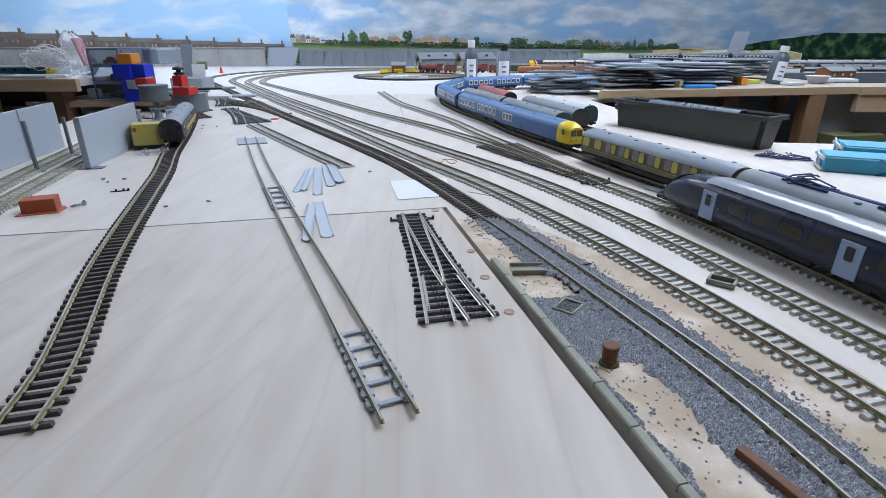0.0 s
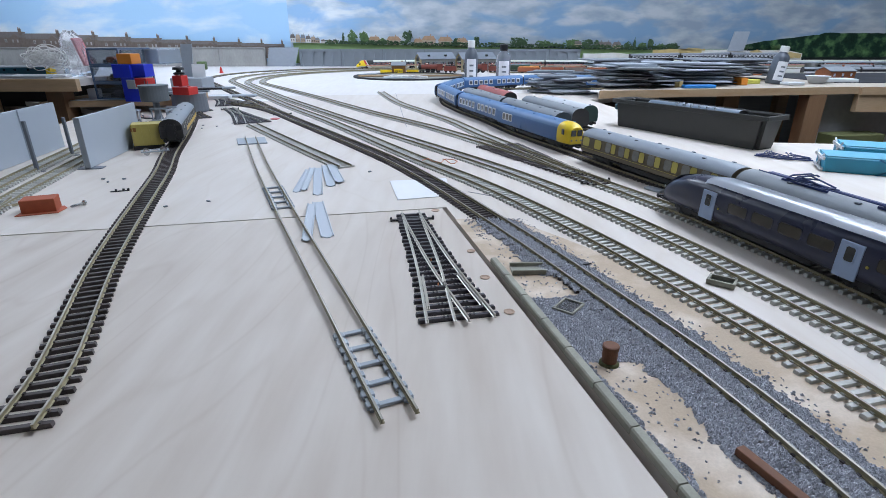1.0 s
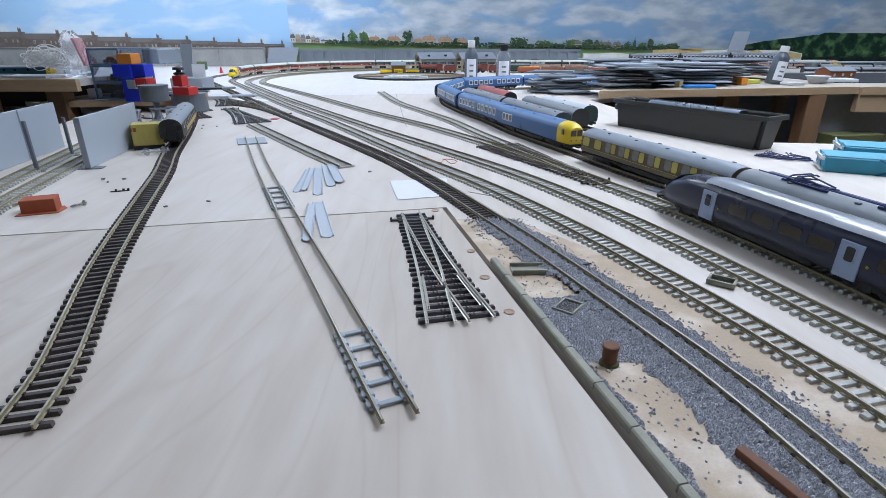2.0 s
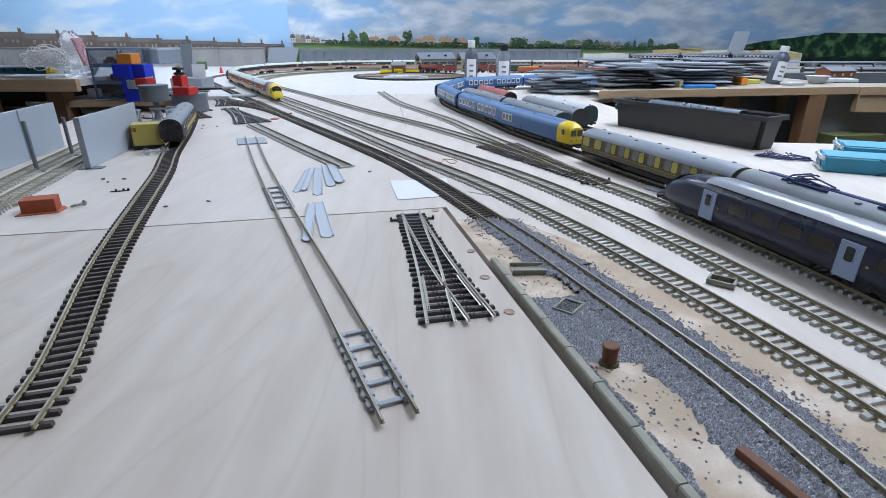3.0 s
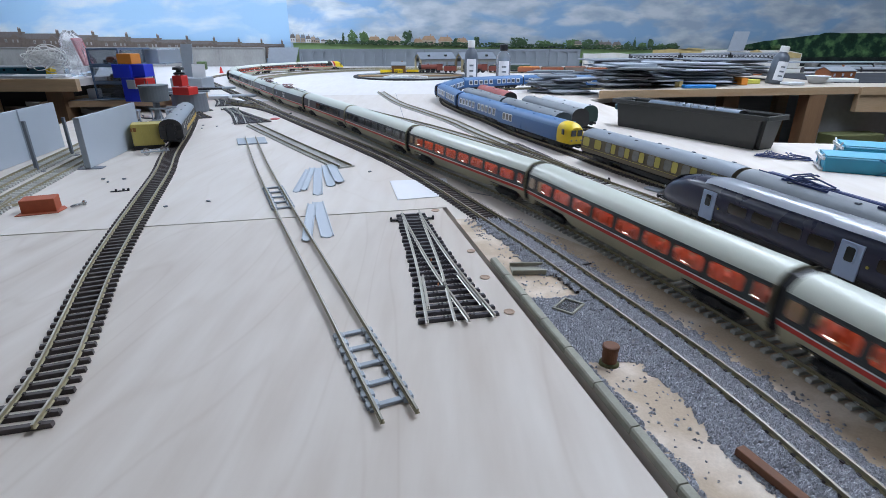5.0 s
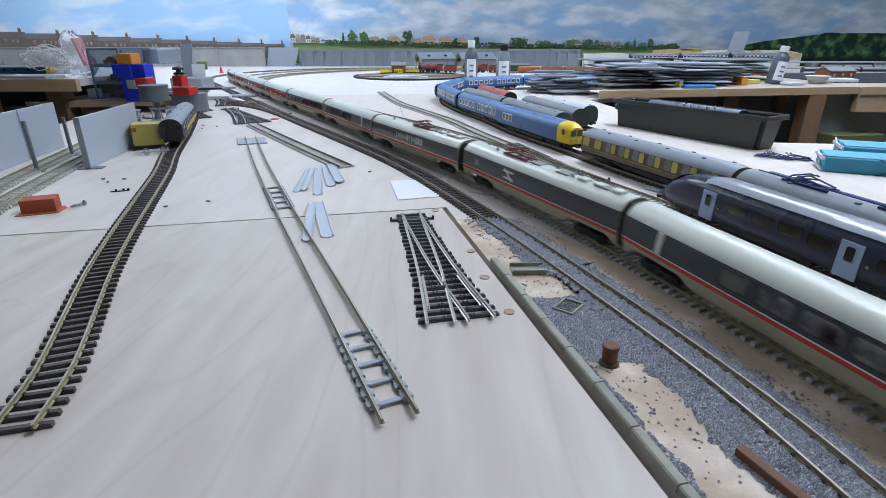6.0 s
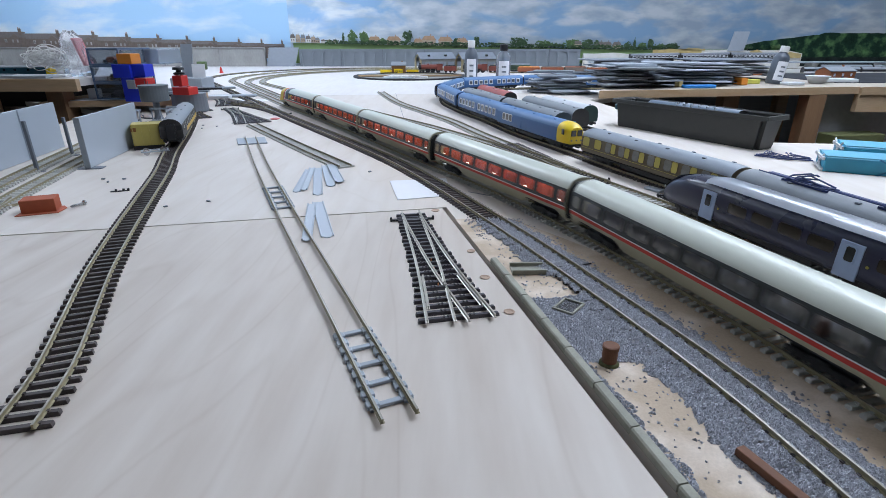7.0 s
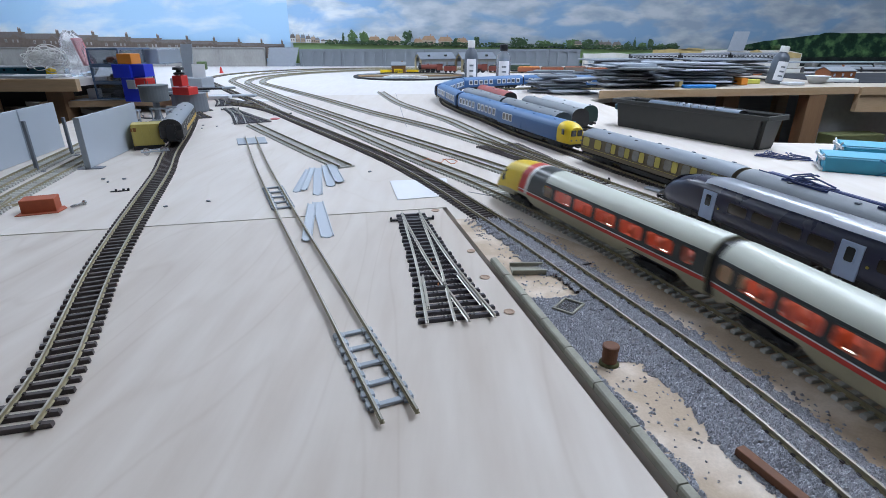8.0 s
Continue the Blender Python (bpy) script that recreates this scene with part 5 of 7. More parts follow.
copy_thing(unit, car_pose(PF, S_U - 0.277 - 0.1345 - 0.276, 1, 0.085))

# navy high-speed unit, nose away from the camera
N_LEN = 0.268
nh = N_LEN / 2
NP = [(0.0142, 0.0090), (0.0163, 0.0108), (0.0172, 0.0140), (0.0178, 0.0190), (0.0178, 0.0225), (0.0173, 0.0300), (0.0167, 0.0340), (0.0150, 0.0378), (0.0110, 0.0408), (0.0060, 0.0424), (0.0, 0.0430)]
NI = [0, 0, 0, 0, 0, 0, 0, 1, 1, 1]
N_CUT = [(0.0, 0.0160, 0.0062), (0.003, 0.0210, 0.0100), (0.008, 0.0262, 0.0130), (0.015, 0.0312, 0.0150), (0.024, 0.0362, 0.0162), (0.036, 0.0402, 0.0171), (0.050, 0.0424, 0.0176), (0.066, 0.0430, 0.0178)]


def navy_mod(x, w, z):
    d = nh - x
    if d < 0.066:
        a = [c[0] for c in N_CUT]
        top, hw = np.interp(d, a, [c[1] for c in N_CUT]), np.interp(d, a, [c[2] for c in N_CUT])
        low = 0.0065 + 0.0035 * max(0, 1 - d / 0.008)
        z = low + (z - 0.0065) * (top - low) / (0.0430 - 0.0065)
        w *= hw / 0.0178
        w *= 1 - 0.20 * max(0, 1 - d / 0.045) * max(0, (z - 0.016) / 0.027)
    return (x, w, z)


nxs = [-nh, -nh + 0.03, 0, nh - 0.10, nh - 0.066] + [nh - d for d in (0.058, 0.050, 0.043, 0.036, 0.030, 0.024, 0.019, 0.015, 0.011, 0.008, 0.005, 0.003, 0.0)]
navy = coach("high_speed_car", "glossy navy high-speed driving car with pale blue doors", N_LEN, NI, [NAVY, NAVY, SATIN], navy_mod, nxs, None, NP, 0.088, "navy high-speed train")
rxs = [-nh + 0.030, -nh + 0.038, -0.02, nh - 0.072, nh - 0.060]
bm = B()
rows = []
for x in rxs:
    e = 0.6 if x in (rxs[0], rxs[-1]) else 1
    rows.append([bm.verts.new((x, y * (1 if e == 1 else 0.9), z + (0.0024 if e == 1 else 0.0004))) for y, z in ((-0.0150, 0.0379), (-0.0112, 0.0408), (-0.006, 0.0424), (0, 0.0430), (0.006, 0.0424), (0.0112, 0.0408), (0.0150, 0.0379))])
for a, b in zip(rows, rows[1:]):
    for j in range(6):
        bm.faces.new((a[j], b[j], b[j + 1], a[j + 1]))
bmesh.ops.solidify(bm, geom=bm.faces[:], thickness=0.0012)
bmesh.ops.recalc_face_normals(bm, faces=bm.faces[:])
sharpen(part("roof_fairing", bm, mat("silver_white_fairing", (0.70, 0.74, 0.80), 0.18, 0.25, vary=0.06, scale=60), navy, "pale silver roof fairing"))
for i in range(9):
    part("roof_slot", box(B(), -0.0030, 0.0030, -0.0025, 0.0025, -0.0002, 0.0004, 0.0002), WHITE, navy, m=pose(nh - 0.100 - (i % 5) * 0.009 - (i // 5) * 0.085, -0.0085, 0.0437, 17, 0, 0))
DOORW = pane_mesh("door_pane", 0.0068, 0.0105, WINDARK, PALEBLUE, 0.0012)
for x in (nh - 0.074, nh - 0.209):
    for side in (-1, 1):
        dr = part("door", rounded(-0.0085, 0.0085, -0.0006, 0.0008, -0.0135, 0.0125, 0.0004), PALEBLUE, navy, "pale blue passenger door", m=side_pose(x, side, 0.0218, 0.0176, 3))
        shared("pane", DOORW, dr, pose(0, -0.0006, 0.004))
        part("door_button", lathe(B(), [(0.0011, 0), (0.0011, 0.0005), (0.0007, 0.0008)], 10), OCHRE, navy, m=side_pose(x - 0.0135, side, 0.0215, 0.0178, 3) @ Matrix.Rotation(math.pi / 2, 4, "X"))
windows(navy, pane_mesh("navy_window", 0.0205, 0.0090, WINBROWN, NAVY, 0.0006), [nh - 0.108 - i * 0.0262 for i in range(4)] + [-nh + 0.030], 0.0258, 0.0176, 3)
part("number_bar", box(B(), -0.008, 0.008, -0.0003, 0.0004, -0.0006, 0.0006), OFFWHITE, navy, m=side_pose(0.010, -1, 0.0165, 0.0178))
for sx in (-1, 1):
    part("nose_lamp", lathe(B(), [(0.0014, 0), (0.0012, 0.0006), (0.0006, 0.0009)], 10), OFFWHITE, navy, m=Matrix.Translation((nh - 0.006, sx * 0.0115, 0.0215)) @ Matrix.Rotation(math.pi / 2, 4, "Y") @ Matrix.Rotation(sx * -0.8, 4, "X"))
part("windscreen", prism(B(), [(-0.008, 0), (0.008, 0), (0.0095, 0.015), (-0.0095, 0.015)], -0.0003, 0.0006), WINDARK, navy, m=Matrix.Translation((nh - 0.0105, 0, 0.0285)) @ Matrix.Rotation(math.pi / 2, 4, "Z") @ Matrix.Rotation(radians(32), 4, "X"))
part("tread_plate", box(B(), -0.030, 0.016, -0.0122, -0.0105, 0.0025, 0.0048, 0.0004), OFFWHITE, navy, m=pose(nh - 0.045, 0, 0))
S_N = PD.near(0.236, 0.532)
put(navy, PD, S_N - nh, -1, 0.088)
navy2 = coach("high_speed_car", "glossy navy high-speed coach with dark windows", 0.340, NI, [NAVY, NAVY, SATIN], None, None, None, NP, 0.118, "navy high-speed train", vents=6)
windows(navy2, pane_mesh("navy_window_long", 0.0245, 0.0090, WINBROWN, NAVY, 0.0006), [-0.12 + i * 0.032 for i in range(8)], 0.0258, 0.0176, 3)
put(navy2, PD, S_N - 0.272 - 0.170, -1, 0.118)

# coaches on the inner sidings
PG = offset_path(PF, 0.052, PF.near(0.246, 0.695) + 0.12, PF.near(0.004, 1.6) + 0.42)
PH = offset_path(PF, 0.112, PF.near(0.246, 0.695) + 0.30, PF.near(0.004, 1.6) + 0.35)
track("dark siding beside the blue streamlined train", PG, 0, PG.length, "wood", parts=90, group="sidings")
track("dark siding inside the far loop", PH, 0, PH.length, "wood", parts=90, group="sidings")
grey = coach("grey_coach", "weathered dark grey coach with a flat grey roof", 0.262, [0, 0, 0, 0, 0, 0, 1, 1, 1, 1], [mat("blue_grey_side", (0.035, 0.06, 0.075), 0.5), ROOFMID], vents=8, group="inner siding coaches")
windows(grey, pane_mesh("grey_coach_window", 0.013, 0.0095, PALEGLASS), [-0.10 + i * 0.025 for i in range(9)], 0.0262)
put(grey, PG, 0.26, 1)
copy_thing(grey, car_pose(PG, 0.53, 1, 0.085))
white = coach("white_coach", "grey coach with white window frames and black end", 0.25, [0, 0, 0, 0, 0, 0, 1, 1, 1, 1], [GREYDK, ROOFMID, WHITE, SATIN], vents=4, group="inner siding coaches",
              matfn=lambda x, b, j: 3 if abs(x) > 0.124 else b)
windows(white, pane_mesh("white_coach_window", 0.018, 0.010, WINDARK, OFFWHITE), [-0.10 + i * 0.028 for i in range(8)], 0.0268)
put(white, PH, 0.11, 1)
PK = offset_path(PF, 0.156, PF.near(0.246, 0.695) + 0.30, PF.near(0.004, 1.6) + 0.10)
track("dark siding beyond the grey coach", PK, 0, PK.length, "wood", parts=60, group="sidings")
pale = coach("pale_roofed_coach", "dark green coach with an off-white roof and white window frames", 0.20, [0, 0, 0, 0, 0, 0, 1, 1, 1, 1], [mat("coach_dark_green", (0.02, 0.05, 0.045), 0.45), OFFWHITE], vents=3, group="inner siding coaches")
windows(pale, pane_mesh("pale_coach_window", 0.016, 0.0095, WINDARK, OFFWHITE, 0.0018), [-0.08 + i * 0.032 for i in range(6)], 0.0268)
part("coupling", box(B(), 0.100, 0.112, -0.0016, 0.0016, 0.006, 0.0085, 0.0004), BLACK, pale)
put(pale, PK, 0.125, 1)
redc = coach("red_roofed_locomotive", "faded red-roofed electric locomotive with white cab", 0.235, [0, 0, 0, 0, 2, 2, 1, 1, 1, 1], [SATIN, REDROOF, OFFWHITE], vents=3, group="inner siding coaches")
windows(redc, pane_mesh("red_cab_window", 0.014, 0.009, WINDARK, REDROOF), (-0.09, -0.05, 0.05, 0.09), 0.0268)
for x in (-0.05, 0.03):
    part("roof_strip", box(B(), -0.001, 0.001, -0.012, 0.012, 0.0415, 0.0432), OFFWHITE, redc, m=pose(x, 0, 0))
put(redc, PH, 0.44, 1)

# ---- right-hand bench, tub and boxes ----
tub = empty("plastic_tub", pose(0.458, 0.994, 0, 0, 0, 118.6), "long black plastic trough holding train parts", "plastic tub")
bm = B()
outer = [(-0.153, -0.023, 0.0), (0.153, -0.023, 0.0), (0.153, 0.023, 0.0), (-0.153, 0.023, 0.0)]
rings = []
for k, z in ((1.0, 0.0), (1.10, 0.050), (1.14, 0.050), (1.14, 0.054), (1.09, 0.054), (1.07, 0.052), (0.985, 0.004)):
    rings.append([bm.verts.new((x + math.copysign(0.060 * (k - 1), x), y + math.copysign(0.040 * (k - 1), y), z)) for x, y, _ in outer])
for a, b in zip(rings, rings[1:]):
    for i in range(4):
        bm.faces.new((a[i], a[(i + 1) % 4], b[(i + 1) % 4], b[i]))
bm.faces.new(rings[0][::-1])
bm.faces.new(rings[-1])
bmesh.ops.bevel(bm, geom=[e for e in bm.edges if abs(e.verts[0].co.z - e.verts[1].co.z) > 0.02], offset=0.006, segments=2, affect="EDGES")
bmesh.ops.recalc_face_normals(bm, faces=bm.faces[:])
part("trough", bm, TUB, tub)
rim = B()
for x0, x1, y0, y1 in ((-0.1642, 0.1642, -0.0305, -0.0282), (-0.1642, 0.1642, 0.0282, 0.0305), (-0.1642, -0.1612, -0.0282, 0.0282), (0.1612, 0.1642, -0.0282, 0.0282)):
    box(rim, x0, x1, y0, y1, 0.047, 0.0552, 0.0008)
part("rim", rim, TUB, tub)
inside = coach("coach_shell", "glossy grey coach shell lying in the trough", 0.19, [0, 0, 0, 0, 0, 0, 1, 1, 1, 1], [SATIN, mat("shell_roof_slate_blue", (0.10, 0.14, 0.19), 0.3)], under=False, group="")
for i in range(6):
    part("roof_rib", box(B(), -0.0008, 0.0008, -0.0125, 0.0125, 0.0402, 0.0436), OFFWHITE, inside, m=pose(-0.05 + i * 0.016, 0, 0))
inside.matrix_basis = pose(0.462, 0.987, 0.014, 0, 0, 118.6)
thing("coach_chassis", rounded(-0.06, 0.06, -0.012, 0.012, 0, 0.012, 0.002), TEAL, pose(0.404, 1.093, 0.036, 0, 6, 118.6), "dark teal coach chassis lying in the trough", "chassis")

BENCH_Z = 0.030
bench = empty("bench_right", Matrix.Identity(4), "rough pine bench beside the layout, piled with parts", "bench")
part("top", prism(B(), [(0.45, 1.56), (1.30, 1.70), (2.6, 1.72), (2.6, 2.58), (0.62, 2.34), (0.62, 1.95)], BENCH_Z - 0.018, BENCH_Z), mat("worn_bench_board", (0.42, 0.37, 0.31), 0.7, vary=0.2, scale=12), bench)
part("front_rail", prism(B(), [(0.449, 1.553), (1.30, 1.694), (1.30, 1.699), (0.449, 1.559)], BENCH_Z - 0.020, BENCH_Z + 0.0015), PINE, bench)
part("side_rail", prism(B(), [(1.302, 1.690), (2.6, 1.66), (2.6, 1.71), (1.302, 1.712)], BENCH_Z - 0.075, BENCH_Z - 0.001), PINE, bench)
part("front_rail", prism(B(), [(1.302, 1.684), (2.6, 1.654), (2.6, 1.659), (1.302, 1.6885)], BENCH_Z - 0.022, BENCH_Z + 0.0015), PINE, bench)
for x, y, w in ((1.160, 1.69, 0.027), (0.90, 1.70, 0.024)):
    part("leg", box(B(), x - w, x + w, y - 0.02, y + 0.03, -0.9, BENCH_Z - 0.021), PINE_DARK if w < 0.03 else PINE, bench)
part("back_panel", box(B(), 1.20, 2.6, 1.765, 1.78, -0.9, BENCH_Z - 0.02), mat("shelf_panel", (0.50, 0.50, 0.52), 0.8), bench)
low = empty("low_shelf", Matrix.Identity(4), "low shelf under the bench with cardboard and packets", "shelf")
part("board", box(B(), 0.78, 1.18, 1.66, 2.0, -0.215, -0.20), PINE_DARK, low)
part("ledge", box(B(), 1.205, 1.6, 1.67, 1.76, -0.215, -0.20), PINE_DARK, low)
part("post", box(B(), 0.80, 0.83, 1.9, 1.94, -0.9, -0.216), PINE_DARK, low)
for x, y, z, sx, sy, sz, mt, lb in ((0.97, 1.72, -0.199, 0.05, 0.05, 0.03, BRIGHTRED, "red packet on the low shelf"), (0.94, 1.84, -0.199, 0.12, 0.05, 0.09, CARDBOARD, "brown cardboard box on the low shelf"),
                                    (1.33, 1.715, -0.199, 0.09, 0.035, 0.085, mat("olive_box", (0.16, 0.17, 0.07), 0.7), "olive-green box on the low shelf"), (1.00, 1.84, -0.107, 0.06, 0.04, 0.05, OFFWHITE, "pale carton stacked under the bench")):
    thing("storage_box", rounded(-sx, sx, -sy, sy, 0, sz, 0.003), mt, pose(x, y, z, 0, 0, 6), lb, "box", "boxes under the bench")

# sky-blue crates on the board's edge
for cx, cy, lx, ly, hz, rz in ((0.597, 0.698, 0.072, 0.026, 0.0205, -24), (0.690, 0.772, 0.085, 0.030, 0.0200, -24)):
    cr = empty("blue_crate", pose(cx, cy, 0, 0, 0, rz), "sky-blue model container with a white braced end", "container", "blue containers")
    part("body", rounded(-lx, lx, -ly, ly, 0, hz, 0.0012), SKYBLUE, cr)
    part("end_frame", box(box(B(), -lx - 0.003, -lx - 0.0004, -ly, ly, 0.002, 0.005), -lx - 0.003, -lx - 0.0004, -ly, ly, hz - 0.005, hz - 0.001), OFFWHITE, cr)
    for k in (-1, 1):
        part("brace", box(B(), -0.001, 0.001, -ly * 0.9, ly * 0.9, -0.001, 0.001), OFFWHITE, cr, m=pose(-lx - 0.0016, 0, hz / 2, k * 32, 0, 0))
        part("side_brace", box(B(), -lx * 0.35, lx * 0.35, -0.001, 0.001, -0.001, 0.001), mat("crate_blue_dark", (0.015, 0.16, 0.30), 0.5), cr, m=pose(0.01, -ly - 0.0008, hz / 2, 0, k * 25, 0))
    part("lid", box(B(), -lx * 0.98, lx * 0.98, -ly * 0.95, ly * 0.95, hz, hz + 0.0012), mat("pale_crate_top", (0.10, 0.40, 0.55), 0.5), cr)
tp = empty("pantograph_spare", pose(0.512, 0.785, 0.001, 0, 0, -40), "spare dark blue pantograph frame lying on plywood", "pantograph")
for i in range(2):
    part("frame", panto_bm(), BLUEPAN, tp, m=pose(-0.012 + i * 0.028, 0.004 * (i % 2), 0, 0, 0, 18 * i))
thing("grey_wedge", rounded(-0.012, 0.012, -0.006, 0.006, 0, 0.003, 0.0008), GREYSHEET, pose(0.254, 0.606, 0, 0, 0, -60), "small grey plastic plate between tracks", "plastic plate")


# stacks of grey plastic sheets
def sheet_stack(x, y, z, n, w, d, seed, label):
    th = empty("sheet_stack", pose(x, y, z), label, "plastic sheets", "stacks of grey sheets")
    r = random.Random(seed)
    h = 0.0
    for i in range(n):
        sx, sy, t = w * r.uniform(0.5, 1.0), d * r.uniform(0.45, 1.0), r.uniform(0.0026, 0.0048)
        part("sheet", box(B(), -sx, sx, -sy, sy, 0, t, 0.0004), r.choice((GREYPL, ROOFMID, ROOFMID, GREYDK, GREYPL, ROOFMID)), th,
             m=pose(r.uniform(-0.06, 0.06), r.uniform(-0.04, 0.04), h, 0, r.uniform(-0.5, 0.5), r.uniform(-26, 26)))
        h += t + 0.0004
    return th


sheet_stack(0.60, 1.72, BENCH_Z + 0.001, 15, 0.09, 0.09, 1, "uneven stack of slate-grey plastic sheets on the bench")
sheet_stack(0.83, 1.86, BENCH_Z + 0.001, 16, 0.15, 0.10, 2, "broad stack of dark grey plastic sheets on the bench")
sheet_stack(1.02, 2.05, BENCH_Z + 0.001, 17, 0.17, 0.10, 5, "tall stack of grey plastic sheets on the bench")
sheet_stack(0.70, 2.12, BENCH_Z + 0.001, 17, 0.13, 0.09, 6, "stack of pale grey plastic sheets towards the wall")
sheet_stack(0.40, 1.84, 0.001, 12, 0.10, 0.07, 7, "low stack of grey plastic sheets inside the loop")
sheet_stack(0.50, 2.24, 0.001, 13, 0.15, 0.08, 8, "low stack of grey plastic sheets behind the loop")


def bottle(x, y, z, r, h, body, cap, label, lean=0, clear=False):
    th = empty("glue_bottle", pose(x, y, z, 0, lean, 0), label, "bottle", "bottles")
    part("flask", lathe(B(), [(r * 0.92, 0), (r, h * 0.02), (r, h * 0.68), (r * 0.86, h * 0.76), (r * 0.48, h * 0.83), (r * 0.46, h * 0.86)], 28), body, th, smooth=True)
    part("cap", lathe(B(), [(r * 0.55, h * 0.845), (r * 0.56, h * 0.99), (r * 0.50, h)], 24), cap, th)
    lb = B()
    n = 10
    pts = [(-0.75 + 1.5 * i / n) for i in range(n + 1)]
    for a, b in zip(pts, pts[1:]):
        vs = [lb.verts.new((math.sin(q) * r * 1.012, -math.cos(q) * r * 1.012, w)) for q, w in ((a, h * 0.10), (b, h * 0.10), (b, h * 0.60), (a, h * 0.60))]
        lb.faces.new(vs)
    bmesh.ops.remove_doubles(lb, verts=lb.verts[:], dist=1e-6)
    bmesh.ops.solidify(lb, geom=lb.faces[:], thickness=-0.0004)
    lab = part("paper_label", lb, PAPER, th, "white paper label")
    for i in range(3):
        part("print_bar", box(B(), -r * 0.3, r * 0.3, -r * 1.03 - 0.0004, -r * 1.02, h * (0.2 + 0.12 * i), h * (0.24 + 0.12 * i)), GREYDK, lab)
    return th


bottle(0.108, 2.12, 0.001, 0.025, 0.164, mat("slate_bottle", (0.10, 0.12, 0.15), 0.4), WHITE, "dark grey glue bottle with white cap and label")
bottle(0.235, 2.15, 0.001, 0.028, 0.150, CLEARBOX, SATIN, "clear liquid bottle with black cap and pale label")
bottle(1.10, 1.82, BENCH_Z + 0.001, 0.024, 0.118, mat("slate_bottle_two", (0.10, 0.12, 0.15), 0.4), WHITE, "dark grey glue bottle with white cap on the bench", 8)

thing("dark_sheet", prism(B(), [(1.34, 1.86), (2.58, 1.80), (2.58, 2.50), (1.30, 2.36)], 0, 0.0015), mat("dark_grey_sheet", (0.045, 0.048, 0.055), 0.95, vary=0.3, scale=8, spec=0.08), pose(0, 0, BENCH_Z + 0.0004), "dark grey road sheet spread over the bench", "sheet")

# clutter on the bench
for x, y, sx, sy, sz, rz, mt, lb, nm in ((0.97, 1.78, 0.012, 0.02, 0.022, 10, ORANGE, "small orange carton on the bench", "carton"), (1.02, 1.82, 0.035, 0.008, 0.014, 4, mat("lemon_card", (0.62, 0.60, 0.12), 0.6), "lemon-yellow strip of card on the bench", "card_strip"),
                                         (0.78, 1.66, 0.05, 0.012, 0.009, 6, mat("royal_blue", (0.02, 0.22, 0.60), 0.5), "bright blue rag on the bench", "rag"), (0.735, 1.70, 0.008, 0.01, 0.02, 30, TANFOAM, "small tan block on the bench", "foam_block"),
                                         (1.14, 1.78, 0.03, 0.02, 0.008, 12, OFFWHITE, "white paper scraps on the bench", "paper_scrap"), (1.36, 1.90, 0.06, 0.035, 0.012, -6, OFFWHITE, "white plastic tray on the bench", "tray")):
    thing(nm, rounded(-sx, sx, -sy, sy, 0, sz, 0.0015), mt, pose(x, y, BENCH_Z + 0.001, 0, 0, rz), lb, nm.replace("_", " "))
bw = B()
lathe(bw, [(0.022, 0), (0.036, 0.024), (0.038, 0.024), (0.034, 0.022), (0.020, 0.003)], 24)
thing("bowl", bw, OFFWHITE, pose(1.26, 1.84, BENCH_Z + 0.001), "small white plastic bowl on the bench", "bowl", smooth=True)


def hut(x, y, z, sx, sy, h, rise, wall, roof, rz, label, windows_n=2, group="model buildings"):
    """A gabled model building with door, windows and chimney."""
    th = empty("model_building", pose(x, y, z, 0, 0, rz), label, "model building", group)
    bm = B()
    prism(bm, [(-sy, 0), (sy, 0), (sy, h), (0, h + rise), (-sy, h)], -sx, sx)
    bmesh.ops.transform(bm, matrix=Matrix.Rotation(math.pi / 2, 4, "Z") @ Matrix.Rotation(math.pi / 2, 4, "X"), verts=bm.verts[:])
    part("wall", bm, wall, th)
    sl = math.atan2(rise, sy)
    ln = math.hypot(rise, sy) + 0.004
    for k in (-1, 1):
        part("roof", box(B(), -sx - 0.003, sx + 0.003, -ln / 2, ln / 2, 0, 0.0018), roof, th, m=Matrix.Translation((0, k * sy * 0.52, h + rise * 0.5 + 0.0008)) @ Matrix.Rotation(-k * sl, 4, "X"))
    for i in range(windows_n):
        xx = -sx + 2 * sx * (i + 0.5) / windows_n
        part("window", box(B(), -0.004, 0.004, -0.0006, 0.0006, -0.005, 0.005), OFFWHITE, th, m=pose(xx, -sy - 0.0004, h * 0.55))
    part("door", box(B(), -0.004, 0.004, -0.0006, 0.0006, 0, 0.016), SATIN, th, m=pose(sx * 0.02, -sy - 0.0003, 0))
    part("chimney", box(B(), -0.003, 0.003, -0.003, 0.003, 0, 0.014, 0.0004), wall, th, m=pose(sx * 0.5, 0, h + rise * 0.6))
    return th


ORBRICK = mat("orange_brick", (0.34, 0.12, 0.05), 0.8, vary=0.2, scale=200)
hut(1.50, 2.10, BENCH_Z, 0.055, 0.035, 0.026, 0.014, ORBRICK, ROOFMID, 10, "orange brick station building with grey roof", 3)
hut(1.02, 2.30, BENCH_Z, 0.05, 0.03, 0.03, 0.012, BROWNWALL, ROOFMID, 0, "brown brick goods hut with grey roof", 3)
hut(1.28, 2.30, BENCH_Z, 0.04, 0.03, 0.022, 0.010, ORBRICK, SLATE, -5, "low red brick hut on the bench", 2)


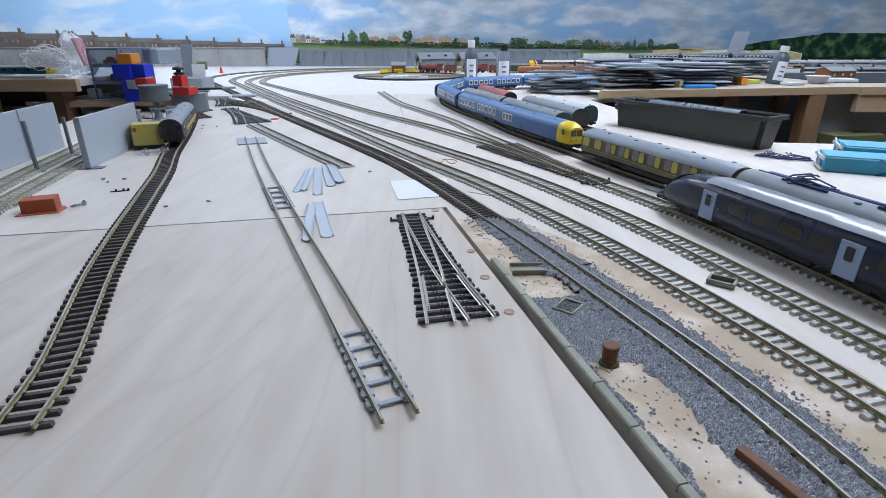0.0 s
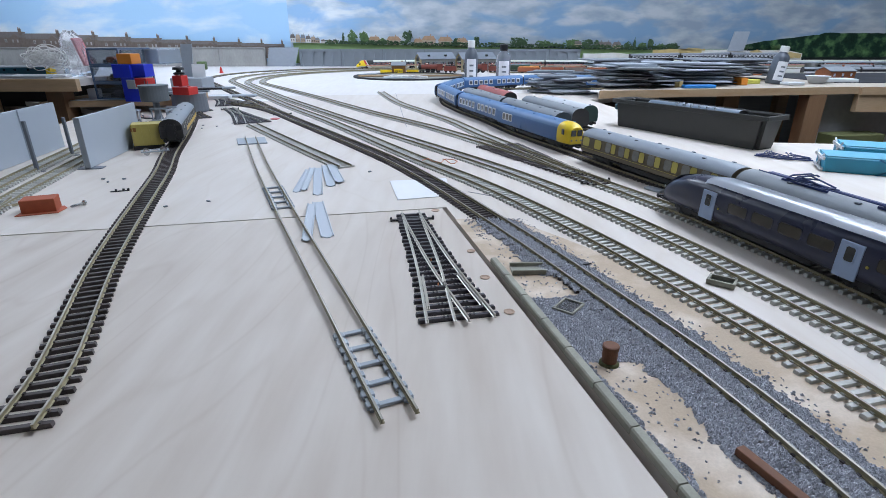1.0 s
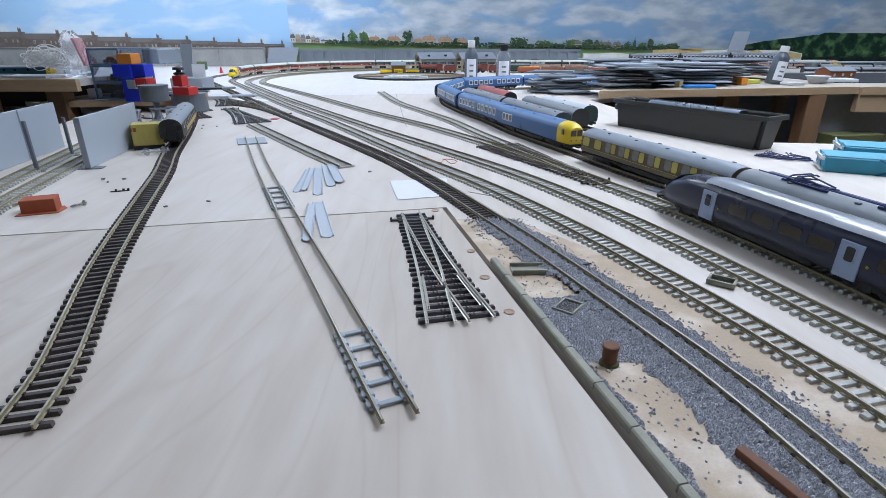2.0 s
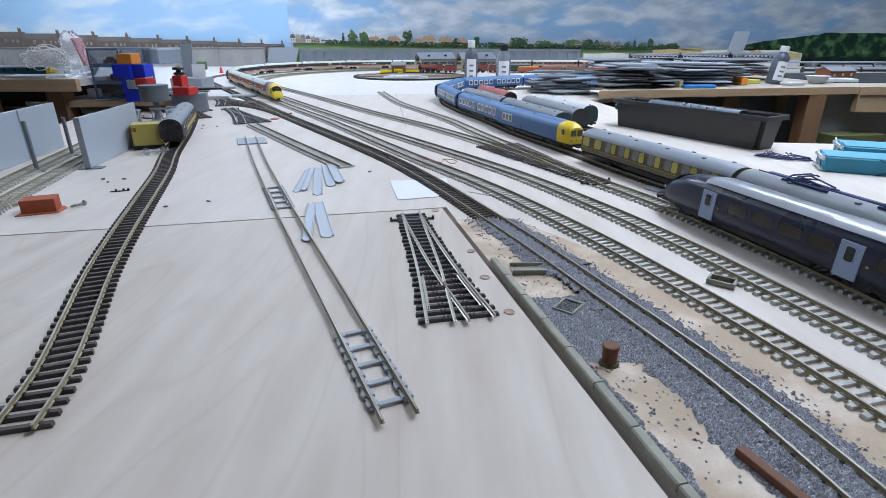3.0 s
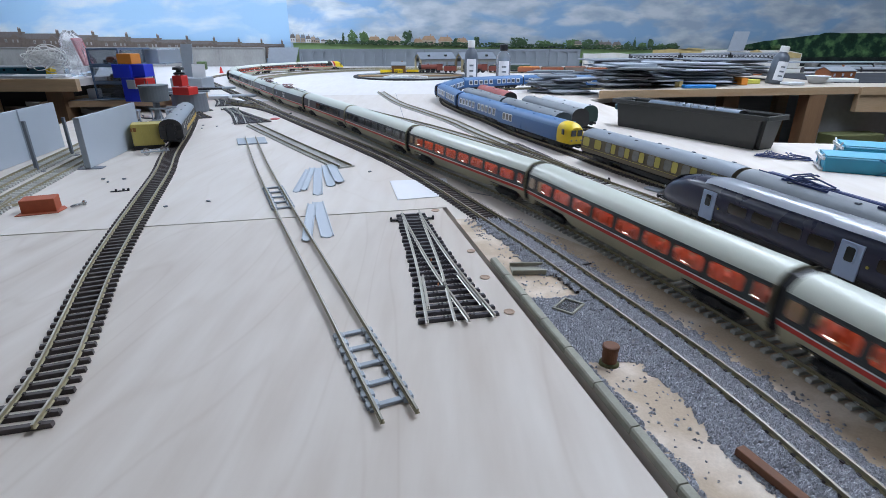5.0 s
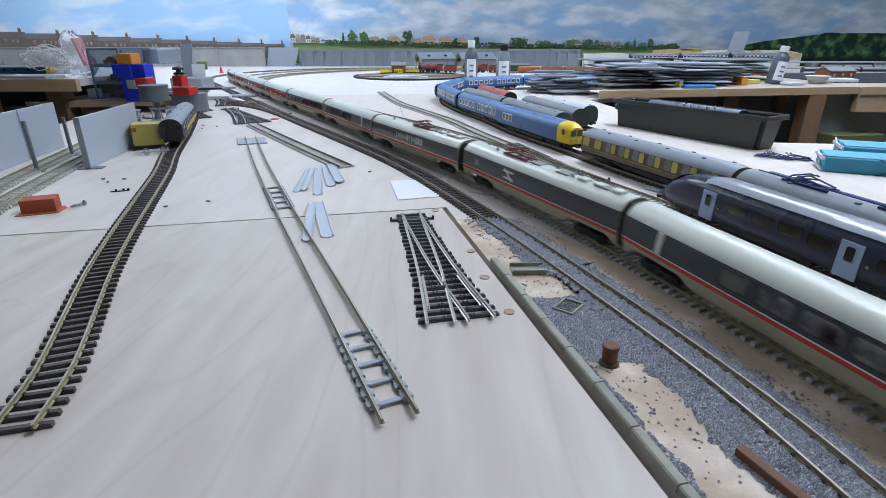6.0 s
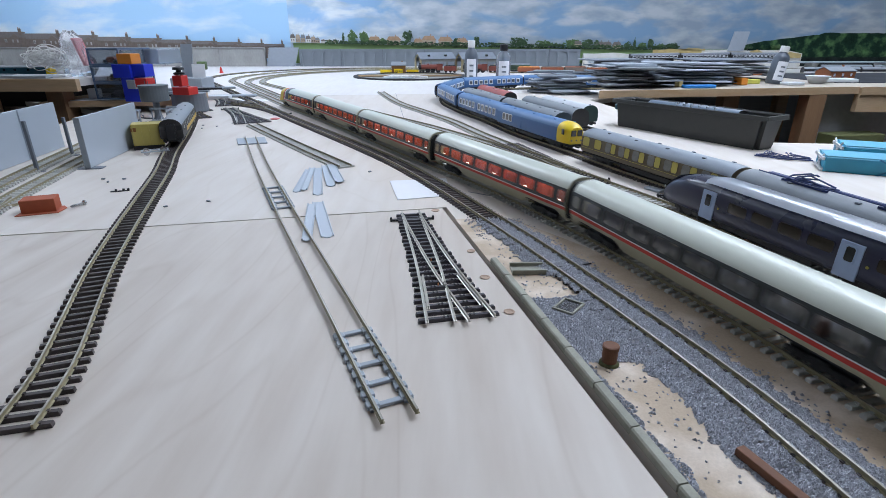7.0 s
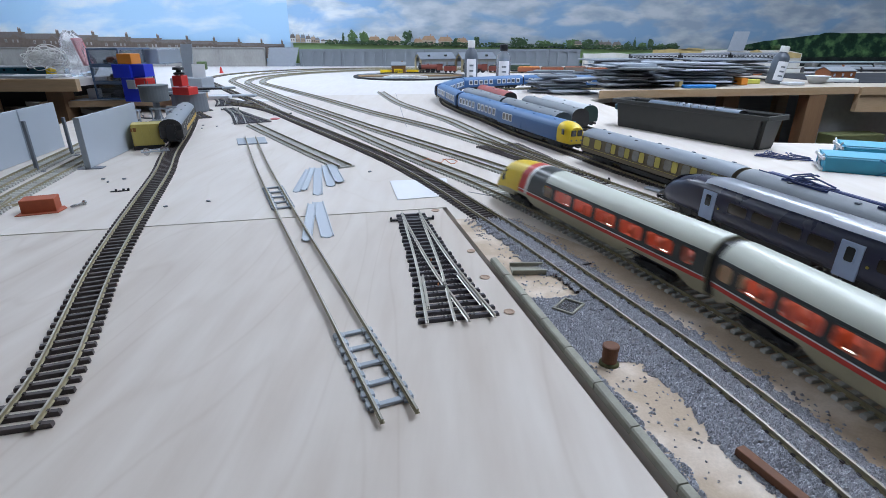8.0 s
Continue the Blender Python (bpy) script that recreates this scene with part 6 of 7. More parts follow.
# ---- left side: stock, sheets, posts ----
dmu = coach("diesel_railcar", "dark grey diesel railcar with black end and yellow stripe", 0.262, [0, 0, 2, 2, 0, 0, 1, 1, 1, 1], [BLACK, ROOFMID, mat("mustard_stripe", (0.48, 0.30, 0.03), 0.5), SATIN], vents=7, group="",
            matfn=lambda x, b, j: 3 if abs(x) > 0.1305 else (b if x > -0.06 else (0 if b == 2 else b)))
windows(dmu, pane_mesh("railcar_window", 0.013, 0.0095, PALEGLASS, BLACK), [-0.10 + i * 0.027 for i in range(8)], 0.0268)
part("gangway", rounded(-0.003, 0.0, -0.0072, 0.0072, 0.010, 0.0355, 0.001), SATIN, dmu, m=pose(-0.131, 0, 0))
part("gangway_door", box(B(), -0.0042, -0.003, -0.0052, 0.0052, 0.012, 0.033), BLACK, dmu, m=pose(-0.131, 0, 0))
for y in (-0.0122, 0.0122):
    part("end_window", box(B(), -0.001, 0.0004, -0.0032, 0.0032, -0.004, 0.004), WINDARK, dmu, m=pose(-0.131, y, 0.0285))
put(dmu, PL, PL.near(-0.462, 0.905) + 0.131 - 0.048, -1)

ct = empty("yellow_container", pose(-0.488, 0.868, 0.0075, 0, 0, 24), "weathered yellow container on a small wagon", "container")
part("body", rounded(-0.0205, 0.0240, -0.0165, 0.0165, 0, 0.034, 0.0008), CONTYEL, ct)
for i in range(4):
    part("door_rib", box(B(), -0.0006, 0.0006, -0.0006, 0.0006, 0.002, 0.032), CONTYEL, ct, m=pose(-0.018 + i * 0.0118, -0.0168, 0))
    part("side_rib", box(B(), -0.0006, 0.0006, -0.0006, 0.0006, 0.002, 0.032), CONTYEL, ct, m=pose(0.0238, -0.012 + i * 0.008, 0))
part("marking", box(B(), -0.004, 0.004, -0.0004, 0.0004, -0.003, 0.003), mat("rusty_mark", (0.20, 0.08, 0.02), 0.8), ct, m=pose(-0.017, -0.0170, 0.026))
part("chassis", box(B(), -0.022, 0.022, -0.012, 0.012, -0.0075, -0.0005, 0.0005), BLACK, ct)
wf = empty("wagon_frame", pose(-0.455, 0.822, 0, 0, 0, 30), "small bare silver wagon underframe on the board", "wagon frame")
for y in (-0.009, 0.009):
    part("sole_bar", box(B(), -0.020, 0.020, y - 0.001, y + 0.001, 0.0045, 0.0065, 0.0003), GREYSHEET, wf)
for x in (-0.018, -0.006, 0.006, 0.018):
    part("cross_bar", box(B(), x - 0.001, x + 0.001, -0.009, 0.009, 0.0046, 0.0062), GREYSHEET, wf)
for x in (-0.012, 0.012):
    for y in (-0.0085, 0.0085):
        part("wheel", cyl(B(), 0.0046, -0.001, 0.001, 16, None, Matrix.Translation((x, y, 0.0046)) @ Matrix.Rotation(math.pi / 2, 4, "X")), STEEL, wf)


def upright_sheet(x0, y0, x1, y1, h, label, rib=None):
    d = Vector((x1 - x0, y1 - y0))
    th = empty("upright_sheet", Matrix.Translation((x0, y0, 0)) @ Matrix.Rotation(math.atan2(d.y, d.x), 4, "Z"), label, "plastic sheet", "upright grey sheets")
    part("panel", box(B(), 0, d.length, -0.0022, 0.0022, 0.0006, h, 0.0003), GREYSHEET, th)
    part("foot", box(B(), -0.003, 0.012, -0.018, 0.014, 0, 0.0012, 0.0002), GREYDK, th)
    part("edge_strip", box(B(), -0.0014, 0.0, -0.004, 0.004, 0.0014, h, 0.0003), GREYPL, th)
    if rib:
        part("rib", box(B(), rib - 0.001, rib + 0.001, -0.0042, -0.0023, 0.001, h), GREYSHEET, th)
    return th


upright_sheet(-0.4955, 0.718, -0.522, 0.905, 0.070, "large pale grey plastic sheet standing upright")
upright_sheet(-0.585, 0.560, -0.640, 0.880, 0.073, "second pale grey plastic sheet standing upright", 0.22)
for x, y, h, lean in ((-0.556, 0.703, 0.068, 0), (-0.580, 0.812, 0.058, 0)):
    pst = empty("mast", pose(x, y, 0), "grey tapered plastic mast on a flat base", "mast", "grey masts")
    part("shaft", box(B(), -0.0022, 0.0022, -0.0018, 0.0018, 0.0008, h, 0.0003), GREYDK, pst)
    part("base", box(B(), -0.014, 0.010, -0.003, 0.003, 0, 0.0008), GREYDK, pst)
PN3 = Path([(-0.36, 0.36), (-0.42, 0.485), (-0.458, 0.575), (-0.49, 0.66)])
thing("rail_offcut", rail_bm(Path([(-0.50, 0.47), (-0.462, 0.545)]), 0, 0, 0.084, 0.001, 0.0036), [RAIL, SILVER], None, "short offcut of bright rail on the board", "rail")
dk = empty("dark_track_offcut", Matrix.Identity(4), "short dark-sleepered track offcut beside a red block", "track")
pd = Path([(-0.440, 0.440), (-0.470, 0.505), (-0.492, 0.560)])
for side in (-1, 1):
    part("rail", rail_bm(pd, side * 0.0088, 0, pd.length), [RAIL, RAILTOP], dk)
for i in range(int(pd.length / 0.0074)):
    shared("sleeper", SLEEPERS["wood"], dk, sleeper_pose(pd, (i + 0.5) * 0.0074))

# ---- left bench with clutter ----
LZ = 0.083
lb = empty("bench_left", Matrix.Identity(4), "pine-edged bench beside the layout, piled with stock", "bench")
part("top", box(B(), -2.4, -0.845, 1.26, 1.56, LZ - 0.016, LZ), PLY_REAR, lb)
part("front_rail", box(B(), -2.4, -0.838, 1.245, 1.259, LZ - 0.026, LZ + 0.001), PINE, lb)
part("leg", box(B(), -0.94, -0.90, 1.28, 1.32, -0.9, LZ - 0.017), PINE_DARK, lb)
part("leg", box(B(), -1.16, -1.10, 1.30, 1.34, -0.9, LZ - 0.017), PINE, lb)
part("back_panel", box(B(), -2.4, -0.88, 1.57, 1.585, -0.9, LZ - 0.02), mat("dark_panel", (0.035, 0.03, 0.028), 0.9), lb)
ls = empty("low_ledge", Matrix.Identity(4), "low pine ledge holding toy bricks and a tank", "ledge")
part("board", prism(B(), [(-0.96, 1.28), (-0.66, 1.34), (-0.66, 1.52), (-0.96, 1.50)], 0.016, 0.030), PINE, ls)
part("bracket", box(B(), -0.94, -0.92, 1.32, 1.36, -0.9, 0.0155), PINE_DARK, ls)
part("paper", prism(B(), [(-0.90, 1.30), (-0.78, 1.32), (-0.79, 1.36), (-0.90, 1.35)], 0.0305, 0.0315), PAPER, ls)
part("clip", box(B(), -0.88, -0.855, 1.34, 1.36, 0.0318, 0.055, 0.001), PAPER, ls)
for i in range(6):
    thing("track_bundle", box(B(), -0.10, 0.10, -0.012, 0.012, 0, 0.005, 0.001), (GREYDK, SATIN, GREYPL)[i % 3], pose(-0.82 + 0.03 * i, 1.40 + 0.015 * i, 0.031 + 0.0052 * (i // 2), 0, 0, -10 + 7 * i), "dark track bundle lying on the ledge", "track bundle", "track bundles")

teal = coach("teal_locomotive", "teal diesel locomotive with yellow ends on the bench", 0.225, [0, 0, 0, 0, 0, 0, 0, 1, 1, 1], [TEAL, ROOFMID, YELLOW], group="", vents=4, matfn=lambda x, b, j: 2 if abs(x) > 0.095 and b == 0 else b,
             xs=[-0.1125, -0.095, 0, 0.095, 0.1125])
windows(teal, pane_mesh("loco_window", 0.010, 0.008, WINDARK, TEAL), (-0.06, -0.02, 0.03, 0.07), 0.028)
teal.matrix_basis = pose(-1.022, 1.34, LZ - 0.0004, 0, 0, 3) @ Matrix.Scale(0.62, 4)
for i, (x, y, sx) in enumerate(((-1.02, 1.29, 0.10), (-0.95, 1.31, 0.06), (-1.10, 1.30, 0.09))):
    thing("grey_offcut", box(B(), -sx, sx, -0.012, 0.012, 0, 0.006, 0.001), (GREYPL, PAPER, GREYDK)[i], pose(x, y - 0.01, LZ + 0.001 + 0.001 * i, 0, 0, 4 * i), "flat grey plastic offcut on the bench", "offcut", "offcuts on the bench")
coil = empty("cable_coil", pose(-0.948, 1.315, LZ + 0.010, -15, 0, 20), "loose coil of white cable on the bench", "cable")
r = random.Random(8)
for k in range(40):
    rad, cx, cz, ph = r.uniform(0.012, 0.032), r.uniform(-0.024, 0.024), r.uniform(-0.004, 0.008), r.uniform(0, 6)
    sq, tl = r.uniform(0.35, 0.9), r.uniform(-0.6, 0.6)
    part("cable_loop", tube(B(), [(cx + rad * (math.cos(a * 0.3 + ph) + tl * 0.5 * math.sin(a * 0.3 + ph)), 0.020 * math.sin(a * 0.3 + k * 1.7), max(0.002, 0.032 + cz + sq * rad * (math.sin(a * 0.3 + ph) + tl * math.cos(a * 0.3 + ph)))) for a in range(22)], 0.0010, 6), WHITE, coil, smooth=True)
bag = B()
n = 22
rings = []
r = random.Random(5)
for i, (rad, z) in enumerate(((0.028, 0.0), (0.036, 0.012), (0.034, 0.030), (0.031, 0.048), (0.029, 0.064), (0.025, 0.078), (0.019, 0.090), (0.009, 0.100))):
    rings.append([bag.verts.new(((rad + r.uniform(-0.010, 0.008)) * math.cos(2 * math.pi * k / n), (rad + r.uniform(-0.006, 0.006)) * 0.7 * math.sin(2 * math.pi * k / n), z + r.uniform(-0.005, 0.005))) for k in range(n)])
for a, b in zip(rings, rings[1:]):
    for k in range(n):
        bag.faces.new((a[k], a[(k + 1) % n], b[(k + 1) % n], b[k]))
bag.faces.new(rings[0][::-1])
bag.faces.new(rings[-1])
bo = empty("plastic_bag", pose(-0.893, 1.36, LZ + 0.003, 0, -8, 0), "crumpled clear plastic bag with a red printed edge", "bag")
part("film", bag, BAGFILM, bo, smooth=True)
part("printed_edge", box(B(), -0.003, 0.003, -0.018, 0.018, 0.02, 0.085, 0.001), mat("faded_red_print", (0.55, 0.20, 0.22), 0.6), bo, m=pose(0.024, 0.006, 0, 0, -8, 0))

# stacked clear drawers, each with a small model car in it
CASEBLUE = mat("blue_grey_case", (0.10, 0.16, 0.27), 0.35)
for k in range(3):
    dw = empty("parts_drawer", pose(-0.790, 1.36, 0.034 + k * 0.0385, 0, 0, -6), "clear blue-edged plastic drawer holding small parts", "drawer", "stacked drawers")
    fr = B()
    for x0, x1 in ((-0.040, -0.0365), (0.0365, 0.040)):
        for y0, y1 in ((-0.060, -0.0565), (0.0565, 0.060)):
            box(fr, x0, x1, y0, y1, 0.0036, 0.0344)
        for z0, z1 in ((0.0, 0.0035), (0.0345, 0.038)):
            box(fr, x0, x1, -0.060, 0.060, z0, z1)
    for y0, y1 in ((-0.060, -0.0565), (0.0565, 0.060)):
        for z0, z1 in ((0.0, 0.0035), (0.0345, 0.038)):
            box(fr, -0.0364, 0.0364, y0, y1, z0, z1)
    part("edge_frame", fr, CASEBLUE, dw)
    part("tray_floor", box(B(), -0.0364, 0.0364, -0.0564, 0.0564, 0.0004, 0.0014), DIMWIN, dw)
    part("front_panel", box(B(), -0.0364, 0.0364, -0.0590, -0.0582, 0.0036, 0.0344), DIMWIN, dw)
    part("side_panel", box(B(), 0.0382, 0.0390, -0.0564, 0.0564, 0.0036, 0.0344), DIMWIN, dw)
    paint = (GREYDK, BLACK, BRICKRED)[k]
    mc = part("model_car", prism(B(), [(-0.022, 0.005), (0.020, 0.005), (0.020, 0.011), (0.010, 0.012), (0.005, 0.018), (-0.010, 0.018), (-0.013, 0.012), (-0.022, 0.010)], -0.010, 0.010), paint, dw, m=Matrix.Translation((0.004, -0.030, 0.001)) @ Matrix.Rotation(math.pi / 2, 4, "X"))
    for x in (-0.014, 0.012):
        part("wheel", cyl(B(), 0.0055, 0.0102, 0.0135, 16, None, pose(x, 0.0065, 0)), STEEL if k else BLACK, mc)
thing("clear_case", rounded(-0.022, 0.022, -0.05, 0.05, 0, 0.036, 0.002), CLEARBOX, pose(-0.728, 1.44, 0.110, 0, 0, -6), "clear plastic case beside the drawers", "case")


def toy_brick(x, y, z, sx, sy, sz, mt, label, rz=-8):
    th = empty("toy_brick", pose(x, y, z, 0, 0, rz), label, "toy brick", "stacked toy bricks")
    part("body", rounded(-sx, sx, -sy, sy, 0, sz, 0.0008), mt, th)
    if sz < 0.03:
        for i in (-1, 1):
            part("stud", cyl(B(), 0.004, sz, sz + 0.0018, 14, None, pose(i * sx * 0.5, 0, 0)), mt, th)
    return th


tb_ = empty("toy_brick_build", pose(-0.735, 1.30, 0.0305, 0, 0, -8), "bright blue toy brick tower with orange, red and grey bricks", "toy bricks")
part("blue_brick", rounded(-0.020, 0.020, -0.018, 0.018, 0, 0.0535, 0.0008), BRIGHTBLUE, tb_)
part("blue_brick", rounded(-0.036, 0.010, -0.020, 0.020, 0.0540, 0.084, 0.0008), BRIGHTBLUE, tb_)
part("blue_brick", rounded(0.0104, 0.042, -0.014, 0.020, 0.0560, 0.084, 0.0008), BRIGHTBLUE, tb_)
part("orange_brick", rounded(-0.020, 0.016, -0.017, 0.017, 0.0845, 0.107, 0.0008), ORANGE, tb_)
part("grey_brick", rounded(0.0004, 0.0215, -0.028, -0.0184, 0.0300, 0.0500, 0.0008), GREYPL, tb_)
part("red_brick", rounded(0.0205, 0.050, -0.026, 0.006, 0.0340, 0.0535, 0.0008), BRIGHTRED, tb_)
toy_brick(-0.622, 1.31, 0.0447, 0.022, 0.018, 0.0175, BRIGHTRED, "wide bright red toy brick", -12)
toy_brick(-0.630, 1.31, 0.0643, 0.0125, 0.012, 0.0240, BRIGHTRED, "upright bright red toy brick", -12)
thing("black_valve", lathe(B(), [(0.012, 0), (0.013, 0.004), (0.006, 0.006), (0.006, 0.010), (0.014, 0.011), (0.012, 0.016), (0.005, 0.018)], 16), BLACK, pose(-0.630, 1.31, 0.0905), "small black turned fitting on red bricks", "fitting")
thing("oval_base", lathe(B(), [(0.040, 0), (0.042, 0.003), (0.040, 0.0440), (0.034, 0.0445)], 28), GREYDK, pose(-0.632, 1.345, 0.0001), "dark round stand under the red bricks", "tray")
tk = empty("water_tank", pose(-0.648, 1.215, 0, 0, 0, 0), "slate-grey oval water tank on a column", "water tank")
tb = B()
lathe(tb, [(0.029, 0.040), (0.0295, 0.042), (0.0295, 0.070), (0.031, 0.0705), (0.031, 0.074), (0.028, 0.0745)], 28)
part("tank", tb, mat("slate_tank", (0.13, 0.15, 0.165), 0.5), tk, smooth=False)
part("column", lathe(B(), [(0.012, 0), (0.009, 0.004), (0.007, 0.012), (0.007, 0.036), (0.012, 0.0395)], 16), GREYDK, tk)
for i in range(2):
    part("rail_post", cyl(B(), 0.0008, 0.0745, 0.083, 6, None, pose(-0.02 + 0.013 * i, 0.006 * (-1) ** i, 0)), GREYDK, tk)
sp = Path([(-0.47, 1.20), (-0.55, 1.33), (-0.66, 1.47)])
for k, (dx, dy) in enumerate(((0, 0), (0.05, 0.13))):
    p2 = Path([(-0.545 + dx * -1, 1.22 + dy), (-0.60 + dx * -1, 1.30 + dy), (-0.645 + dx * -1, 1.40 + dy)])
    track("short dark track joining the railcar's road", p2, 0, p2.length, "black", parts=40, group="loose track")
for i, (x, y, z, s) in enumerate(((-0.62, 1.17, 0.0, 0.022), (-0.60, 1.20, 0.0, 0.018), (-0.66, 1.13, 0.0, 0.020), (-0.585, 1.15, 0.0, 0.016), (-0.640, 1.10, 0.0, 0.018))):
    sfr = empty("signal_frame", pose(x, y, z, 0, 0, 25 * i), "small grey lattice kit part", "kit part", "kit parts by the tank")
    part("base", box(B(), -s, s, -s * 0.5, s * 0.5, 0, 0.003, 0.0004), GREYDK, sfr)
    for k in (-1, 0, 1):
        part("upright", box(B(), k * s * 0.8 - 0.001, k * s * 0.8 + 0.001, -0.001, 0.001, 0.003, 0.028), GREYPL, sfr)
    part("cross_bar", box(B(), -s, s, -0.001, 0.001, 0.026, 0.030), GREYPL, sfr)
r = random.Random(21)
for i in range(14):
    x, y = -0.70 + 0.14 * r.random(), 1.02 + 0.20 * r.random()
    kp = empty("kit_offcut", pose(x, y, 0.0005, 0, 0, r.uniform(0, 180)), "small dark kit offcut lying by the tank", "kit part", "kit offcuts by the tank")
    l_ = r.uniform(0.012, 0.030)
    part("strip", box(B(), -l_, l_, -0.002, 0.002, 0, 0.0022, 0.0003), r.choice((GREYDK, GREYPL, BLACK, GREYSHEET)), kp)
    part("upright", box(B(), -0.0012, 0.0012, -0.0012, 0.0012, 0.0024, r.uniform(0.006, 0.018)), r.choice((GREYDK, GREYPL)), kp, m=pose(l_ * 0.6, 0, 0))
thing("silver_sheet", prism(B(), [(-0.026, 0), (0.014, 0), (0.018, 0.11), (-0.022, 0.11)], 0, 0.002), GREYPL, Matrix.Translation((-0.90, 1.95, 0.045)) @ Matrix.Rotation(math.pi / 2 - 0.15, 4, "X"), "curled grey plastic sheet standing upright", "plastic sheet")
thing("card_note", box(B(), -0.022, 0.022, -0.001, 0.001, 0, 0.045, 0.0005), PAPER, pose(-0.845, 1.90, 0.045, -8, 0, 5), "white card note standing by a sheet", "card")
thing("prop_block", rounded(-0.06, 0.05, -0.05, 0.05, 0, 0.0445, 0.002), GREYPL, pose(-0.88, 1.93, 0.0), "grey box propping cards beside the bench", "box")
for x, y, z, sx, sy, sz, mt, lb_, nm in ((-1.02, 1.47, LZ, 0.06, 0.03, 0.012, PAPER, "white plastic packet on the bench", "packet"), (-1.04, 1.48, LZ + 0.013, 0.04, 0.025, 0.02, PAPER, "crumpled white packet on the bench", "packet"),
                                         (-0.90, 1.72, 0.0, 0.05, 0.03, 0.012, mat("pale_green_tray", (0.45, 0.55, 0.42), 0.5), "pale green strip tray", "tray"), (-1.44, 3.30, 0.0, 0.024, 0.02, 0.045, mat("green_shed", (0.09, 0.14, 0.05), 0.6), "small olive-green model shed", "model shed"),
                                         (-0.70, 1.62, 0.0, 0.06, 0.02, 0.012, OFFWHITE, "white plastic tray beside the track", "tray"), (-0.76, 1.58, 0.0, 0.05, 0.02, 0.030, REDST, "red and white kit box", "kit box"),
                                         (-0.66, 1.70, 0.0, 0.07, 0.02, 0.006, GREYPL, "flat grey kit sprue on the board", "kit sprue")):
    thing(nm.replace(" ", "_"), rounded(-sx, sx, -sy, sy, 0, sz, 0.0015), mt, pose(x, y, z + 0.0005, 0, 0, 8), lb_, nm)
cone = empty("red_cone", pose(-1.19, 2.95, 0), "small red traffic cone by the wall", "cone")
part("cone", lathe(B(), [(0.009, 0.003), (0.003, 0.032), (0.002, 0.033)], 16), BRIGHTRED, cone)
part("base", box(B(), -0.011, 0.011, -0.011, 0.011, 0, 0.003, 0.0005), BRIGHTRED, cone)

# ---- far walls and backdrop relief ----
WALL_Y = 3.70
cw = empty("concrete_wall", Matrix.Identity(4), "grey stained concrete retaining wall at the layout's back", "wall")
r = random.Random(9)
x = -3.3
while x < -1.19:
    part("wall_panel", box(B(), x, min(x + 0.36, -1.186), WALL_Y - 0.002 * r.random(), WALL_Y + 0.03, 0.0, 0.113, 0.0015), CONCRETE, cw)
    x += 0.362
part("coping", box(B(), -3.3, -1.188, WALL_Y - 0.006, WALL_Y + 0.034, 0.1135, 0.119, 0.001), CONCRETE, cw)
thing("plastic_sheet", prism(B(), [(-1.18, 0.0), (-0.99, 0.0), (-0.955, 0.118), (-1.15, 0.118)], 0, 0.004), GREYPL, Matrix.Translation((0, WALL_Y - 0.002, 0.0005)) @ Matrix.Rotation(math.pi / 2, 4, "X"), "plain grey plastic panel leaning on the wall", "plastic sheet")

# arched retaining wall: bays with blind arches
aw = empty("arched_wall", Matrix.Identity(4), "grey plastic retaining wall of blind arches", "wall")
bm = B()
W, Hh, R, SP = 0.0680, 0.108, 0.0200, 0.074


def bay(bm):
    n = 10
    arch = [(-R, 0.0)] + [(-R * math.cos(math.pi * i / n), SP + R * 0.9 * math.sin(math.pi * i / n)) for i in range(n + 1)] + [(R, 0.0)]
    f0 = [bm.verts.new((x, 0, z)) for x, z in arch]
    f1 = [bm.verts.new((x, 0.008, z)) for x, z in arch]
    for a, b, c, d in zip(f0, f0[1:], f1[1:], f1):
        bm.faces.new((a, b, c, d))
    bm.faces.new(f1)
    w = W / 2
    tl, tr = bm.verts.new((-w, 0, Hh)), bm.verts.new((w, 0, Hh))
    bl, br = bm.verts.new((-w, 0, 0)), bm.verts.new((w, 0, 0))
    bm.faces.new((bl, f0[0], *f0[1:n // 2 + 2], tl))
    bm.faces.new((tl, f0[n // 2 + 1], tr))
    bm.faces.new((tr, *f0[n // 2 + 1:], br))
    for z0, z1, y in ((Hh - 0.010, Hh, -0.004), (Hh - 0.016, Hh - 0.012, -0.002)):
        box(bm, -w, w, y, -0.0005, z0, z1)
    box(bm, -w, w, 0.009, 0.02, 0, Hh)
    bmesh.ops.recalc_face_normals(bm, faces=bm.faces[:])
    return bm


BAY = mesh_of("arch_bay", bay(bm), ARCHGREY)
for i in range(27):
    shared("arch_bay", BAY, aw, pose(-0.918 + i * 0.0682 + 0.004 * (i // 4), WALL_Y, 0))
for i in range(7):
    part("pilaster", box(B(), -0.002, 0.002, -0.006, 0.006, 0, Hh, 0.0005), GREYDK, aw, m=pose(-0.954 + i * 0.2768, WALL_Y - 0.001, 0))
pw = empty("plaster_hill", Matrix.Identity(4), "white plaster ground with tan patches behind the bench", "scenery")
n = 48
bm = B()
top = [0.082 + 0.012 * noise.noise((i * 0.23, 2, 0)) + 0.020 * max(0, min(1, (i - 18) / 10)) * (1 if i < 44 else max(0, 1 - (i - 44) / 4)) for i in range(n + 1)]
pts = [(0.93 + i * 0.030, 0.0) for i in range(n + 1)]
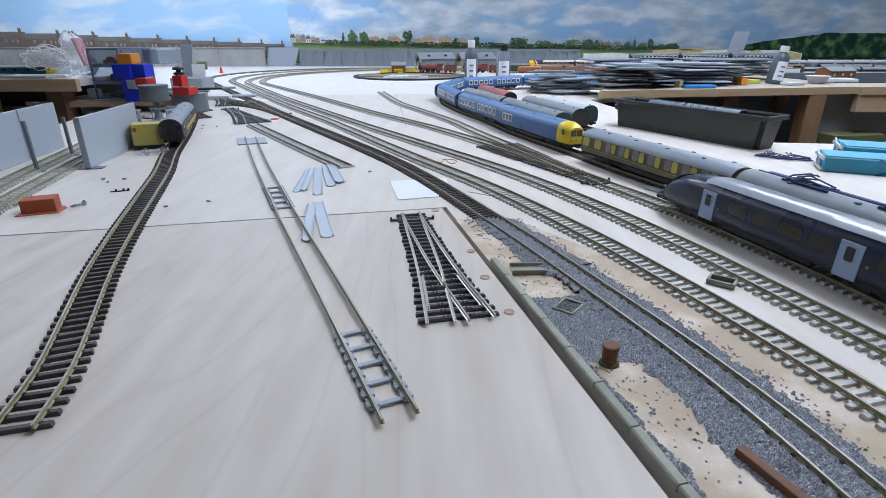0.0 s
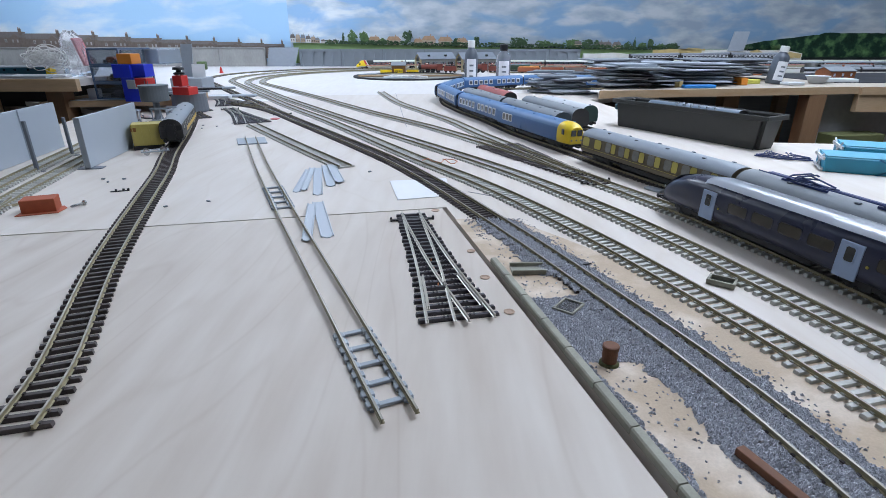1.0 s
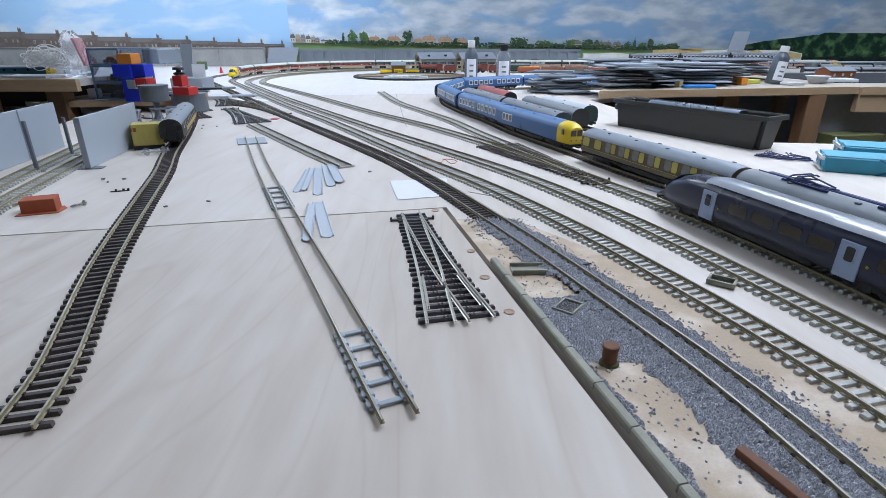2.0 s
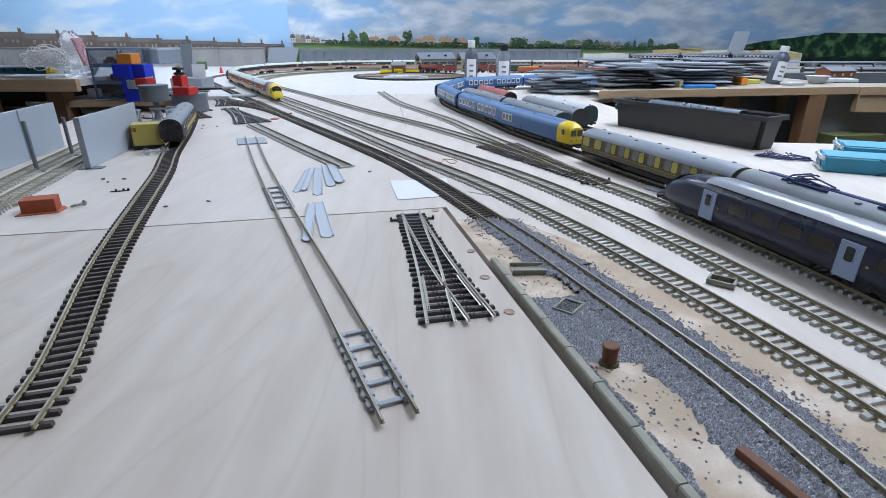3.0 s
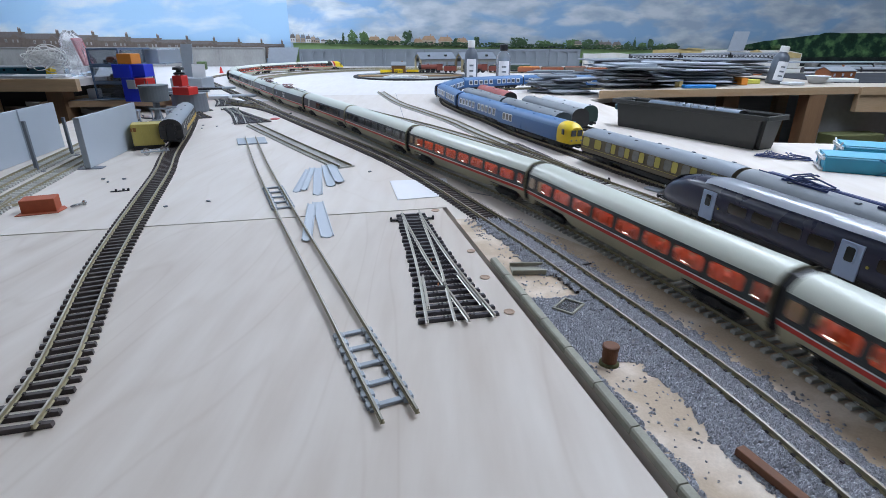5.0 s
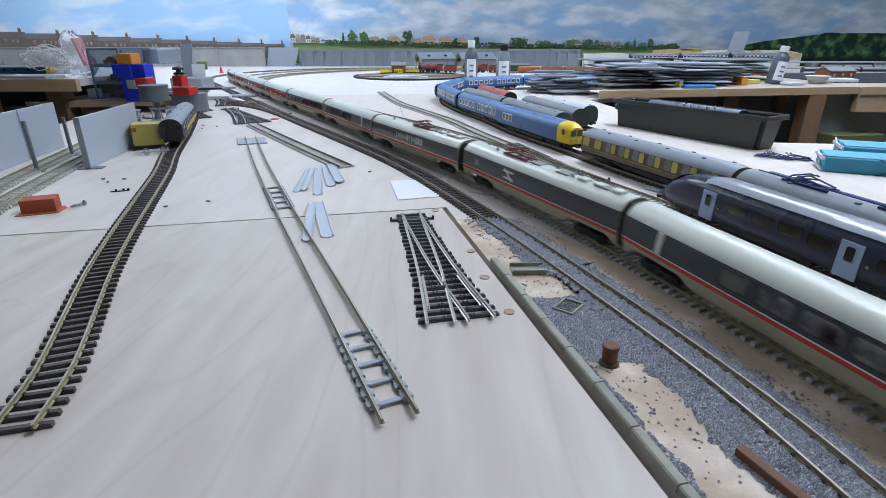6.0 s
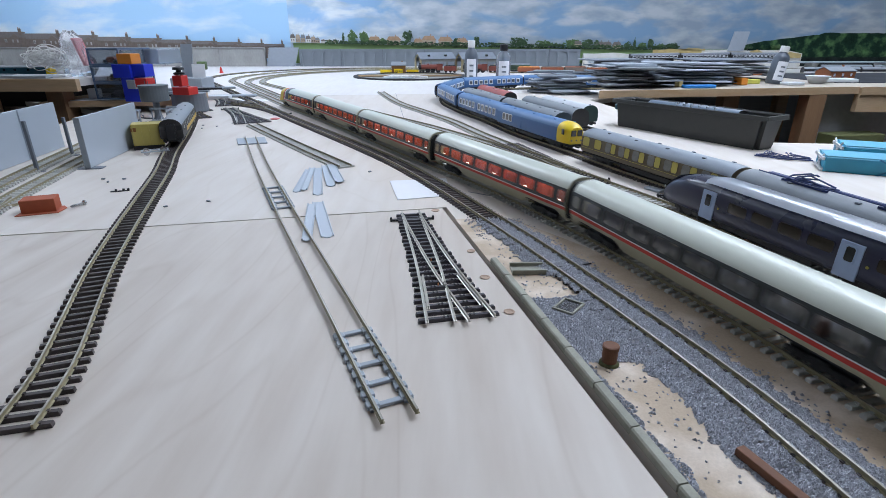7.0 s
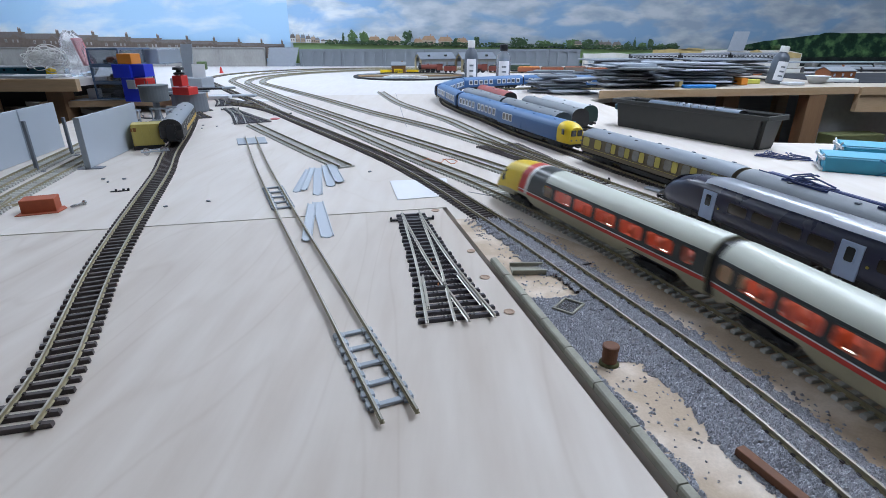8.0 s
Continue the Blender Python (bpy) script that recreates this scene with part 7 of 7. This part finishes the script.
prism(bm, [(0.93, 0.0)] + [(0.93 + i * 0.030, max(0.03, top[i])) for i in range(n + 1)] + [(0.93 + n * 0.030, 0.0)], 0, 0.03)
part("plaster_face", bm, PLASTER, pw, m=Matrix.Translation((0, WALL_Y, 0)) @ Matrix.Rotation(math.pi / 2, 4, "X"))
for x0, x1, z0, z1 in ((1.38, 1.70, 0.085, 0.112), (1.56, 1.72, 0.10, 0.118), (2.02, 2.10, 0.075, 0.105), (2.20, 2.36, 0.055, 0.090)):
    bm = B()
    k = 9
    prism(bm, [(x0 + (x1 - x0) * i / k, z0 + 0.004 * noise.noise((i * 0.9, x0 * 7, 0))) for i in range(k + 1)] + [(x1 - (x1 - x0) * i / k, z1 + 0.008 * noise.noise((i * 0.7, x1 * 9, 4)) - 0.02 * abs(i / k - 0.5)) for i in range(k + 1)], 0, 0.006)
    part("tan_patch", bm, TANFOAM, pw, m=Matrix.Translation((0, WALL_Y - 0.031, 0)) @ Matrix.Rotation(math.pi / 2, 4, "X"))

# far trains and raised line at the right
via = empty("raised_line", Matrix.Identity(4), "low grey raised trackbed carrying parked coaches", "trackbed")
part("deck", box(B(), 0.80, 3.6, 2.96, 3.06, 0.050, 0.056), GREYPL, via)
for i in range(8):
    part("pier", box(B(), 0.85 + i * 0.38, 0.89 + i * 0.38, 2.98, 3.04, 0.0, 0.0498), CONCRETE, via)
twotone = coach("white_banded_coach", "black coach with a white window band on a raised line", 0.262, [0, 0, 0, 0, 0, 0, 2, 2, 2, 2], [SATIN, WHITE, GREYDK], group="banded coaches", vents=4)
windows(twotone, pane_mesh("banded_window", 0.0155, 0.0075, WINDARK, OFFWHITE, 0.0022), [-0.11 + i * 0.022 for i in range(11)], 0.0255)
twotone.matrix_basis = pose(1.14, 3.0, 0.0565, 0, -1.2, 0)
copy_thing(twotone, pose(1.41, 3.0, 0.0585, 0, -1, 0))
copy_thing(twotone, pose(1.68, 3.0, 0.0595, 0, 0, 0))
dkc = coach("dark_coach", "dark roofed coach with a pale waist beside the wall", 0.262, [0, 0, 1, 1, 0, 0, 2, 2, 2, 2], [SATIN, OFFWHITE, ROOFMID], group="far coaches", vents=4)
dkc.matrix_basis = pose(1.90, 2.70, 0.0, 0, 0, -4)
for i in range(1, 4):
    copy_thing(dkc, pose(1.90 + i * 0.27, 2.70 - i * 0.019, 0.0, 0, 0, -4))
for i in range(3):
    copy_thing(dkc, pose(2.15 + i * 0.27, 2.95 - i * 0.019, 0.0, 0, 0, -4))


def wagon(x, y, mt, load, label):
    th = empty("open_wagon", pose(x, y, 0), label, "wagon", "parked wagons")
    bm = B()
    box(bm, -0.058, 0.058, -0.016, 0.016, 0.009, 0.012)
    for y0, y1 in ((-0.016, -0.0145), (0.0145, 0.016)):
        box(bm, -0.058, 0.058, y0, y1, 0.012, 0.030)
    for x0, x1 in ((-0.058, -0.0565), (0.0565, 0.058)):
        box(bm, x0, x1, -0.0145, 0.0145, 0.012, 0.030)
    part("body", bm, mt, th)
    part("load", rounded(-0.055, 0.055, -0.0142, 0.0142, 0.0125, 0.034, 0.004), load, th)
    part("solebar", box(B(), -0.056, 0.056, -0.011, 0.011, 0.0055, 0.0088), BLACK, th)
    for xx in (-0.036, 0.036):
        for yy in (-0.009, 0.009):
            part("wheel", cyl(B(), 0.006, -0.0012, 0.0012, 14, None, Matrix.Translation((xx, yy, 0.006)) @ Matrix.Rotation(math.pi / 2, 4, "X")), BLACK, th)
    return th


REDOX = mat("red_oxide", (0.30, 0.09, 0.04), 0.7, vary=0.2)
for i, (mt, ld, lbl) in enumerate(((REDOX, ORANGE, "red oxide open wagon with an orange load"), (REDOX, BROWNWALL, "red oxide open wagon with a brown load"), (BROWNWALL, REDOX, "brown open wagon with a rusty load"), (REDOX, PLASTER, "red oxide open wagon with a pale load"),
                                   (MAROON, REDOX, "maroon open wagon with a rusty load"), (BROWNWALL, GREYPL, "brown open wagon with a grey load"))):
    wagon(0.46 + i * 0.124, 2.95, mt, ld, lbl)
track_far = Path([(0.25, 2.95), (1.3, 2.95)])
track("far siding holding open wagons", track_far, 0, track_far.length, "wood", parts=0, group="sidings")
gre = coach("green_locomotive", "dark green locomotive with a yellow end by the wall", 0.20, [0, 0, 0, 0, 0, 0, 0, 1, 1, 1], [mat("loco_green", (0.03, 0.06, 0.035), 0.5), ROOFMID, YELLOW], group="", matfn=lambda x, b, j: 2 if x < -0.085 and j < 6 else b, xs=[-0.1, -0.085, 0, 0.085, 0.1])
gre.matrix_basis = pose(0.385, 3.08, 0, 0, 0, 0)


# engine shed, steam locomotives, turntable and hut
def engine_shed(x, y, label):
    th = empty("engine_shed", pose(x, y, 0, 0, 0, 22), label, "model building", "engine sheds")
    wm = mat("shed_grey_wall", (0.20, 0.21, 0.20), 0.75, vary=0.12, scale=60)
    bm = B()
    for y0, y1 in ((-0.055, -0.051), (0.051, 0.055)):
        box(bm, -0.10, 0.10, y0, y1, 0.052, 0.066)
        for i in range(5):
            xx = -0.098 + i * 0.049
            box(bm, xx - 0.002, xx + 0.002, y0, y1, 0, 0.0518)
    part("wall", bm, wm, th)
    g = B()
    n = 10
    arc = [(-0.030 * math.cos(math.pi * i / n), 0.055 + 0.030 * math.sin(math.pi * i / n)) for i in range(n + 1)]
    prism(g, [(-0.055, 0), (-0.055, 0.066), (0, 0.098), (0.055, 0.066), (0.055, 0), (0.030, 0)] + arc[::-1] + [(-0.030, 0)], -0.0015, 0.0015)
    part("gable", g, mat("shed_cream_gable", (0.36, 0.30, 0.17), 0.7, vary=0.15), th, m=Matrix.Translation((-0.102, 0, 0)) @ Matrix.Rotation(math.pi / 2, 4, "Z") @ Matrix.Rotation(math.pi / 2, 4, "X"))
    sl = math.atan2(0.032, 0.055)
    for k in (-1, 1):
        part("roof", box(B(), -0.108, 0.105, -0.034, 0.034, 0, 0.002), mat("shed_pale_roof", (0.22, 0.25, 0.29), 0.6, vary=0.1), th, m=Matrix.Translation((0, k * 0.0285, 0.0825)) @ Matrix.Rotation(-k * sl, 4, "X"))
    for xx in (-0.05, 0.05):
        part("roof_vent", rounded(-0.007, 0.007, -0.005, 0.005, 0, 0.010, 0.001), SATIN, th, m=pose(xx, -0.036, 0.080))
    return th


engine_shed(-0.045, 3.13, "long grey engine shed with cream arched gable")
engine_shed(0.185, 3.13, "second grey engine shed behind bottles")


def steam_loco(x, y, label):
    th = empty("steam_locomotive", pose(x, y, 0.001), label, "locomotive", "steam locomotives")
    ry = Matrix.Rotation(math.pi / 2, 4, "Y")
    part("boiler", lathe(B(), [(0.004, -0.068), (0.0128, -0.066), (0.0132, -0.02), (0.0142, 0.018)], 20, Matrix.Translation((0, 0, 0.029)) @ ry), MAROON, th)
    part("smokebox", lathe(B(), [(0.006, -0.084), (0.0136, -0.080), (0.0136, -0.066)], 20, Matrix.Translation((0, 0, 0.029)) @ ry), SATIN, th)
    part("chimney", lathe(B(), [(0.0042, 0), (0.0036, 0.004), (0.0044, 0.0085)], 14, pose(-0.074, 0, 0.0415)), SATIN, th)
    part("dome", lathe(B(), [(0.0052, 0), (0.005, 0.004), (0.002, 0.0062)], 14, pose(-0.03, 0, 0.041)), MAROON, th)
    part("cab", box(B(), 0.018, 0.048, -0.0155, 0.0155, 0.013, 0.044, 0.001), MAROON, th)
    part("cab_roof", box(B(), 0.015, 0.054, -0.0165, 0.0165, 0.0442, 0.0460, 0.0006), SATIN, th)
    part("running_plate", box(B(), -0.088, 0.050, -0.0158, 0.0158, 0.0115, 0.0128), SATIN, th)
    part("tender", rounded(0.056, 0.122, -0.0150, 0.0150, 0.010, 0.034, 0.001), MAROON, th)
    part("coal", rounded(0.062, 0.116, -0.012, 0.012, 0.0342, 0.038, 0.002), BLACK, th)
    for xx, rr in ((-0.072, 0.0062), (-0.056, 0.0062), (-0.032, 0.0125), (-0.004, 0.0125), (0.024, 0.0125), (0.066, 0.007), (0.090, 0.007), (0.112, 0.007)):
        for yy in (-0.0085, 0.0085):
            part("wheel", cyl(B(), rr, -0.0012, 0.0012, 18, None, Matrix.Translation((xx, yy, rr)) @ Matrix.Rotation(math.pi / 2, 4, "X")), BLACK, th)
    return th


steam_loco(-0.050, 2.97, "maroon steam locomotive and tender beside the shed")
steam_loco(0.190, 2.97, "maroon steam locomotive behind bottles")
tt = empty("turntable", pose(-0.16, 2.66, 0), "round turntable pit with dark rim and grey deck", "turntable")
n = 48


def ring_bm(r0, r1, z0, z1):
    bm = B()
    q = [[bm.verts.new((rr * math.cos(2 * math.pi * i / n), rr * 0.98 * math.sin(2 * math.pi * i / n), z)) for i in range(n)] for rr, z in ((r0, z0), (r1, z0), (r1, z1), (r0, z1))]
    for a, b in zip(q, q[1:] + q[:1]):
        for i in range(n):
            bm.faces.new((a[i], a[(i + 1) % n], b[(i + 1) % n], b[i]))
    bmesh.ops.recalc_face_normals(bm, faces=bm.faces[:])
    return bm


part("rim", ring_bm(0.255, 0.272, 0, 0.007), BLACK, tt)
part("inner_rail", ring_bm(0.236, 0.239, 0.0012, 0.004), RAIL, tt)
part("floor", ring_bm(0.0, 0.254, 0.0002, 0.001), mat("pit_grey", (0.30, 0.29, 0.27), 0.8), tt)
part("deck", box(B(), -0.25, 0.25, -0.024, 0.024, 0.002, 0.008, 0.001), CARDBOARD, tt, m=pose(0, 0, 0, 0, 0, 4))
part("plate", box(B(), -0.07, 0.06, -0.04, 0.05, 0.0085, 0.011, 0.0005), GREYSHEET, tt, m=pose(-0.05, -0.10, -0.007, 0, 0, 12))
part("plate", box(B(), -0.06, 0.05, -0.02, 0.03, 0.0085, 0.0105, 0.0005), GREYPL, tt, m=pose(-0.20, 0.05, 0, 0, 0, 40))
for i in range(5):
    thing("white_sprue", tube(B(), [(-0.27 + 0.03 * i, 2.50 + 0.01 * i, 0.009), (-0.23 + 0.03 * i, 2.54 - 0.012 * i, 0.013), (-0.19 + 0.03 * i, 2.51, 0.009)], 0.0035, 6), WHITE, None, "white plastic moulding scrap on the turntable", "plastic scrap", "white scraps")
hut(-0.235, 2.93, 0.0, 0.036, 0.028, 0.040, 0.016, mat("brown_hut_wall", (0.20, 0.10, 0.035), 0.7), ROOFMID, 0, "small brown hut with a grey roof and yellow sign", 0)
thing("yellow_sign", box(B(), -0.022, 0.022, -0.001, 0.001, 0, 0.020, 0.0003), YELLOW, pose(-0.235, 2.898, 0.004), "yellow sign board with unreadable lettering", "sign")
for i in range(4):
    thing("sign_mark", box(B(), -0.003, 0.003, -0.0006, 0.0006, 0, 0.005), SATIN, pose(-0.248 + i * 0.009, 2.896, 0.011), "small dark lettering bar on the sign", "lettering", "sign lettering")
for x0, x1 in ((-0.335, -0.275), (-0.195, -0.13)):
    thing("yellow_fence", box(B(), x0, x1, -0.003, 0.003, 0.010, 0.028, 0.0006), YELLOW, pose(0, 2.94, -0.0099), "yellow plank fence beside the hut", "fence", "yellow fences")


# terraced houses along the left wall
DULLFRAME = mat("sooty_window_frame", (0.34, 0.32, 0.30), 0.8, vary=0.2, scale=80, rand=0.3)


def terrace_house(x, w, h, rise, label):
    th = empty("terrace_house", pose(x, WALL_Y + 0.036, 0), label, "house", "row of terraced houses")
    part("wall", box(B(), 0, w - 0.001, 0, 0.008, 0.05, h), BROWNWALL, th)
    bm = B()
    prism(bm, [(0, h), (w - 0.001, h), (w - 0.001, h + rise), (0, h + rise)], 0, 0.004)
    part("roof", bm, SLATE, th, m=Matrix.Translation((0, 0.007, h)) @ Matrix.Rotation(math.pi / 2 - 0.25, 4, "X") @ Matrix.Translation((0, -h, 0)))
    ch = part("chimney", box(B(), w * 0.86, w * 0.93, 0.002, 0.008, h + rise * 0.4, h + rise + 0.020, 0.0004), BROWNWALL, th)
    for i in range(2):
        part("chimney_pot", cyl(B(), 0.0016, h + rise + 0.020, h + rise + 0.027, 8, None, pose(w * (0.875 + 0.035 * i), 0.005, 0)), ORBRICK, ch)
    for i in range(2):
        wd = part("window", box(B(), -0.008, 0.008, -0.001, 0.001, -0.010, 0.010), DULLFRAME, th, m=pose(w * (0.24 + 0.26 * i), -0.0006, h - 0.020))
        part("pane", box(B(), -0.0055, 0.0055, -0.0016, -0.0011, -0.0075, 0.0075), PALEGLASS, wd)
    # projecting gabled bay
    bw_, bz = w * 0.13, h - 0.004
    bm = B()
    prism(bm, [(-bw_, 0.05), (bw_, 0.05), (bw_, bz), (0, bz + rise * 0.8), (-bw_, bz)], 0, 0.006)
    bay_ = part("bay", bm, BROWNWALL, th, m=Matrix.Translation((w * 0.76, -0.0005, 0)) @ Matrix.Rotation(math.pi / 2, 4, "X"))
    for k in (-1, 1):
        part("bay_window", box(B(), -0.005, 0.005, -0.009, 0.009, 0.0062, 0.0072), DULLFRAME, bay_, m=pose(k * bw_ * 0.45, bz - 0.018, 0))
    return th


xx = -1.06
k = 0
while xx > -3.3:
    w = 0.135 + 0.014 * k
    u = (-1.02 - xx) / 2.0
    terrace_house(xx - w, w, 0.122 + 0.066 * u, 0.016 + 0.022 * u, "sooty brown terraced house with slate roof and chimney")
    xx -= w
    k += 1

# fields, hill and trees printed beyond the arches
def field_z(x):
    """The far field's upper edge, falling to the east."""
    return max(0.105, 0.147 - 0.0186 * (x + 1))


bm = B()
n = 80
prism(bm, [(-1.0, 0.02)] + [(-1.0 + 6.0 * i / n, field_z(-1.0 + 6.0 * i / n) + 0.002 * noise.noise((i * 0.2, 0, 5))) for i in range(n + 1)] + [(5.0, 0.02)], 0, 0.003)
tagged(part("backdrop_field", bm, GRASS, None, "printed green field below the sky", m=Matrix.Translation((0, 3.741, 0)) @ Matrix.Rotation(math.pi / 2, 4, "X")), "printed green field below the sky", "backdrop", kind="structure")
bm = B()
prism(bm, [(1.95, 0.05)] + [(1.95 + 3.1 * i / n, 0.115 + 0.092 * min(1, (i / 16)) ** 0.7 + 0.010 * noise.noise((i * 0.35, 1, 5)) + 0.005 * noise.noise((i * 1.1, 1, 5))) for i in range(n + 1)] + [(5.05, 0.05)], 0, 0.003)
tagged(part("backdrop_hill", bm, mat("wooded_hill", (0.012, 0.032, 0.021), 0.9, vary=0.7, scale=16, fine=120, second=(0.055, 0.115, 0.045), spec=0.1), None, m=Matrix.Translation((0, 3.737, 0)) @ Matrix.Rotation(math.pi / 2, 4, "X")), "printed wooded hill", "backdrop", kind="structure")


bm = B()
prism(bm, [(1.98, 0.0)] + [(1.98 + 3.0 * i / n, 0.058 + 0.012 * noise.noise((i * 0.5, 4, 5)) + 0.006 * noise.noise((i * 1.7, 4, 5))) for i in range(n + 1)] + [(4.98, 0.0)], 0, 0.003)
tagged(part("backdrop_wood", bm, mat("dark_wood_print", (0.016, 0.022, 0.020), 0.9, vary=0.7, scale=18, fine=90, spec=0.1), None, m=Matrix.Translation((0, 3.7325, 0)) @ Matrix.Rotation(math.pi / 2, 4, "X")), "printed dark woodland below the hill", "backdrop", kind="structure")


def tree(x, z, w, h, slim, mt, seed, label="small dark tree in the far field"):
    """A slim trunk under a crown of many small leaf clumps, kept shallow against the backdrop."""
    th = empty("backdrop_tree", pose(x, 3.727, z), label, "tree", "far trees")
    r = random.Random(seed)
    part("trunk", tube(B(), [(0, 0, 0), (0.001, 0, h * 0.25), (0, 0, h * 0.6)], 0.0012, 5), BROWNWALL, th)
    bm = B()
    lobes = [(r.uniform(-0.25, 0.25) * w, h * r.uniform(0.35, 0.75), r.uniform(0.22, 0.34)) for _ in range(4)] + [(0, h * 0.5, 0.36)]
    for i in range(120):
        lx, lz, lr = r.choice(lobes)
        a, q = r.uniform(0, 6.28), math.sqrt(r.random())
        cx, cz = lx + lr * w * q * math.cos(a), lz + lr * h * q * math.sin(a)
        if slim:
            cx *= max(0.15, 1.1 - cz / h)
        s = min(w, h) * r.uniform(0.07, 0.13)
        bmesh.ops.create_icosphere(bm, subdivisions=1, radius=s, matrix=pose(cx, r.uniform(-0.003, 0.001), min(max(cz, 0.08 * h), h), r.uniform(0, 90), r.uniform(0, 90), 0) @ Matrix.Diagonal((1.2, 0.5, r.uniform(0.5, 1), 1)))
    part("crown", bm, mt, th)


r = random.Random(12)
for x, w, h, slim in ((-0.661, 0.034, 0.077, 1), (-0.597, 0.064, 0.101, 0), (-0.522, 0.075, 0.084, 0), (-0.233, 0.064, 0.087, 0), (0.090, 0.064, 0.052, 0), (0.222, 0.053, 0.063, 0), (-0.421, 0.083, 0.042, 0), (0.503, 0.120, 0.070, 0), (0.661, 0.135, 0.056, 0), (0.755, 0.098, 0.035, 0), (0.842, 0.120, 0.059, 0), (0.973, 0.105, 0.056, 0), (1.022, 0.060, 0.063, 1), (1.225, 0.045, 0.056, 0), (1.274, 0.034, 0.077, 1), (1.326, 0.068, 0.049, 0), (1.386, 0.053, 0.070, 0), (1.450, 0.090, 0.045, 0), (1.525, 0.105, 0.049, 0), (0.410, 0.075, 0.031, 0), (0.342, 0.053, 0.024, 0), (2.033, 0.098, 0.024, 0), (2.224, 0.090, 0.031, 0)):
    tree(x, field_z(x) - 0.002, w, h, slim, r.choice((LEAF, LEAF, LEAFPALE)), r.randint(0, 999))
hedge = B()
for i in range(1500):
    x = -0.78 + 2.35 * r.random()
    tall = 0.022 + 0.010 * noise.noise((x * 4, 1, 3)) + 0.006 * noise.noise((x * 15, 1, 3))
    s = r.uniform(0.003, 0.0065)
    bmesh.ops.create_icosphere(hedge, subdivisions=1, radius=s, matrix=pose(x, 3.7225 + r.uniform(-0.001, 0.001), field_z(x) + r.random() * max(0.004, tall), r.uniform(0, 90), 0, 0) @ Matrix.Diagonal((1.5, 0.4, 1, 1)))
tagged(part("backdrop_hedge", hedge, LEAF, None), "far hedge line of dark shrubs", "hedge", kind="stuff")


def far_house(x, z, w, h, wall, roof, label):
    th = empty("far_house", pose(x, 3.7255, z), label, "house", "far houses")
    part("wall", box(B(), -w / 2, w / 2, -0.002, 0.002, 0, h * 0.55), wall, th)
    bm = B()
    prism(bm, [(-w * 0.56, h * 0.55), (w * 0.56, h * 0.55), (w * 0.34, h), (-w * 0.34, h)], -0.003, 0.003)
    part("roof", bm, roof, th, m=Matrix.Rotation(math.pi / 2, 4, "X"))
    part("chimney", box(B(), w * 0.1, w * 0.18, -0.001, 0.001, h * 0.9, h * 1.2), roof, th)
    for i in (-1, 1):
        part("window", box(B(), i * w * 0.22 - w * 0.07, i * w * 0.22 + w * 0.07, -0.0028, -0.0021, h * 0.2, h * 0.42), WINDARK, th)


TANWALL = mat("tan_house_wall", (0.42, 0.34, 0.26), 0.9, vary=0.15, scale=40)
for x, w, h in ((-0.455, 0.075, 0.049), (-0.327, 0.090, 0.052), (-0.094, 0.090, 0.059), (0.015, 0.090, 0.056), (0.124, 0.075, 0.049), (-0.165, 0.053, 0.042)):
    far_house(x, field_z(x), w, h, TANWALL, HOUSEORANGE, "far tan house with an orange tiled roof above hedges")
for i, (x, h) in enumerate(((-0.996, 0.049), (-0.962, 0.049), (-0.928, 0.049), (-0.894, 0.042), (-0.860, 0.038), (-0.834, 0.031), (-0.796, 0.021), (-0.755, 0.021), (-0.718, 0.024))):
    far_house(x, field_z(x) + 0.003, 0.030, h, (PLASTER, TANWALL, TANWALL)[i % 3], (SLATE, TANWALL, ROOFMID)[i % 3], "small far gabled house with grey roof")
for x in (0.894, 1.044, 1.093, 1.157):
    far_house(x, field_z(x) + 0.004, 0.055, 0.042, TANWALL, SLATE, "far dull house with a slate roof among trees")
thing("grey_tower", prism(B(), [(-0.055, 0), (0.050, 0), (0.070, 0.118), (-0.030, 0.118)], 0, 0.006), GREYPL, Matrix.Translation((1.92, 3.66, 0.098)) @ Matrix.Rotation(math.pi / 2, 4, "X"), "plain grey upright plastic sheet behind plaster", "plastic sheet")


def motions():
    """The express runs round the far curve and past the camera."""
    for i, car in enumerate(express):
        flip = -1 if i in (5, len(express) - 1) else 1
        rows = []
        for k in range(81):
            t = k / 10
            s = S_NOSE - SPEED * t + np.interp(t, (3.5, 4.0, 4.5, 5.2, 5.8, 6.0, 6.2, 6.5, 7.0, 7.5, 8.0), (-0.048, -0.028, -0.012, 0.002, 0.020, 0.036, 0.034, 0.020, 0.006, 0.002, 0.025)) + (NOSE if i == 0 else LEAD + 0.005 + 12 * STEP + 0.005 + NOSE if i == 13 else LEAD + 0.005 + (i - 0.5) * STEP)
            rows.append((t, car_pose(PB, s, flip)))
        walk(car, rows)


motions()
